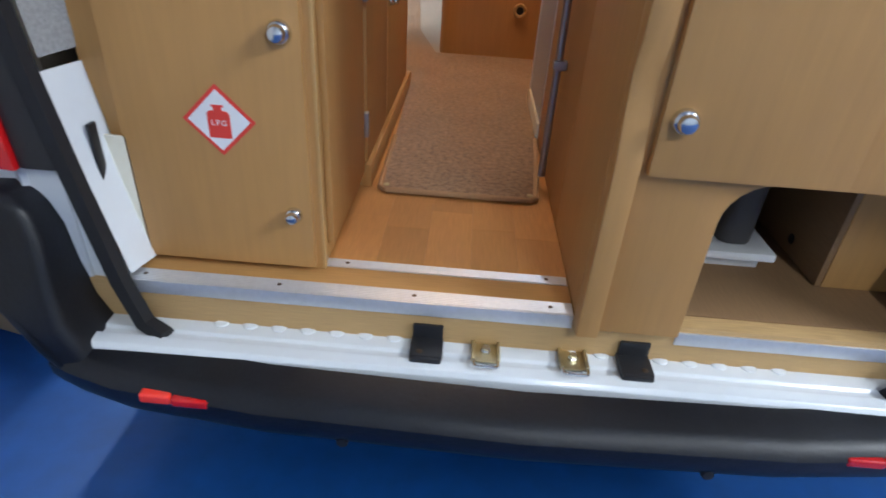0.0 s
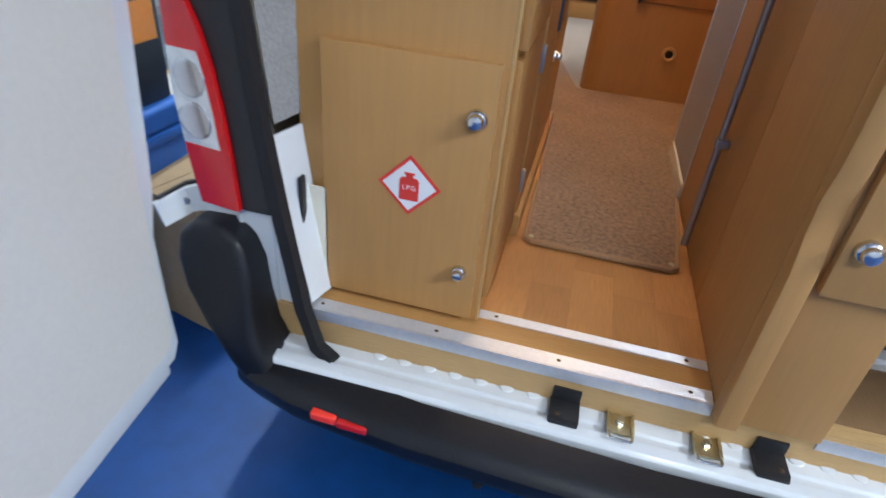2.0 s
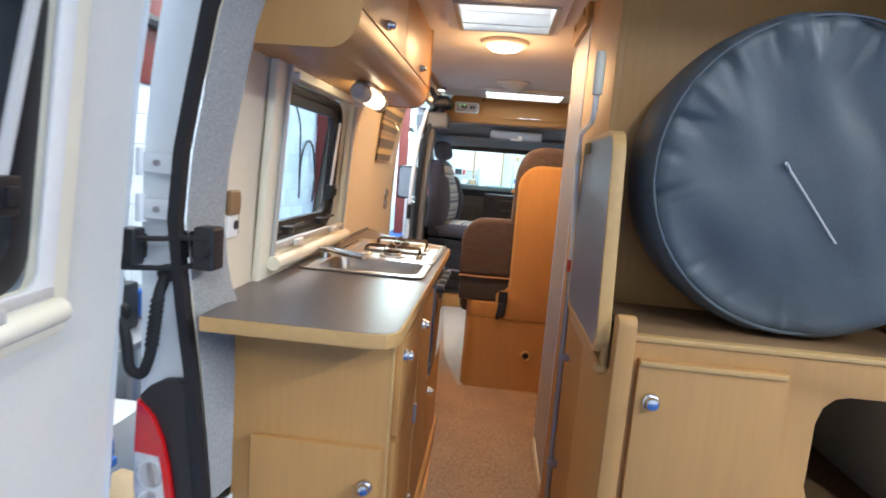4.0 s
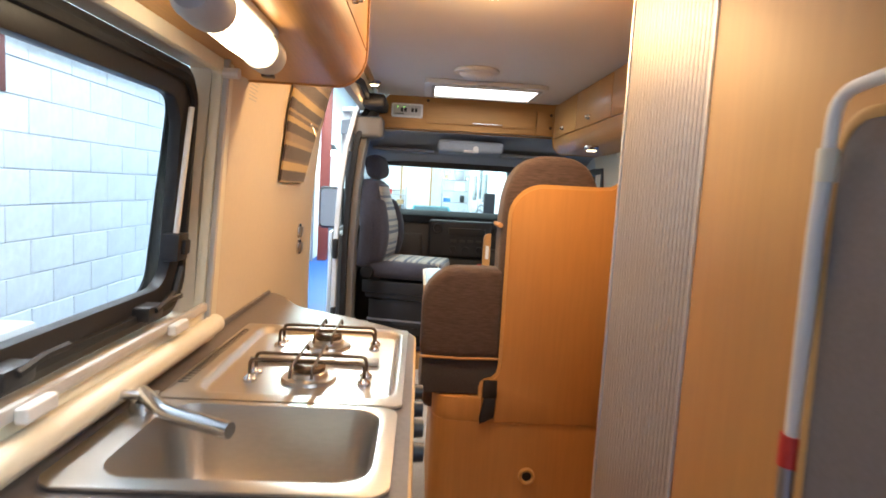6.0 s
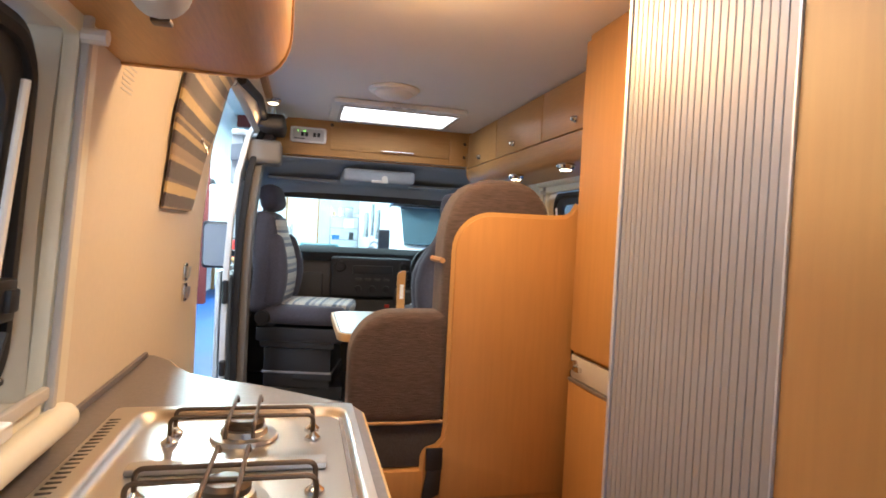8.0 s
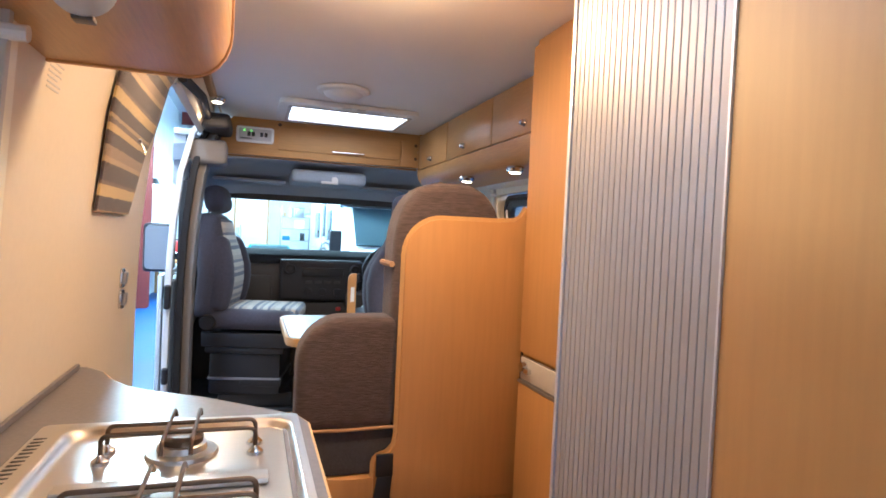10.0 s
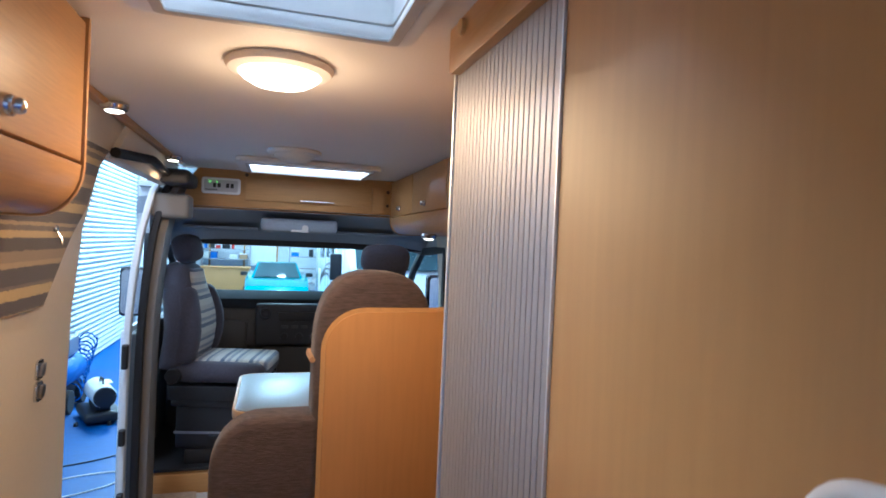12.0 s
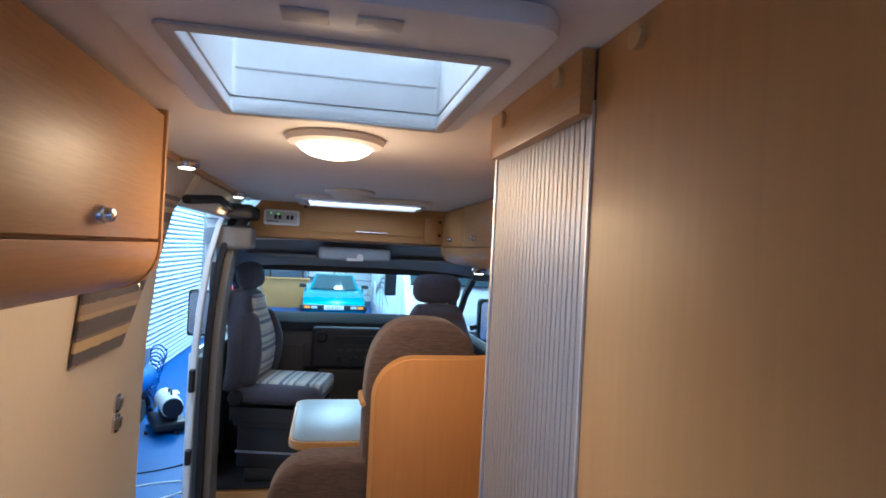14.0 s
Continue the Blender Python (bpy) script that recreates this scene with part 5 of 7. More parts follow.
# cab doors and mirrors
for sg, nm in ((-1, "left"), (1, "right")):
    cd = thing("cab_door", "closed grey-lined cab door with a side window", "door", (sg * 0.88, 4.3, 0.69), "cab doors", kind="structure")
    part("lining", pillow(*sorted((sg * 0.86, sg * 0.92)), 3.72, 4.95, 0.55, 1.44, 0.02), dash_light, cd)
    part("skin", box(*sorted((sg * 0.925, sg * 0.95)), 3.70, 4.98, 0.45, 1.46, 0.008), van_white, cd)
    part("arm_rest", pillow(*sorted((sg * 0.80, sg * 0.865)), 3.90, 4.5, 1.12, 1.19, 0.02), dash_plastic, cd)
    fr = ring([(3.72, 1.44), (4.96, 1.44), (4.60, 1.80), (4.36, 1.95), (3.72, 1.98)], [(3.77, 1.47), (4.86, 1.47), (4.56, 1.77), (4.34, 1.90), (3.77, 1.93)], "x", *sorted((sg * 0.82, sg * 0.86)), 0.004)
    part("window_frame", fr, dash_plastic, cd)
    p = part("pane", prism([(3.765, 1.465), (4.87, 1.465), (4.565, 1.775), (4.345, 1.905), (3.765, 1.935)], "x", *sorted((sg * 0.838, sg * 0.842)), 0), glass, cd)
    p.visible_shadow = False
    mir = thing("door_mirror", "black door mirror outside the cab", "mirror", (sg * 1.08, 4.75, 1.5), "door mirrors")
    part("shell", pillow(*sorted((sg * 0.99, sg * 1.19)), 4.70, 4.80, 1.40, 1.74, 0.035), black_plastic, mir)
    part("mirror_glass", prism(rounded(*sorted((sg * 1.005, sg * 1.175)), 1.42, 1.72, 0.03, 4), "y", 4.694, 4.699, 0), chrome, mir, "mirror glass")
    part("arm", tube([(sg * 0.94, 4.78, 1.50), (sg * 1.0, 4.76, 1.52)], 0.025, 8), black_plastic, mir)

# ---- side windows ----
def hopper_window(y0, y1, z0, z1, x_in, sign, label, open_deg):
    """A top-hung acrylic window in a black frame, with the cream blind cassette inside; x grows outward by sign."""
    ob = thing("window_side", label, "window", (sign * abs(x_in), (y0 + y1) / 2, z0), kind="structure")
    X = lambda d: sign * (abs(x_in) + d)
    tilt = lambda x, y, z: (x - sign * 0.032 * max(0, z - 1.50) / 0.48, y, z)
    def put(name, bm, mat, lab=""):
        return part(name, bent(bm, 0, tilt), mat, ob, lab)
    put("outer_frame", ring(rounded(y0 + 0.01, y1 - 0.01, z0 + 0.01, z1 - 0.01, 0.07), rounded(y0 + 0.085, y1 - 0.085, z0 + 0.075, z1 - 0.075, 0.06), "x", *sorted((X(0.02), X(0.045))), 0.006), black_plastic, "black plastic window frame")
    put("rubber_lip", ring(rounded(y0 + 0.03, y1 - 0.03, z0 + 0.028, z1 - 0.028, 0.065), rounded(y0 + 0.046, y1 - 0.046, z0 + 0.043, z1 - 0.043, 0.058), "x", *sorted((X(0.010), X(0.03))), 0.003), rubber)
    h = radians(open_deg)
    def swung(bm):
        return bent(bm, 0, lambda x, y, z: (X(0.05) + sign * (math.sin(h) * (z1 - 0.02 - z) + (abs(x) - abs(X(0.05))) * math.cos(h)), y, z1 - 0.02 - (z1 - 0.02 - z) * math.cos(h)))
    g = put("pane", swung(prism(rounded(y0 - 0.005, y1 + 0.005, z0 - 0.01, z1 - 0.01, 0.06), "x", *sorted((X(0.05), X(0.054))), 0)), acrylic, "tinted acrylic pane")
    g.visible_shadow = False
    put("pane_border", swung(ring(rounded(y0 - 0.005, y1 + 0.005, z0 - 0.01, z1 - 0.01, 0.06), rounded(y0 + 0.06, y1 - 0.06, z0 + 0.05, z1 - 0.06, 0.05), "x", *sorted((X(0.056), X(0.060))), 0)), black_plastic, "dark printed border")
    for yy, sy in ((y1 - 0.066, -1), (y0 + 0.066, 1)):
        put("stay", tube([(X(0.010), yy, z1 - 0.09), (X(0.012), yy + 0.022 * sy, z1 - 0.34)], 0.006, 8, (1, 0, 0)), white_plastic, "pale telescopic stay")
        put("stay_block", merged(box(*sorted((X(-0.004), X(0.03))), yy - 0.045, yy + 0.005, z0 + 0.125, z0 + 0.18, 0.005), box(*sorted((X(-0.012), X(0.0))), yy - 0.03, yy - 0.005, z0 + 0.138, z0 + 0.168, 0.004)), black_plastic)
        put("stay_arm", tube([(X(0.006), yy, z0 + 0.11), (X(0.008), yy + 0.02 * sy, z0 + 0.06), (X(0.006), yy + 0.07 * sy, z0 + 0.045)], 0.007, 6, (1, 0, 0)), black_plastic)
    for yy in (y0 + 0.20, y1 - 0.20):
        put("catch", merged(box(*sorted((X(-0.01), X(0.03))), yy - 0.03, yy + 0.03, z0 + 0.03, z0 + 0.058, 0.006), tube([(X(-0.012), yy - 0.01, z0 + 0.05), (X(-0.018), yy + 0.03, z0 + 0.062), (X(-0.02), yy + 0.075, z0 + 0.062)], 0.006, 6, (1, 0, 0))), black_plastic, "black window catch")
    # blind cassette
    put("cassette", ring(rounded(y0 - 0.09, y1 + 0.07, z0 - 0.095, z1 + 0.085, 0.012), rounded(y0 + 0.004, y1 - 0.004, z0 + 0.006, z1 - 0.006, 0.008), "x", *sorted((X(-0.022), X(0.0))), 0.006), cream_plastic, "cream blind cassette frame")
    for yy in (y0 - 0.012, y1 - 0.002):
        put("side_rail", box(*sorted((X(-0.034), X(-0.0225))), yy, yy + 0.014, z0 - 0.02, z1 + 0.03, 0.003), grey_plastic)
    put("lower_roller", lathe([(0.0, y0 - 0.03), (0.021, y0 - 0.028), (0.021, y1 + 0.028), (0.0, y1 + 0.03)], (X(-0.038), 0, z0 - 0.028), "y", 16), cream_plastic, "rolled cream blind")
    put("upper_roller", lathe([(0.0, y0 - 0.05), (0.028, y0 - 0.048), (0.028, y1 + 0.048), (0.0, y1 + 0.05)], (X(-0.034), 0, z1 + 0.05), "y", 16), cream_plastic, "rolled cream blind")
    put("pull_bar", box(*sorted((X(-0.034), X(-0.0225))), y0 + 0.01, y1 - 0.01, z0 + 0.008, z0 + 0.026, 0.004), grey_plastic)
    for yy in (y0 + 0.18, y1 - 0.18):
        put("pull_tab", pillow(*sorted((X(-0.05), X(-0.034))), yy - 0.03, yy + 0.03, z0 + 0.004, z0 + 0.024, 0.005), white_plastic)
    for yy in (y0 + 0.0, y1 - 0.0):
        put("runner", lathe([(0.011, -0.016), (0.011, 0.016)], (X(-0.04), yy, z1 - 0.008), "x", 10), white_plastic)
    return ob


hopper_window(0.43, 1.19, 1.47, 1.99, -0.85, -1, "black framed side window over the worktop, with cream blinds", 3)
hopper_window(2.25, 3.25, 1.47, 1.99, 0.85, 1, "black framed dinette side window with cream blinds", 2)

cloth = thing("hanging_cloth", "striped woven cloth in cream, tan and charcoal hung on the wall", "wall hanging", (-0.83, 2.06, 1.762))
def on_wall(d):
    return lambda x, y, z: (wall_x(z) + d + x + 0.004 * math.sin(9 * z + 5 * y), y, z)
panel_bm = box(0.0, 0.007, 1.85, 2.20, 1.762, 2.25, 0.001, 1)
part("cloth", bent(bent(panel_bm, 9, lambda x, y, z: (x, y + (y - 1.85) / 0.35 * min(0.27, 0.95 * (z - 1.762)), z)), 0, on_wall(0.004)), hanging_cloth, cloth)
part("hook", merged(lathe([(0.010, 0), (0.008, 0.006), (0, 0.007)], (wall_x(1.98) + 0.014, 2.22, 1.985), "x", 12), tube([(wall_x(1.96) + 0.016, 2.22, 1.985), (wall_x(1.94) + 0.034, 2.22, 1.955), (wall_x(1.93) + 0.036, 2.22, 1.94)], 0.0035, 6)), chrome, cloth, "small metal hook")
sock = thing("wall_switch", "two chrome rocker switches, one above the other on the wall", "switch", (-0.84, 2.255, 1.54))
for zz in (1.507, 1.571):
    pl_ = part("plate", prism(rounded(2.229, 2.281, zz - 0.029, zz + 0.029, 0.014, 5), "x", -0.8505, -0.840, 0.003), chrome, sock, "rounded chrome plate")
    part("rocker", turned(pillow(-0.8395, -0.830, 2.241, 2.269, zz - 0.019, zz + 0.019, 0.004), (-0.836, 2.255, zz), 0, 7, 0), steel, pl_, "tilted steel rocker")
notice = thing("notice", "small printed notice stuck on the wall by the window", "notice", (-0.82, 1.48, 1.97))
for i in range(9):
    zz = 1.968 + i * 0.009
    part("text_line", box(wall_x(zz) + 0.0006, wall_x(zz) + 0.0012, 1.455, 1.455 + (0.065, 0.07, 0.05, 0.068, 0.06, 0.07, 0.045, 0.066, 0.05)[i], zz, zz + 0.003, 0, 1), grey_plastic, notice, "line of small grey print")
plug = thing("wall_socket", "brown and white plug socket by the rear door", "socket", (-0.84, 0.19, 1.56))
part("plate", pillow(-0.852, -0.838, 0.17, 0.225, 1.54, 1.60, 0.005), white_plastic, plug)
part("cover", pillow(-0.85, -0.828, 0.165, 0.215, 1.60, 1.66, 0.006), inside_wood, plug)

# ---- the van's rear end ----
van = thing("van_rear", "white van rear body with black bumper and open doors", "van", (0, -0.05, 0))
SEAL = ((0.462, -0.655, -0.035), (0.475, -0.70, -0.018), (0.56, -0.735, -0.006), (0.76, -0.772, 0.0), (0.93, -0.797, 0.0), (1.11, -0.814, 0.0), (1.25, -0.828, 0.0), (1.42, -0.852, 0.0), (1.60, -0.872, 0.0), (1.75, -0.860, 0.0), (1.90, -0.833, 0.0), (2.05, -0.804, 0.0), (2.20, -0.750, 0.0), (2.30, -0.66, 0.0))


def seal_x(z):
    for (za, xa, _), (zb, xb, _) in zip(SEAL, SEAL[1:]):
        if z <= zb:
            return xa + (xb - xa) * (z - za) / (zb - za)
    return SEAL[-1][1]


def band(zs, left, right, ya, yb, thick, sg=1):
    """An upright curved band between two edge curves x(z), from depth ya at its left to yb at its right."""
    bm = bmesh.new()
    rows = [[bm.verts.new((sg * left(z), ya, z)), bm.verts.new((sg * right(z), yb, z)), bm.verts.new((sg * right(z), yb + thick, z)), bm.verts.new((sg * left(z), ya + thick, z))] for z in zs]
    for p, q in zip(rows, rows[1:]):
        for i in range(4):
            bm.faces.new((p[i], p[(i + 1) % 4], q[(i + 1) % 4], q[i]))
    bm.faces.new(rows[0])
    bm.faces.new(rows[-1])
    bmesh.ops.recalc_face_normals(bm, faces=bm.faces)
    return bm


ZS = [0.47 + 0.065 * i for i in range(29)]
for sg in (1, -1):
    part("door_seal", sweep([(sg * x, y - 0.012, z) for z, x, y in SEAL], [(-0.012, -0.014), (0.012, -0.014), (0.014, 0.010), (0.0, 0.018), (-0.014, 0.010)], True, (0, 1, 0)), rubber, van, "thick black rubber door seal")
    part("rear_pillar", band(ZS, lambda z: -0.975 + 0.10 * max(0, (z - 1.6) / 0.7) ** 2, lambda z: seal_x(z) - 0.012, 0.03, 0.004, 0.02, sg), van_white, van, "white painted rear pillar")
    part("side_skin", band(ZS, lambda z: -0.985 + 0.10 * max(0, (z - 1.6) / 0.7) ** 2, lambda z: -0.972 + 0.10 * max(0, (z - 1.6) / 0.7) ** 2, 0.031, 0.031, 2.45, sg), van_white, van, "white painted body side below the windows") if sg < 0 else None
    part("pillar_lining", band([0.94 + 0.05 * i for i in range(28)], lambda z: seal_x(z) + 0.014, lambda z: seal_x(z) + 0.03 + 0.04 * min(1, max(0, (z - 0.95) / 0.3)) - 0.025 * min(1, max(0, (z - 1.36) / 0.1)), 0.006, 0.11, 0.012, sg), felt, van, "grey felt lining of the pillar")
    part("pillar_foot", band([0.56 + 0.06 * i for i in range(7)], lambda z: seal_x(z) + 0.010, lambda z: seal_x(z) + 0.026, 0.002, 0.075, 0.008, sg), van_white, van, "white painted pillar foot")
    part("body_cheek", box(*sorted((sg * -0.95, sg * -0.80)), 0.0, 0.028, 0.50, 0.80, 0.012), van_white, van)
part("lower_skin", box(-0.985, -0.96, 0.055, 2.5, 0.32, 1.30, 0.01), van_white, van, "white painted body side")
part("vent_plate", turned(box(-0.757, -0.715, 0.066, 0.071, 0.58, 0.80, 0.001), (-0.738, 0.07, 0.70), 0, 0, 0), cream_plastic, van, "loose pale cover plate")
part("vent_slot", box(-0.757, -0.750, 0.03, 0.05, 0.66, 0.83, 0.002), black_plastic, van)
sill = [(-0.085, 0.40), (-0.085, 0.455), (-0.078, 0.463), (-0.055, 0.466), (-0.05, 0.458), (-0.035, 0.458), (-0.03, 0.463), (0.0, 0.464), (0.02, 0.464), (0.02, 0.40)]
part("rear_sill", prism(sill, "x", -0.80, 0.80, 0.002), van_white, van, "white painted rear sill")
for i in range(15):
    sx = -0.57 + i * 0.055 + (0.28 if i > 6 else 0.0)
    part("sill_dimple", lathe([(0.017, -0.002), (0.014, 0.003), (0.007, 0.005), (0, 0.0052)], (sx, 0.002, 0.463), "z", 14), van_white, van)
roof_rear = part("roof_header", prism([(-0.98, 2.28), (-0.60, 2.30), (0.60, 2.30), (0.98, 2.28), (0.80, 2.62), (-0.80, 2.62)], "y", -0.02, 0.02, 0.006), van_white, van, "white body above the rear doors")
part("roof_skin", box(-0.80, 0.80, 0.02, 0.90, 2.47, 2.50, 0.01), van_white, van)
part("roof_skin", box(-0.80, 0.80, 1.38, 4.3, 2.47, 2.50, 0.01), van_white, van)

# bumper: one section carried along a bowed plan
plan = [(-0.83, -0.055), (-0.78, -0.075), (-0.70, -0.098), (-0.45, -0.125), (0.0, -0.138), (0.45, -0.125), (0.70, -0.098), (0.78, -0.075), (0.83, -0.055)]
sect = [(-0.035, 0.455), (0.025, 0.449), (0.044, 0.440), (0.054, 0.424), (0.052, 0.400), (0.040, 0.372), (0.022, 0.345), (0.0, 0.33), (-0.04, 0.33)]
bump = sweep([(x, y, 0.0) for x, y in plan], sect)
bumper = part("bumper", bump, bumper_black, van, "scuffed black plastic rear bumper")
for sg in (1, -1):
    corner = [(-0.975, 0.66), (-0.955, 0.60), (-0.91, 0.53), (-0.86, 0.45), (-0.82, 0.395), (-0.785, 0.36), (-0.76, 0.40), (-0.775, 0.455), (-0.80, 0.51), (-0.812, 0.58), (-0.82, 0.66), (-0.84, 0.715), (-0.88, 0.738), (-0.94, 0.735), (-0.975, 0.71)]
    part("bumper_corner", bent(prism([(sg * x, z) for x, z in corner], "y", -0.115, 0.10, 0.03, 4), 0, lambda x, y, z: (x, y + 0.06 * max(0, (z - 0.50) / 0.24) - (0.05 if abs(x) > 0.95 else 0) * (1 if y > 0 else 0), z)), bumper_black, van, "raised black bumper corner")
for sg in (1, -1):
    r = part("reflector", pillow(*sorted((sg * -0.655, sg * -0.600)), -0.168, -0.140, 0.414, 0.434, 0.006), red_bright, bumper, "bright red reflector")
    part("reflector_tail", pillow(*sorted((sg * -0.599, sg * -0.535)), -0.171, -0.147, 0.414, 0.432, 0.006), red_lens, bumper, "dark red reflector")
for x in (-0.31, 0.33):
    part("bumper_plug", lathe([(0.012, 0), (0.010, -0.008), (0, -0.010)], (x, -0.155, 0.352), "y", 12), black_plastic, bumper)

for hx in (-0.177, 0.205):
    hk = part("door_buffer", merged(box(hx - 0.030, hx + 0.030, -0.058, 0.0, 0.462, 0.476, 0.004), box(hx - 0.029, hx + 0.029, -0.064, -0.046, 0.440, 0.474, 0.005), box(hx - 0.028, hx + 0.028, -0.008, 0.0, 0.462, 0.505, 0.003)), black_plastic, van, "black plastic door buffer")
    part("bolt_hole", lathe([(0.006, 0), (0.004, 0.0012), (0, 0.001)], (hx - 0.012 if hx < 0 else hx + 0.014, -0.046, 0.4765), "z", 12), dark_iron, hk)
for lx in (-0.068, 0.093):
    lt = part("door_striker", merged(box(lx - 0.026, lx + 0.026, -0.05, 0.0, 0.4645, 0.468, 0.001), box(lx - 0.026, lx - 0.020, -0.052, -0.002, 0.468, 0.476, 0.001), box(lx + 0.020, lx + 0.026, -0.052, -0.002, 0.468, 0.476, 0.001)), brass, van, "yellow zinc door striker")
    part("bolt", lathe([(0.010, 0), (0.010, 0.004), (0.0075, 0.006), (0.0075, 0.011), (0, 0.012)], (lx, -0.022, 0.468), "z", 6), chrome, lt)
    part("loop", tube(arc_path([(lx - 0.022, -0.03, 0.470), (lx - 0.022, -0.07, 0.474), (lx + 0.022, -0.07, 0.474), (lx + 0.022, -0.03, 0.470)], 0.008), 0.003, 8), chrome, lt)

# tail lamps
LAMP_IN = ((0.766, -0.848), (0.863, -0.852), (0.96, -0.860), (1.034, -0.870), (1.10, -0.886), (1.155, -0.910), (1.186, -0.944))
LAMP_OUT = ((0.766, -0.934), (0.86, -0.948), (0.978, -0.959), (1.06, -0.958), (1.186, -0.952))


def along(curve, z):
    for (za, xa), (zb, xb) in zip(curve, curve[1:]):
        if z <= zb:
            return xa + (xb - xa) * (z - za) / (zb - za)
    return curve[-1][1]


for sg in (1, -1):
    tl = thing("tail_lamp", "red and clear tail lamp in a black surround", "lamp", (sg * -0.88, 0.0, 0.78), "tail lamps")
    inner_edge, outer_edge = (lambda z: along(LAMP_IN, z)), (lambda z: along(LAMP_OUT, z))
    zs = [0.768 + 0.4165 * i / 24 for i in range(25)]
    rim = [(inner_edge(z) + 0.002, z) for z in zs] + [(-0.945, 1.196), (-0.925, 1.218), (-0.89, 1.237), (-0.855, 1.240), (-0.838, 1.232)] + [(seal_x(z) - 0.012, z) for z in (1.20, 1.10, 1.0, 0.90, 0.80, 0.768)]
    part("surround", prism([(sg * x, z) for x, z in rim], "y", -0.026, 0.004, 0.006), black_plastic, tl, "black lamp surround")
    for nm, za, zb, mat, lab in (("red_lens", 0.0, 0.888, red_lens, "red lamp lens"), ("clear_lens", 0.888, 1.058, clear_lens, "clear lamp lens with reflector"), ("upper_red_lens", 1.058, 2.0, red_lens, "red lamp lens")):
        cut = [za] * (za > 0.7) + [z for z in zs if za < z < zb] + [zb] * (zb < 1.2)
        trim_in = (lambda z: inner_edge(z) - 0.018) if mat is clear_lens else inner_edge
        part(nm, band(cut, outer_edge, trim_in, -0.022, -0.034, 0.03, sg), mat, tl, lab)
        if mat is clear_lens:
            part("red_strip", band(cut, lambda z: inner_edge(z) - 0.0178, inner_edge, -0.0325, -0.0335, 0.03, sg), red_lens, tl, "red lamp lens")
            for z in (0.935, 1.01):
                part("bulb_reflector", lathe([(0.034, 0), (0.030, -0.005), (0.016, -0.007), (0, -0.006)], (sg * -0.915, -0.0295, z), "y", 20), chrome, tl, "round bright reflector")

# open rear doors
door = thing("rear_door", "open white rear door with a cream-framed window inside", "door", (-1.0, -0.05, 0.45), kind="structure")


def door_part(name, bm, mat, lab="", parent=None):
    """Door parts are drawn with y along the door from its hinge and x as depth, then hung at the open angle."""
    a = radians(-6)
    for v in bm.verts:
        x, y, z = v.co
        lean = 0.10 * max(0, (z - 1.5) / 0.8) ** 1.6
        x += lean
        v.co = Vector((-0.975 + x * math.cos(a) - y * math.sin(a) * 1.0, 0.05 - y * math.cos(a) - x * math.sin(a), z))
    return part(name, bm, mat, parent or door, lab)


DW = 0.98
def door_plate(outline, hole, x0, x1):
    bm = plate_with_hole(outline, hole, x0, x1)
    for v in bm.verts:
        y, z, x = v.co
        v.co = Vector((x, y, z))
    return bm


shell = [(0.135, 0.86), (0.145, 0.80), (0.165, 0.73), (0.165, 0.60), (0.16, 0.47), (0.18, 0.44), (DW, 0.42), (DW, 2.26), (0.08, 2.26), (0.06, 1.9), (0.05, 1.6), (0.07, 1.4), (0.10, 1.2)]
hole = rounded(0.375, 0.905, 1.495, 2.04, 0.05, 5)
door_part("skin", door_plate(shell, hole, -0.045, -0.02), van_white, "white painted door shell")
board = [(0.20, 0.86), (0.20, 0.80), (0.20, 0.74), (0.20, 0.60), (0.20, 0.53), (0.215, 0.50), (DW - 0.03, 0.50), (DW - 0.03, 2.22), (0.14, 2.22), (0.125, 1.9), (0.105, 1.6), (0.128, 1.4), (0.165, 1.2)]
door_part("inner_board", door_plate(board, hole, -0.018, 0.0), door_board, "pale lining board")
y0, y1, z0, z1 = 0.41, 0.875, 1.515, 2.02
door_part("cassette", ring(rounded(y0 - 0.078, y1 + 0.07, z0 - 0.095, z1 + 0.09, 0.012), rounded(y0, y1, z0, z1, 0.02), "x", 0.001, 0.02, 0.006), cream_plastic, "cream blind cassette frame")
door_part("inner_frame", ring(rounded(y0 - 0.035, y1 + 0.035, z0 - 0.03, z1 + 0.03, 0.03), rounded(y0 + 0.002, y1 - 0.002, z0 + 0.002, z1 - 0.002, 0.03), "x", 0.0205, 0.03, 0.003), white_plastic)
door_part("window_frame", ring(rounded(y0 - 0.002, y1 + 0.002, z0 - 0.002, z1 + 0.002, 0.07), rounded(y0 + 0.042, y1 - 0.042, z0 + 0.04, z1 - 0.04, 0.06), "x", -0.04, 0.012, 0.008), black_plastic, "black window frame with rounded corners")
g = door_part("pane", prism(rounded(y0 - 0.01, y1 + 0.01, z0 - 0.01, z1 + 0.01, 0.05), "x", -0.056, -0.052, 0), acrylic, "clear acrylic pane")
g.visible_shadow = False
door_part("lower_roller", lathe([(0.0, y0 - 0.042), (0.022, y0 - 0.040), (0.022, y1 + 0.058), (0.0, y1 + 0.06)], (0.034, 0, z0 - 0.045), "y", 16), cream_plastic, "rolled cream blind")
door_part("blind_bar", box(0.022, 0.034, y0 - 0.03, y1 + 0.03, z0 - 0.02, z0 - 0.002, 0.004), grey_plastic)
door_part("blind_tab", pillow(0.034, 0.05, y0 + 0.10, y0 + 0.19, z0 - 0.03, z0 - 0.006, 0.006), grey_plastic)
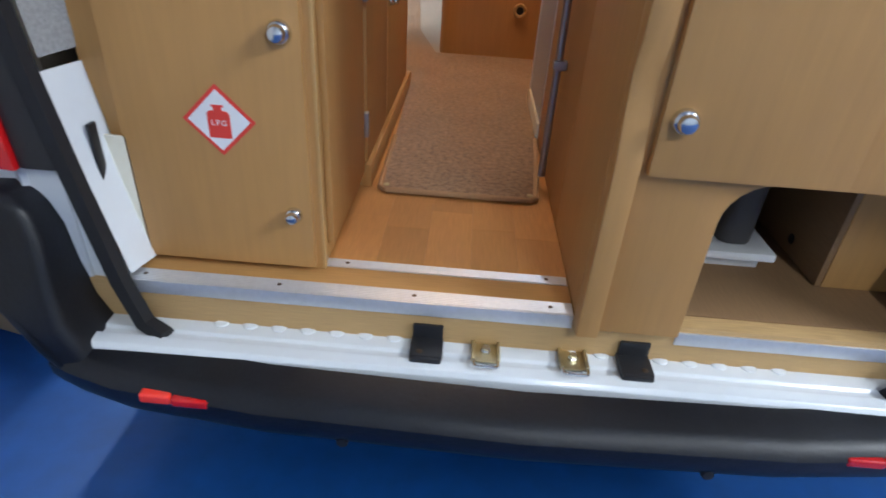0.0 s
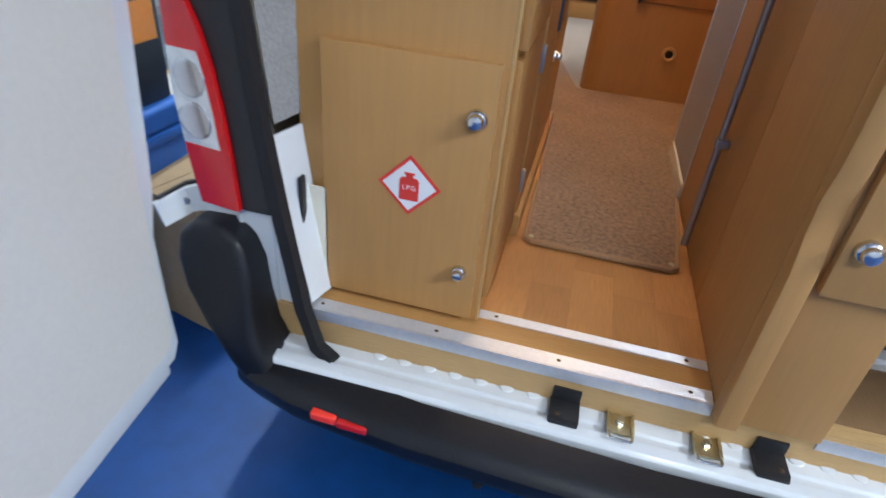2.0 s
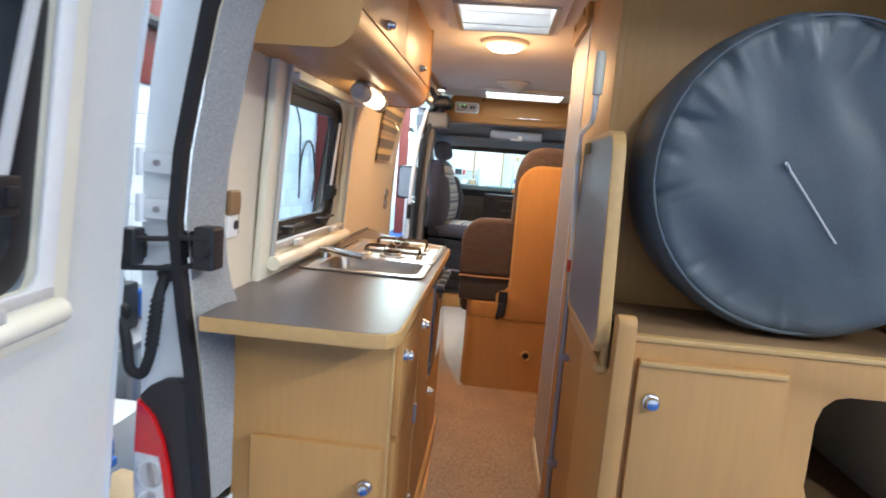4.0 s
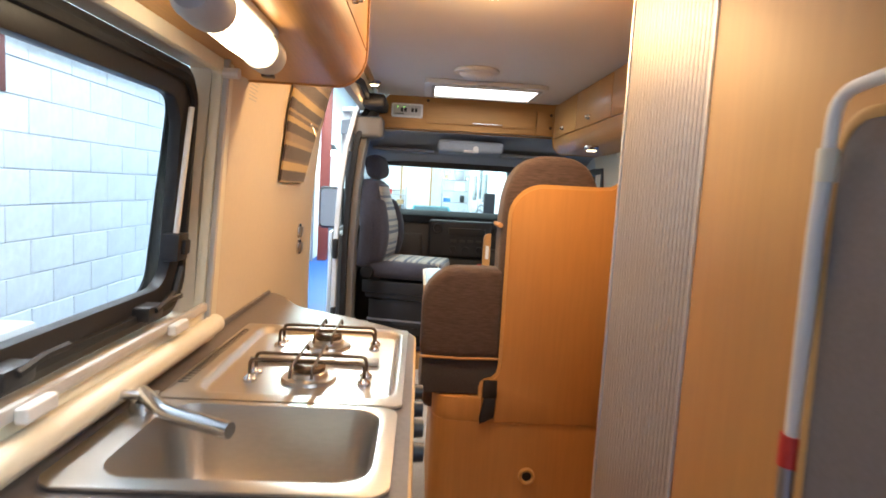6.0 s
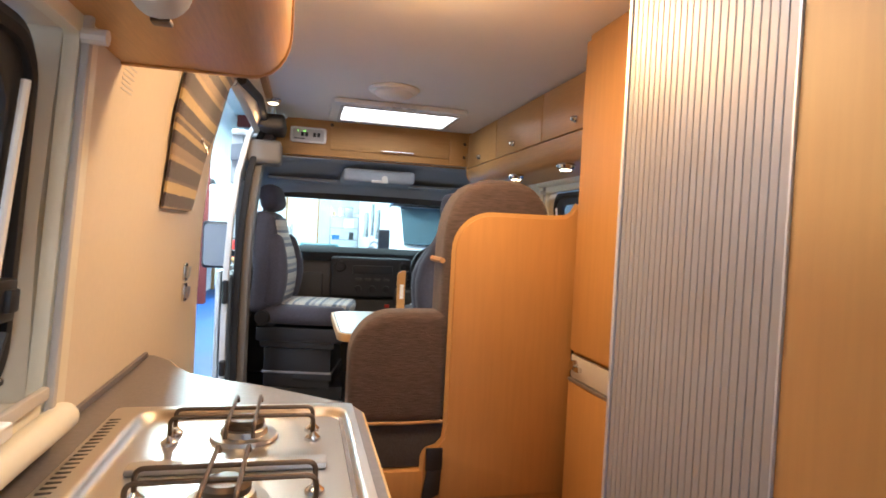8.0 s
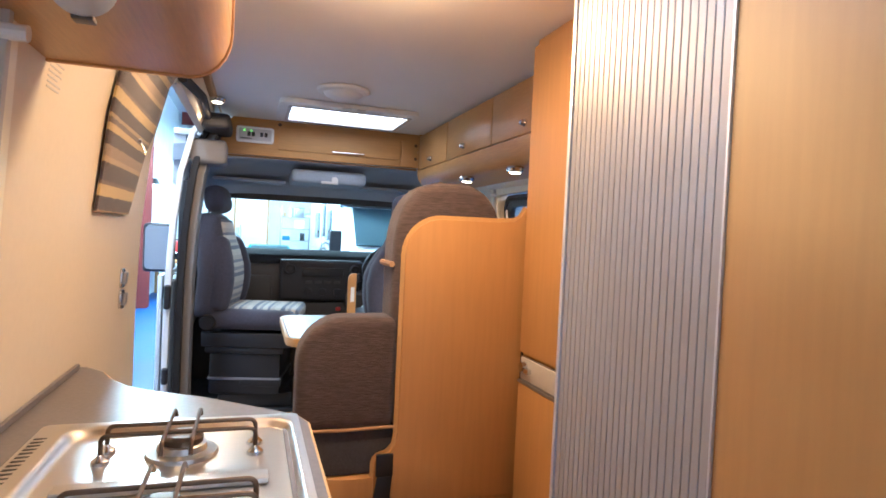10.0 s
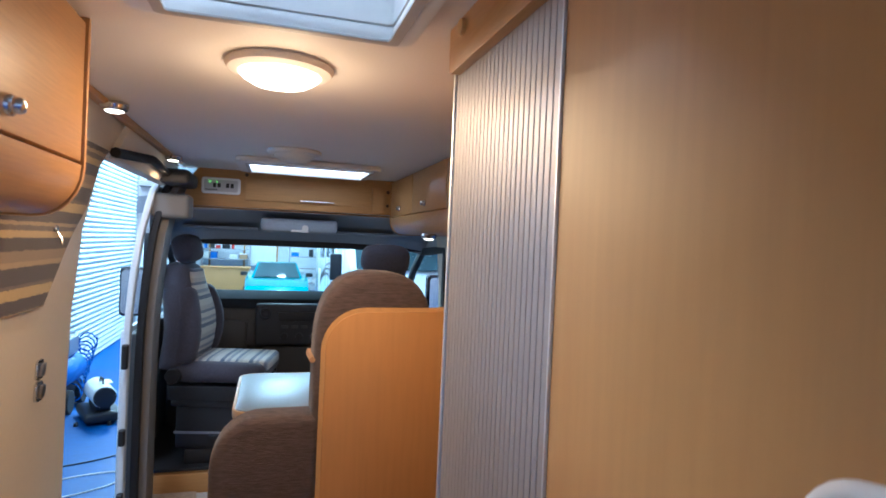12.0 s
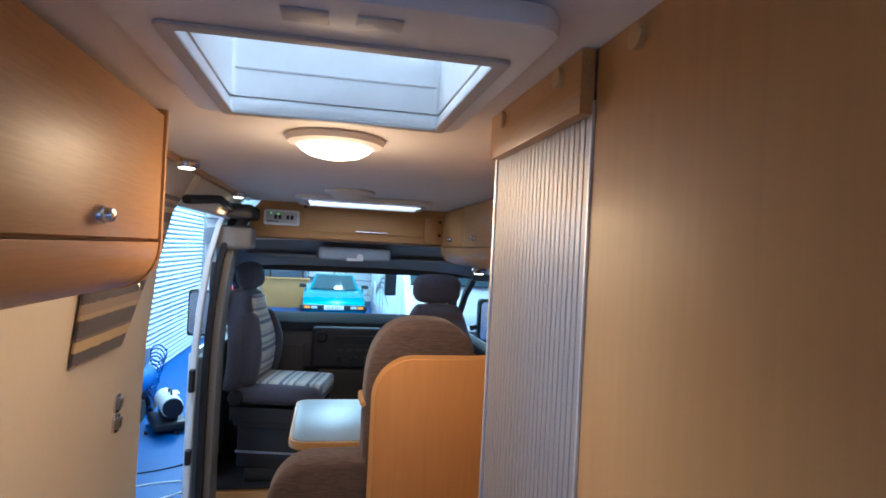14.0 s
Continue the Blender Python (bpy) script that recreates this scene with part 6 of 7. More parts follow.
door_part("catch", merged(box(0.0, 0.035, y0 + 0.26, y0 + 0.32, z0 + 0.03, z0 + 0.068, 0.006), tube([(0.036, y0 + 0.275, z0 + 0.06), (0.042, y0 + 0.235, z0 + 0.075), (0.044, y0 + 0.17, z0 + 0.078)], 0.007, 6, (1, 0, 0))), black_plastic, "black window catch")
door_part("stay_block", merged(box(0.0, 0.04, y0 + 0.062, y0 + 0.115, z0 + 0.125, z0 + 0.185, 0.006), box(0.035, 0.048, y0 + 0.07, y0 + 0.10, z0 + 0.14, z0 + 0.17, 0.004)), black_plastic)
door_part("stay", tube([(0.02, y0 + 0.085, z0 + 0.16), (0.02, y0 + 0.045, z1 - 0.05)], 0.010, 8, (1, 0, 0)), grey_plastic, "pale telescopic stay")
door_part("knob", lathe([(0.02, 0), (0.018, 0.012), (0, 0.014)], (0.0, 0.895, 1.30), "x", 16), white_plastic)
door_part("bottom_flange", box(-0.019, -0.004, 0.22, DW, 0.44, 0.495, 0.004), van_white, "white painted bottom flange")
door_part("latch_block", merged(pillow(-0.035, 0.012, 0.035, 0.085, 1.49, 1.575, 0.008), box(-0.02, 0.015, 0.03, 0.045, 1.505, 1.56, 0.003)), black_plastic, "black check latch")
stay_rods = thing("door_check", "black twin-rod check linking rear door and pillar", "door check", (-0.93, -0.02, 1.53))
for z, top in ((1.487, 1.507), (1.552, 1.568)):
    part("rod", tube([(-0.985, -0.024, z), (-0.90, -0.022, z + 0.006), (-0.80, -0.016, top)], 0.0062, 8), black_plastic, stay_rods)
part("block", merged(pillow(-0.822, -0.775, -0.034, 0.02, 1.497, 1.592, 0.010), lathe([(0.020, 0), (0.018, -0.01), (0, -0.011)], (-0.798, -0.034, 1.545), "y", 12), box(-0.868, -0.80, 0.012, 0.03, 1.515, 1.575, 0.004)), black_plastic, stay_rods)
switch = thing("wall_switch", "grey and brown switch plates on the wall beside the window", "switch", (-0.846, 0.2, 1.60))
part("upper_plate", box(-0.850, -0.838, 0.165, 0.235, 1.605, 1.655, 0.003), trim_grey, switch, "grey plate")
part("rocker", box(-0.8375, -0.833, 0.19, 0.228, 1.612, 1.648, 0.002), dark_cloth, switch, "brown rocker")
part("lower_plate", box(-0.850, -0.840, 0.185, 0.235, 1.545, 1.600, 0.003), trim_grey, switch, "grey plate")
part("socket", lathe([(0.014, 0), (0.012, 0.004), (0, 0.002)], (-0.840, 0.21, 1.572), "x", 14), black_plastic, switch)
hinge = thing("gooseneck_hinge", "white painted gooseneck hinge of the rear door", "hinge", (-0.95, 0.0, 0.74))
arc = [(-0.86, -0.005, 0.755), (-0.90, 0.02, 0.758), (-0.945, 0.03, 0.755), (-0.99, 0.01, 0.745), (-1.02, -0.045, 0.73)]
part("arm", sweep(arc, [(-0.006, -0.028), (0.006, -0.028), (0.006, 0.028), (-0.006, 0.028)]), van_white, hinge)
part("rubber_strip", sweep([(x, y + 0.012, z + 0.002) for x, y, z in arc], [(-0.004, -0.03), (0.004, -0.03), (0.004, 0.034), (-0.004, 0.034)]), rubber, hinge)
for i in (1, 3):
    part("bolt", lathe([(0.009, 0), (0.008, -0.005), (0, -0.006)], (arc[i][0] + 0.0, arc[i][1] - 0.008, arc[i][2]), "y", 8), chrome, hinge)
for z in (1.62, 1.72):
    part("upper_leaf", merged(box(-0.955, -0.865, -0.012, 0.002, z - 0.022, z + 0.022, 0.004), lathe([(0.011, -0.03), (0.011, 0.03)], (-0.955, -0.006, z), "z", 10)), van_white, hinge)
    part("hinge_bolt", lathe([(0.008, 0), (0.007, -0.006), (0, -0.007)], (-0.915, -0.012, z), "y", 6), grey_metal, hinge)
lead = thing("cable_conduit", "black ribbed conduit looping from pillar to door", "conduit", (-0.9, 0.0, 1.3))
part("hose", tube(arc_path([(-0.898, 0.0, 1.478), (-0.902, -0.022, 1.44), (-0.915, -0.03, 1.30), (-0.935, -0.03, 1.245), (-0.965, -0.03, 1.255), (-0.975, -0.026, 1.33), (-0.992, -0.024, 1.375)], 0.04), 0.012, 10), rubber, lead)
for x, z in ((-0.897, 1.478), (-0.992, 1.385)):
    part("grommet", lathe([(0.021, 0), (0.018, -0.014), (0, -0.016)], (x, 0.004 if x > -0.95 else -0.014, z), "y", 14), rubber, lead)
for i in range(9):
    part("conduit_rib", lathe([(0.0145, -0.003), (0.0145, 0.003)], (-0.9045 - 0.0012 * i, -0.0235 - 0.0006 * i, 1.42 - 0.0125 * i), "z", 12), rubber, lead)

# gas warning sticker
tag = thing("gas_sticker", "red and white diamond sticker showing a gas cylinder", "sticker", (-0.547, 0.064, 0.842))
c = (-0.547, 0.842)
dia = lambda h: [(c[0], c[1] - h), (c[0] + h, c[1]), (c[0], c[1] + h), (c[0] - h, c[1])]
part("border", prism(dia(0.0615), "y", 0.0648, 0.0656), sticker_red, tag, smooth=0)
part("field", prism(dia(0.0525), "y", 0.0640, 0.0647), sticker_white, tag, smooth=0)
bottle = rounded(c[0] - 0.019, c[0] + 0.019, c[1] - 0.030, c[1] + 0.017, 0.008, 4, (0.15, 0.15, 1, 1))
part("cylinder_shape", merged(prism(bottle, "y", 0.0632, 0.0639), box(c[0] - 0.007, c[0] + 0.007, 0.0632, 0.0639, c[1] + 0.0165, c[1] + 0.023, 0), box(c[0] - 0.010, c[0] + 0.010, 0.0632, 0.0639, c[1] + 0.023, c[1] + 0.027, 0)), sticker_red, tag, smooth=0)
letters = bpy.data.curves.new("letters", "FONT")
letters.body, letters.size, letters.align_x, letters.space_character, letters.extrude = "LPG", 0.0135, "CENTER", 1.25, 0.0002
letters.materials.append(sticker_white)
lt = new("letters", letters)
lt.parent = tag
lt.matrix_local = Matrix.Translation(Vector((c[0], 0.0628, c[1] - 0.008)) - BASE[tag]) @ pose(0, 0, 0, 90, 0, 0)

# ---- things in the workshop ----
def coupe(m):
    """An old low coupe seen from the front; it faces -y before it is placed."""
    ob = thing("car", "turquoise wedge-nosed coupe parked facing the van", "car")
    side = [(-2.0, 0.28), (-2.08, 0.42), (-2.02, 0.58), (-1.75, 0.66), (-0.75, 0.80), (-0.55, 0.84), (1.55, 0.88), (1.95, 0.86), (2.02, 0.50), (1.95, 0.28)]
    part("body", bent(prism([(y, z) for y, z in side], "x", -0.86, 0.86, 0.05, 3), 0, lambda x, y, z: (x * (1 - 0.06 * max(0, (-y - 1.2))), y, z)), car_blue, ob, "turquoise painted body")
    cab = [(-0.72, 0.80), (0.10, 1.18), (0.30, 1.235), (1.0, 1.22), (1.75, 0.88)]
    part("cabin", bent(prism(cab, "x", -0.72, 0.72, 0.04, 3), 0, lambda x, y, z: (x * (1 - 0.22 * max(0, (z - 0.8) / 0.43)), y, z)), car_blue, ob)
    part("windscreen", bent(prism([(-0.70, 0.825), (0.09, 1.19), (0.085, 1.205), (-0.715, 0.835)], "x", -0.64, 0.64, 0), 0, lambda x, y, z: (x * (1 - 0.22 * max(0, (z - 0.8) / 0.43)), y - 0.012, z + 0.012)), dark_glass, ob, "dark reflecting windscreen")
    part("front_bumper", pillow(-0.88, 0.88, -2.13, -1.98, 0.38, 0.52, 0.03), black_plastic, ob, "black front bumper")
    for sg in (-1, 1):
        part("indicator", pillow(*sorted((sg * 0.62, sg * 0.78)), -2.145, -2.10, 0.42, 0.49, 0.01), orange_lens, ob, "orange indicator lens")
        part("driving_lamp", pillow(*sorted((sg * 0.44, sg * 0.60)), -2.145, -2.10, 0.42, 0.49, 0.01), clear_lens, ob, "clear lamp lens")
        mr = part("mirror", pillow(*sorted((sg * 0.80, sg * 1.0)), -0.52, -0.40, 0.86, 0.97, 0.03), black_plastic, ob, "black door mirror")
        for wy in (-1.30, 1.25):
            w_ = part("wheel", lathe([(0.20, -0.09), (0.29, -0.10), (0.31, -0.06), (0.31, 0.06), (0.29, 0.10), (0.20, 0.09), (0, 0.07)], (sg * 0.78, wy, 0.31), "x", 24), tyre_rubber, ob)
        part("wiper", tube([(sg * 0.05, -0.70, 0.85), (sg * 0.05 + 0.42, -0.58, 0.90)], 0.008, 6), black_plastic, ob)
    pl = part("number_plate", box(-0.26, 0.26, -2.150, -2.135, 0.40, 0.51, 0.004), sticker_white, ob, "white number plate")
    txt = bpy.data.curves.new("plate_letters", "FONT")
    txt.body, txt.size, txt.align_x, txt.extrude = "A330 EUT", 0.105, "CENTER", 0.001
    txt.materials.append(black_plastic)
    t_ = new("plate_letters", txt)
    t_.parent = ob
    t_.matrix_local = Matrix.Translation((0, -2.153, 0.418)) @ pose(0, 0, 0, 90, 0, 0)
    ob.matrix_world = m
    return ob


coupe(pose(0.0, 18.1, 0, 0, 0, 0))


def motorhome(x0, x1, y0, y1):
    ob = thing("motorhome", "white coachbuilt motorhome parked nose towards the van", "motorhome", ((x0 + x1) / 2, y0, 0))
    part("body", prism(rounded(y0 + 1.6, y1, 0.45, 2.95, 0.15, 4), "x", x0, x1, 0.04), van_white, ob, "white coachbuilt body")
    part("overcab", prism([(y0 + 0.7, 2.32), (y0 + 1.65, 2.18), (y0 + 1.65, 2.93), (y0 + 1.2, 2.85), (y0 + 0.75, 2.5)], "x", x0 + 0.05, x1 - 0.05, 0.05), van_white, ob)
    part("cab", prism([(y0, 0.40), (y0 - 0.02, 0.85), (y0 + 0.10, 1.10), (y0 + 0.55, 1.45), (y0 + 1.10, 2.18), (y0 + 1.62, 2.22), (y0 + 1.62, 0.40)], "x", x0 + 0.10, x1 - 0.10, 0.06), van_white, ob)
    part("windscreen", prism([(y0 + 0.54, 1.50), (y0 + 1.06, 2.15), (y0 + 1.03, 2.17), (y0 + 0.51, 1.52)], "x", x0 + 0.22, x1 - 0.22, 0), dark_glass, ob, "dark windscreen")
    part("grille", box(x0 + 0.5, x1 - 0.5, y0 - 0.04, y0 - 0.01, 0.55, 0.80, 0.02), black_plastic, ob)
    for xa in (x0 + 0.18, x1 - 0.45):
        part("headlamp", pillow(xa, xa + 0.27, y0 - 0.05, y0 + 0.05, 0.72, 0.98, 0.03), clear_lens, ob, "clear headlamp")
    for ya, yb, za, zb in ((y0 + 2.1, y0 + 2.9, 1.55, 2.15), (y0 + 4.2, y0 + 5.2, 1.55, 2.15), (y0 + 3.2, y0 + 3.7, 1.6, 2.3)):
        w_ = part("side_window", prism(rounded(ya, yb, za, zb, 0.08, 4), "x", x0 - 0.012, x0 + 0.002, 0.003), dark_glass, ob, "dark side window")
    part("locker_hatch", prism(rounded(y0 + 5.0, y0 + 5.6, 0.7, 1.25, 0.05, 4), "x", x0 - 0.010, x0 + 0.002, 0.004), grey_plastic, ob)
    part("door_line", ring(rounded(y0 + 3.1, y0 + 3.8, 0.62, 2.45, 0.06, 4), rounded(y0 + 3.12, y0 + 3.78, 0.64, 2.43, 0.05, 4), "x", x0 - 0.006, x0 + 0.002), dash_light, ob)
    for k in range(3):
        part("graphic_stripe", sweep([(x0 - 0.003, y0 + 2.0 + 0.5 * i, 1.0 + k * 0.12 + 0.25 * math.sin(i * 0.55 + k * 0.3)) for i in range(9)], [(-0.002, -0.02), (0.002, -0.02), (0.002, 0.02), (-0.002, 0.02)]), dash_light, ob, "grey graphic stripe")
    part("skirt", box(x0 + 0.03, x1 - 0.03, y0 + 0.2, y1 - 0.1, 0.28, 0.46, 0.02), grey_plastic, ob)
    part("step", box(x0 - 0.25, x0, y0 + 3.15, y0 + 3.75, 0.26, 0.31, 0.01), grey_metal, ob)
    for wy in (y0 + 0.75, y1 - 1.5):
        for xx in (x0 + 0.14, x1 - 0.14):
            part("wheel", lathe([(0.18, -0.10), (0.32, -0.11), (0.34, -0.06), (0.34, 0.06), (0.32, 0.11), (0.18, 0.10), (0, 0.08)], (xx, wy, 0.34), "x", 24), tyre_rubber, ob)
    part("door_mirror", pillow(x0 - 0.22, x0 - 0.02, y0 + 0.55, y0 + 0.68, 1.30, 1.75, 0.04), black_plastic, ob)
    return ob


motorhome(0.98, 3.2, 9.6, 16.2)

bench_w = thing("counter_desk", "pale wooden counter with a boarded front in the workshop", "counter", (-1.6, 20.2, 0))
part("front", box(-2.3, -0.85, 19.9, 19.95, 0.0, 0.92, 0.006), beech_cross, bench_w)
part("top", box(-2.35, -0.80, 19.85, 20.6, 0.9205, 0.96, 0.006), beech_cross, bench_w)
part("end", box(-0.90, -0.86, 19.951, 20.55, 0.0, 0.92, 0.004), beech, bench_w)
paints = (red_paint, blue_paint, grey_plastic, white_plastic, cardboard, black_plastic, dash_light, sticker_white, grey_metal, grey_plastic, cardboard)
rs = random.Random(11)


def rack(x0, x1, y, depth, levels, label, group):
    ob = thing("shelf_rack", label, "shelves", ((x0 + x1) / 2, y, 0), group)
    for x in (x0, x1):
        for yy in (y, y + depth):
            part("upright", box(x - 0.02, x + 0.02, yy - 0.02, yy + 0.02, 0, levels[-1] + 0.3, 0.003), grey_metal, ob)
    for z in levels:
        part("shelf_board", box(x0 - 0.02, x1 + 0.02, y - 0.02, y + depth + 0.02, z - 0.025, z, 0.003), grey_metal, ob)
    for z in levels:
        x = x0 + 0.06
        while x < x1 - 0.15:
            wdt, hgt, dep = rs.uniform(0.09, 0.32), rs.uniform(0.10, 0.30), rs.uniform(0.15, depth - 0.05)
            if rs.random() < 0.85:
                kind = rs.random()
                mat = rs.choice(paints)
                if kind < 0.7:
                    bx = thing("storage_box", "stored box on the workshop shelves", "box", (x + wdt / 2, y + 0.1, z), "stored boxes")
                    part("body", box(x, x + wdt, y + 0.01, y + dep, z, z + hgt, 0.006), mat, bx)
                    part("lid", box(x - 0.004, x + wdt + 0.004, y + 0.006, y + dep + 0.004, z + hgt, z + hgt + 0.02, 0.004), rs.choice(paints), bx)
                else:
                    cn = thing("paint_can", "round can on the workshop shelves", "can", (x + wdt / 2, y + 0.15, z), "stored cans")
                    r = min(wdt, 0.16) / 2
                    part("body", lathe([(r, 0), (r, hgt), (r * 0.9, hgt + 0.004)], (x + wdt / 2, y + 0.02 + r, z), "z", 16), mat, cn)
                    part("lid", lathe([(r * 0.92, hgt), (r * 0.9, hgt + 0.012), (0, hgt + 0.012)], (x + wdt / 2, y + 0.02 + r, z), "z", 16), grey_metal, cn)
            x += wdt + rs.uniform(0.02, 0.12)


rack(-2.5, -0.9, 21.9, 0.45, (1.15, 1.5), "grey steel rack crowded with boxes and cans", "workshop racks")
rack(1.6, 3.0, 21.5, 0.5, (0.3, 0.8, 1.3, 1.8, 2.3), "grey steel rack crowded with boxes and cans", "workshop racks")
rack(0.42, 1.4, 20.6, 0.45, (0.45, 0.95, 1.35, 1.75, 2.15), "grey steel rack crowded with boxes and cans", "workshop racks")
board_w = thing("notice_board", "white boarded partition with a wooden frame", "partition", (-1.2, 22.6, 0))
part("panel", box(-2.3, 0.0, 22.62, 22.66, 0.9, 2.9, 0.004), sticker_white, board_w)
for x in (-2.33, -1.15, 0.0):
    part("frame", box(x, x + 0.06, 22.58, 22.619, 0.0, 3.0, 0.004), beech, board_w)

# beyond the shutter: lit corner with a bench and tools
corner_bench = thing("work_bench", "timber work bench under a bright work lamp", "bench", (-2.3, 15.0, 0))
part("top", box(-2.75, -1.95, 14.2, 16.2, 0.86, 0.92, 0.006), beech_flat, corner_bench)
for x, y in ((-2.7, 14.3), (-2.0, 14.3), (-2.7, 16.1), (-2.0, 16.1)):
    part("leg", box(x - 0.04, x + 0.04, y - 0.04, y + 0.04, 0, 0.859, 0.004), beech, corner_bench)
for i in range(7):
    x, y = -2.65 + rs.uniform(0, 0.5), 14.35 + i * 0.25
    h_ = rs.uniform(0.12, 0.42)
    bx = thing("tool_box", "coloured tool box on the work bench", "tool box", (x, y, 0.92), "bench tool boxes")
    part("body", box(x - 0.09, x + 0.12, y - 0.09, y + 0.09, 0.92, 0.92 + h_, 0.01), (red_paint, blue_paint, red_paint, dash_light, yellow_paint, red_paint, black_plastic)[i], bx)
    part("grip", tube(arc_path([(x - 0.05, y, 0.92 + h_), (x - 0.05, y, 0.96 + h_), (x + 0.08, y, 0.96 + h_), (x + 0.08, y, 0.92 + h_)], 0.02), 0.007, 6, (0, 1, 0)), black_plastic, bx)
wl = thing("work_lamp", "glaring work lamp on the wall above the bench", "lamp", (-2.6, 14.6, 2.6))
part("arm", tube([(-2.78, 14.6, 2.75), (-2.62, 14.6, 2.7)], 0.012, 8), black_plastic, wl)
part("head", lathe([(0.05, 0.12), (0.10, 0.02), (0.13, -0.02), (0.12, -0.02)], (-2.6, 14.6, 2.6), "z", 24), black_plastic, wl)
part("bulb", lathe([(0.0, 0.05), (0.08, 0.02), (0.11, -0.05), (0.08, -0.12), (0, -0.15)], (-2.6, 14.6, 2.6), "z", 20), tube_light, wl, "glowing bulb")
point_lamp("work_lamp_glow", -2.5, 14.55, 2.5, 0.12, 90, COLD)

# torpedo heater, hose and leads on the floor outside the sliding door
ht = thing("space_heater", "grey torpedo space heater on a black base", "heater", (-1.72, 6.65, 0))
turn_h = lambda bm: turned(bm, (-1.72, 6.65, 0.2), 0, 0, 24)
part("tank", turn_h(box(-1.92, -1.52, 6.36, 6.98, 0.03, 0.15, 0.05, 4)), black_plastic, ht, "black tank base")
part("barrel", turn_h(lathe([(0.125, -0.30), (0.13, -0.28), (0.13, 0.24), (0.10, 0.32)], (-1.72, 6.68, 0.33), "y", 28)), white_plastic, ht, "pale grey barrel")
part("grille", turn_h(lathe([(0.122, -0.31), (0.118, -0.34), (0.06, -0.345), (0, -0.347)], (-1.72, 6.68, 0.33), "y", 28)), black_plastic, ht, "black fan grille")
part("bracket", turn_h(box(-1.80, -1.64, 6.45, 6.88, 0.15, 0.24, 0.01)), black_plastic, ht)
part("label_plate", turn_h(box(-1.70, -1.60, 6.58, 6.78, 0.445, 0.452, 0.002)), sticker_white, ht, "white label plate")
part("lift_handle", turn_h(tube(arc_path([(-1.72, 6.50, 0.45), (-1.72, 6.50, 0.52), (-1.72, 6.66, 0.52), (-1.72, 6.66, 0.45)], 0.03), 0.012, 8, (1, 0, 0))), black_plastic, ht)
for x, y in ((-1.9, 6.4), (-1.55, 6.4), (-1.9, 6.9), (-1.55, 6.9)):
    part("foot", lathe([(0.025, 0), (0.022, 0.04)], (x, y, 0), "z", 10), rubber, ht)
ht.location += Vector((-0.14, 0.45, 0))
ht.scale = (0.86, 0.86, 0.86)
coil = thing("air_hose", "blue coiled air hose lying beside the heater", "hose", (-2.0, 7.3, 0))
part("coil", tube([(-2.02 + 0.10 * math.cos(i * 0.55), 7.1 + i * 0.004 + 0.02 * math.sin(i * 0.2), 0.13 + 0.12 * math.sin(i * 0.55) + 0.0035 * i) for i in range(150)], 0.008, 6), blue_paint, coil)
coil.location += Vector((-0.25, 0.5, 0))
comp = thing("compressor", "grey-blue workshop compressor by the shutter", "compressor", (-2.25, 6.9, 0))
part("tank", lathe([(0.0, -0.36), (0.12, -0.34), (0.17, -0.26), (0.17, 0.26), (0.12, 0.34), (0, 0.36)], (-2.25, 6.95, 0.42), "y", 24), blue_paint, comp)
part("motor", pillow(-2.36, -2.14, 6.78, 7.12, 0.59, 0.80, 0.03), grey_metal, comp)
for y in (6.72, 7.18):
    part("wheel", lathe([(0.05, -0.03), (0.12, -0.035), (0.13, 0), (0.12, 0.035), (0.05, 0.03)], (-2.12, y, 0.13), "x", 20), tyre_rubber, comp)
    part("leg", box(-2.33, -2.16, y - 0.02, y + 0.02, 0.0, 0.30, 0.004), grey_metal, comp)
comp.location += Vector((-0.10, 0.6, 0))
for nm, pts, mat in (("black", [(-1.5, 6.9), (-1.2, 6.7), (-1.25, 6.2), (-1.5, 5.9), (-1.95, 5.7)], black_plastic), ("white", [(-1.95, 5.35), (-1.6, 5.55), (-1.3, 5.6), (-1.28, 5.35), (-1.55, 5.15), (-2.1, 5.0)], white_plastic)):
    cb = thing("power_lead", nm + " power lead lying loose on the blue floor", "cable", (*pts[0], 0))
    part("flex", tube(arc_path([(x, y, 0.006) for x, y in pts], 0.3, 8), 0.006, 6), mat, cb)

# things between the van and the wall, behind the rear door
for x0, x1, y0, y1, z0, z1 in ((-2.35, -1.78, 0.9, 1.35, 0.0, 0.50),):
    bx = thing("storage_box", "closed grey plastic box on the workshop floor", "box", ((x0 + x1) / 2, (y0 + y1) / 2, z0))
    part("body", box(x0, x1, y0, y1, z0, z1, 0.004), grey_plastic, bx)
    part("flap", box(x0 - 0.003, (x0 + x1) / 2 - 0.002, y0 - 0.003, y1 + 0.003, z1 + 0.0005, z1 + 0.006, 0.001), grey_plastic, bx)
    part("flap", box((x0 + x1) / 2 + 0.002, x1 + 0.003, y0 - 0.003, y1 + 0.003, z1 + 0.0005, z1 + 0.006, 0.001), grey_plastic, bx)
    part("tape", box((x0 + x1) / 2 - 0.025, (x0 + x1) / 2 + 0.025, y0 - 0.0035, y1 + 0.0035, z1 + 0.0065, z1 + 0.007, 0), binding, bx, "brown parcel tape")
brown = thing("carton", "brown cardboard carton standing against the blue crate", "carton", (-1.42, 0.62, 0))
part("body", turned(box(-1.62, -1.22, 0.42, 0.80, 0.0, 0.46, 0.004), (-1.42, 0.62, 0), 0, 0, -14), cardboard, brown)
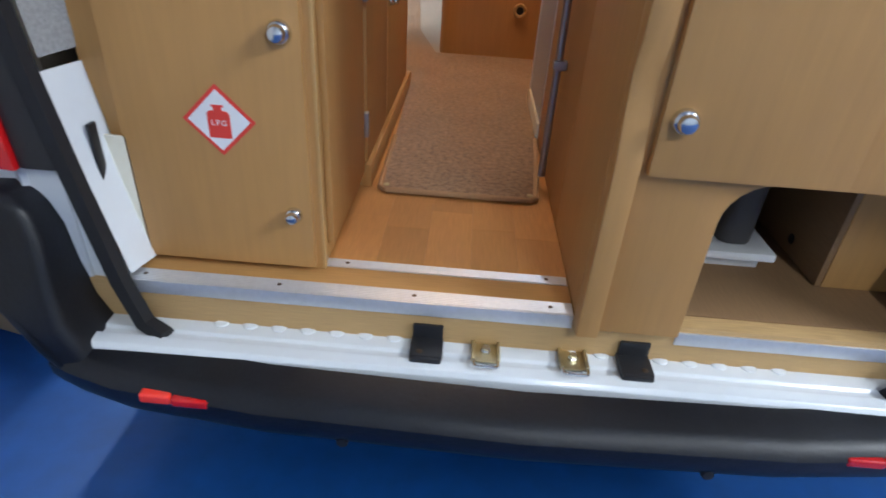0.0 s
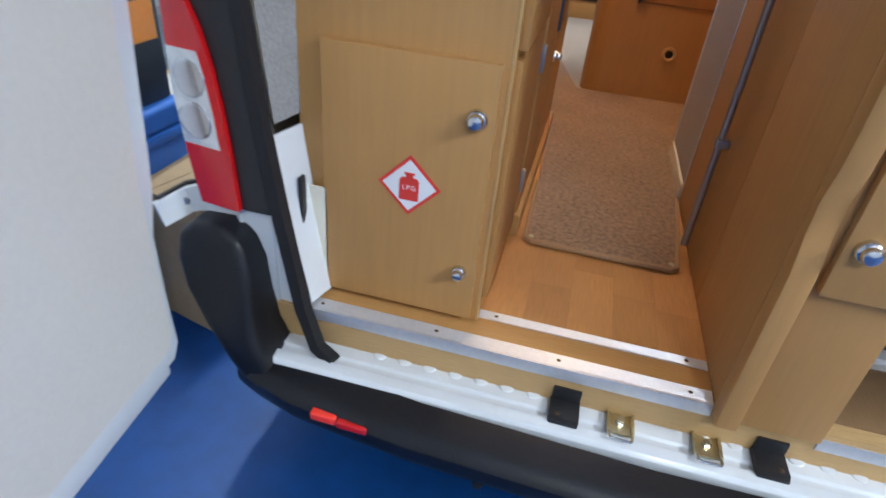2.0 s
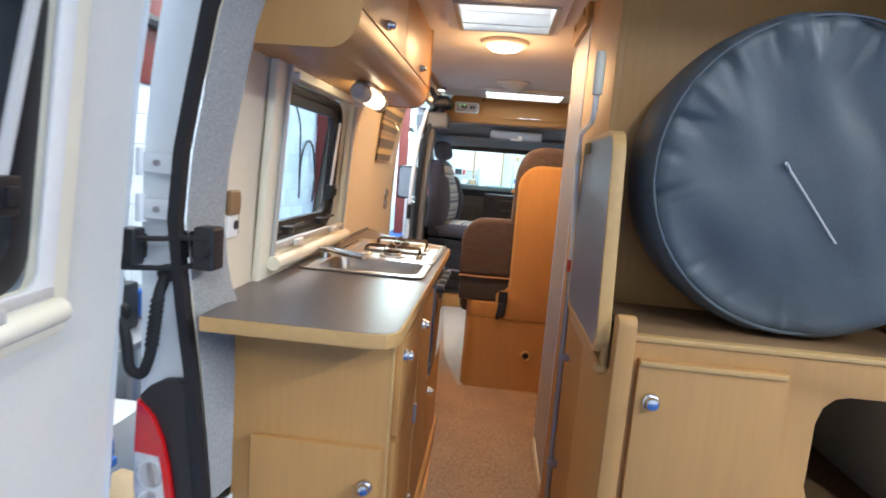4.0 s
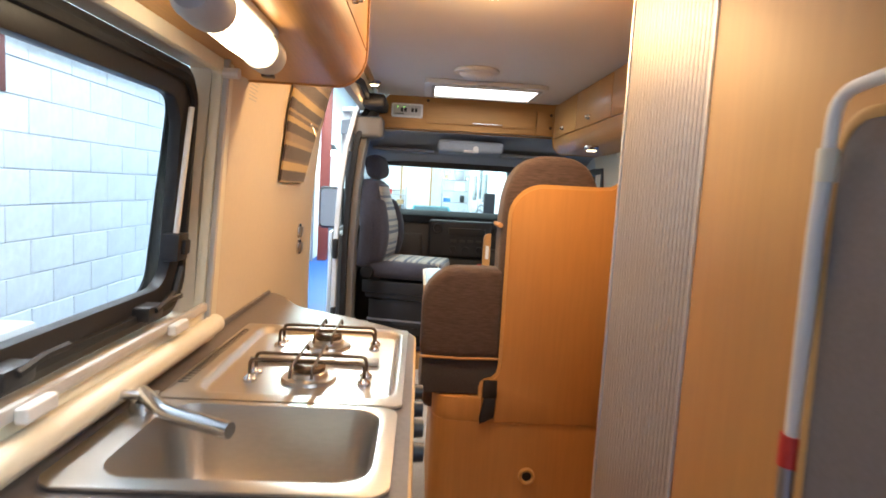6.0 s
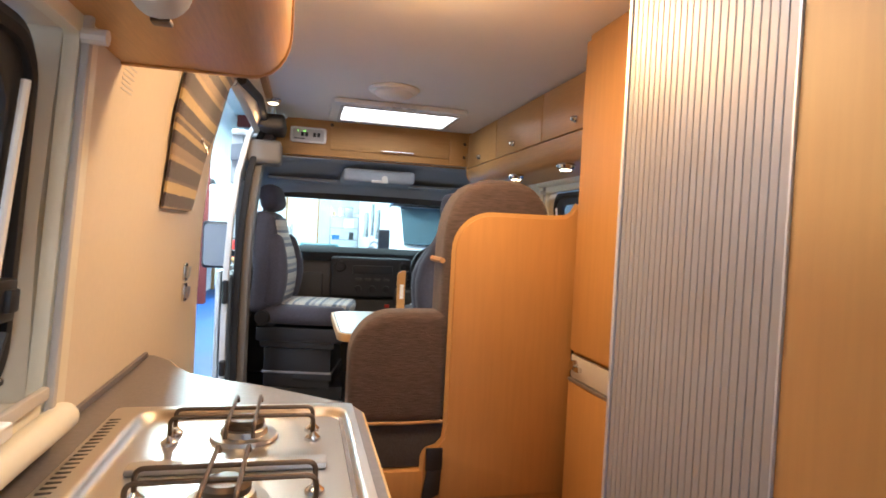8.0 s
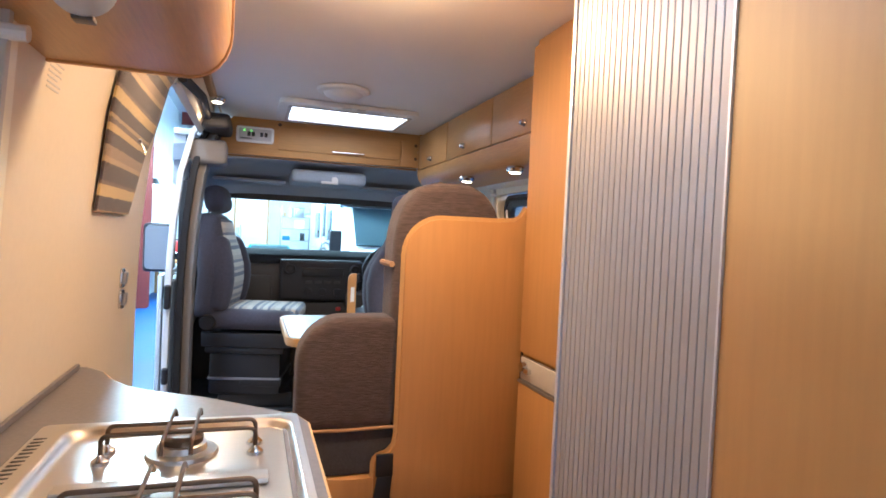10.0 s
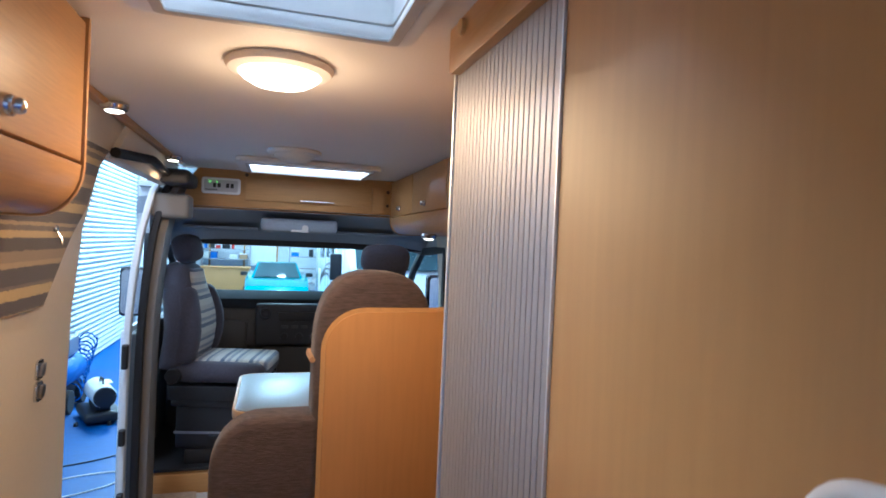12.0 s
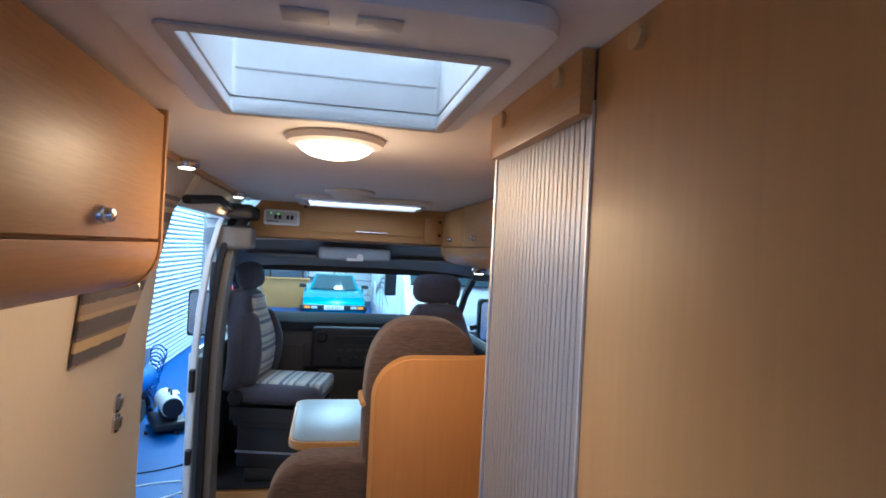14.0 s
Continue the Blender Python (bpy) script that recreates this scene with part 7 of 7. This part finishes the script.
for dx in (-0.102, 0.102):
    part("flap", turned(box(-1.42 + dx - 0.1, -1.42 + dx + 0.1, 0.418, 0.802, 0.4605, 0.466, 0.001), (-1.42, 0.62, 0), 0, 0, -14), cardboard, brown)
crate = thing("plastic_crate", "blue plastic crate with its lid on, on the workshop floor", "crate", (-1.75, 0.5, 0))
part("body", bent(box(-1.98, -1.52, 0.28, 0.72, 0.0, 0.55, 0.02), 0, lambda x, y, z: (-1.75 + (x + 1.75) * (0.9 + 0.18 * z), 0.5 + (y - 0.5) * (0.9 + 0.18 * z), z)), blue_paint, crate, "blue crate body")
for z in (0.14, 0.28, 0.42):
    part("rib", box(-1.985 + 0.02 - 0.02 * z, -1.515 - 0.02 + 0.02 * z, 0.275 + 0.02 - 0.02 * z, 0.725 - 0.02 + 0.02 * z, z, z + 0.018, 0.004), blue_paint, crate)
part("rim", box(-1.99, -1.51, 0.27, 0.73, 0.551, 0.585, 0.008), blue_paint, crate)
part("lid", pillow(-1.985, -1.515, 0.275, 0.725, 0.586, 0.664, 0.02), blue_paint, crate)
trestle = thing("steel_trestle", "grey steel trestle table against the wall", "table", (-2.3, 2.0, 0))
part("top", box(-2.72, -1.95, 1.5, 2.7, 0.70, 0.74, 0.005), grey_metal, trestle)
part("lower_shelf", box(-2.70, -1.97, 1.52, 2.68, 0.28, 0.30, 0.004), grey_metal, trestle)
for x, y in ((-2.69, 1.53), (-1.98, 1.53), (-2.69, 2.67), (-1.98, 2.67)):
    part("leg", box(x - 0.02, x + 0.02, y - 0.02, y + 0.02, 0, 0.70, 0.003), grey_metal, trestle)
for i, (x, y, w_, d_, h_, mt, nm, lab) in enumerate(((-2.2, 1.7, 0.20, 0.16, 0.26, black_plastic, "battery_charger", "black battery charger on the trestle"), (-2.12, 2.05, 0.26, 0.22, 0.16, blue_paint, "tool_case", "blue plastic tool case on the trestle"), (-2.2, 2.4, 0.3, 0.3, 0.34, white_plastic, "storage_tub", "white plastic tub on the trestle"))):
    bx = thing(nm, lab, nm.replace("_", " "), (x, y, 0.74))
    part("body", box(x - w_ / 2, x + w_ / 2, y - d_ / 2, y + d_ / 2, 0.74, 0.74 + h_, 0.02), mt, bx)
    part("grip", tube(arc_path([(x - 0.06, y, 0.74 + h_), (x - 0.06, y, 0.78 + h_), (x + 0.06, y, 0.78 + h_), (x + 0.06, y, 0.74 + h_)], 0.02), 0.008, 6, (0, 1, 0)), mt, bx)
pack = thing("printed_carton", "black carton with an orange printed panel on a crate", "carton", (-1.75, 0.52, 0.667))
part("body", box(-1.95, -1.55, 0.34, 0.70, 0.667, 0.985, 0.004), black_plastic, pack)
part("print", box(-1.5495, -1.548, 0.50, 0.68, 0.85, 0.965, 0), orange_lens, pack, "orange printed panel")
ladder = thing("step_ladder", "grey aluminium step ladder leaning on the wall", "ladder", (-2.3, 0.55, 0))
for y in (0.35, 0.75):
    part("stile", tube([(-2.10, y, 0.0), (-2.70, y, 2.4)], 0.025, 8), alu, ladder)
for i in range(8):
    f = 0.1 + i * 0.11
    part("rung", tube([(-2.10 - 0.60 * f, 0.35, 2.4 * f), (-2.10 - 0.60 * f, 0.75, 2.4 * f)], 0.014, 8), alu, ladder)
sign = thing("wall_sign", "red sign board high on the white wall", "sign", (-2.76, 3.05, 2.2))
part("board", box(-2.779, -2.755, 2.80, 3.40, 2.18, 3.15, 0.003), steel_red, sign)
pipe = thing("wall_conduit", "grey conduit run along the white wall with hanging leads", "conduit", (-2.74, 4.0, 2.6))
part("pipe", tube([(-2.74, 0.2, 2.62), (-2.74, 7.0, 2.62)], 0.05, 8), dash_light, pipe)
part("drop_lead", tube(arc_path([(-2.74, 5.2, 2.62), (-2.72, 5.75, 2.45), (-2.72, 6.1, 2.2), (-2.72, 6.15, 1.2)], 0.3, 8), 0.012, 6), black_plastic, pipe, "black hanging lead")
part("looped_lead", tube([(-2.72, 6.45 + 0.32 * math.cos(radians(a)), 1.45 + 0.5 * math.sin(radians(a))) for a in range(-40, 200, 12)], 0.016, 6), dash_light, pipe, "grey looped lead")

# painted blocks of the wall, in running bond
wall_w = bpy.data.objects["wall_west"]
block_bm = box(0, 0.012, 0, 0.436, 0, 0.211, 0.004, 1)
first = None
for course in range(14):
    z = 0.45 + course * 0.216
    for i in range(21):
        y = -1.9 + i * 0.441 + (0.22 if course % 2 else 0)
        if y > 6.7:
            continue
        if first is None:
            first = part("block", block_bm, white_block, wall_w)
            ob = first
        else:
            ob = new("block", first.data)
            ob.parent = wall_w
        ob.location = (-2.782 + rs.uniform(0, 0.003), y, z)
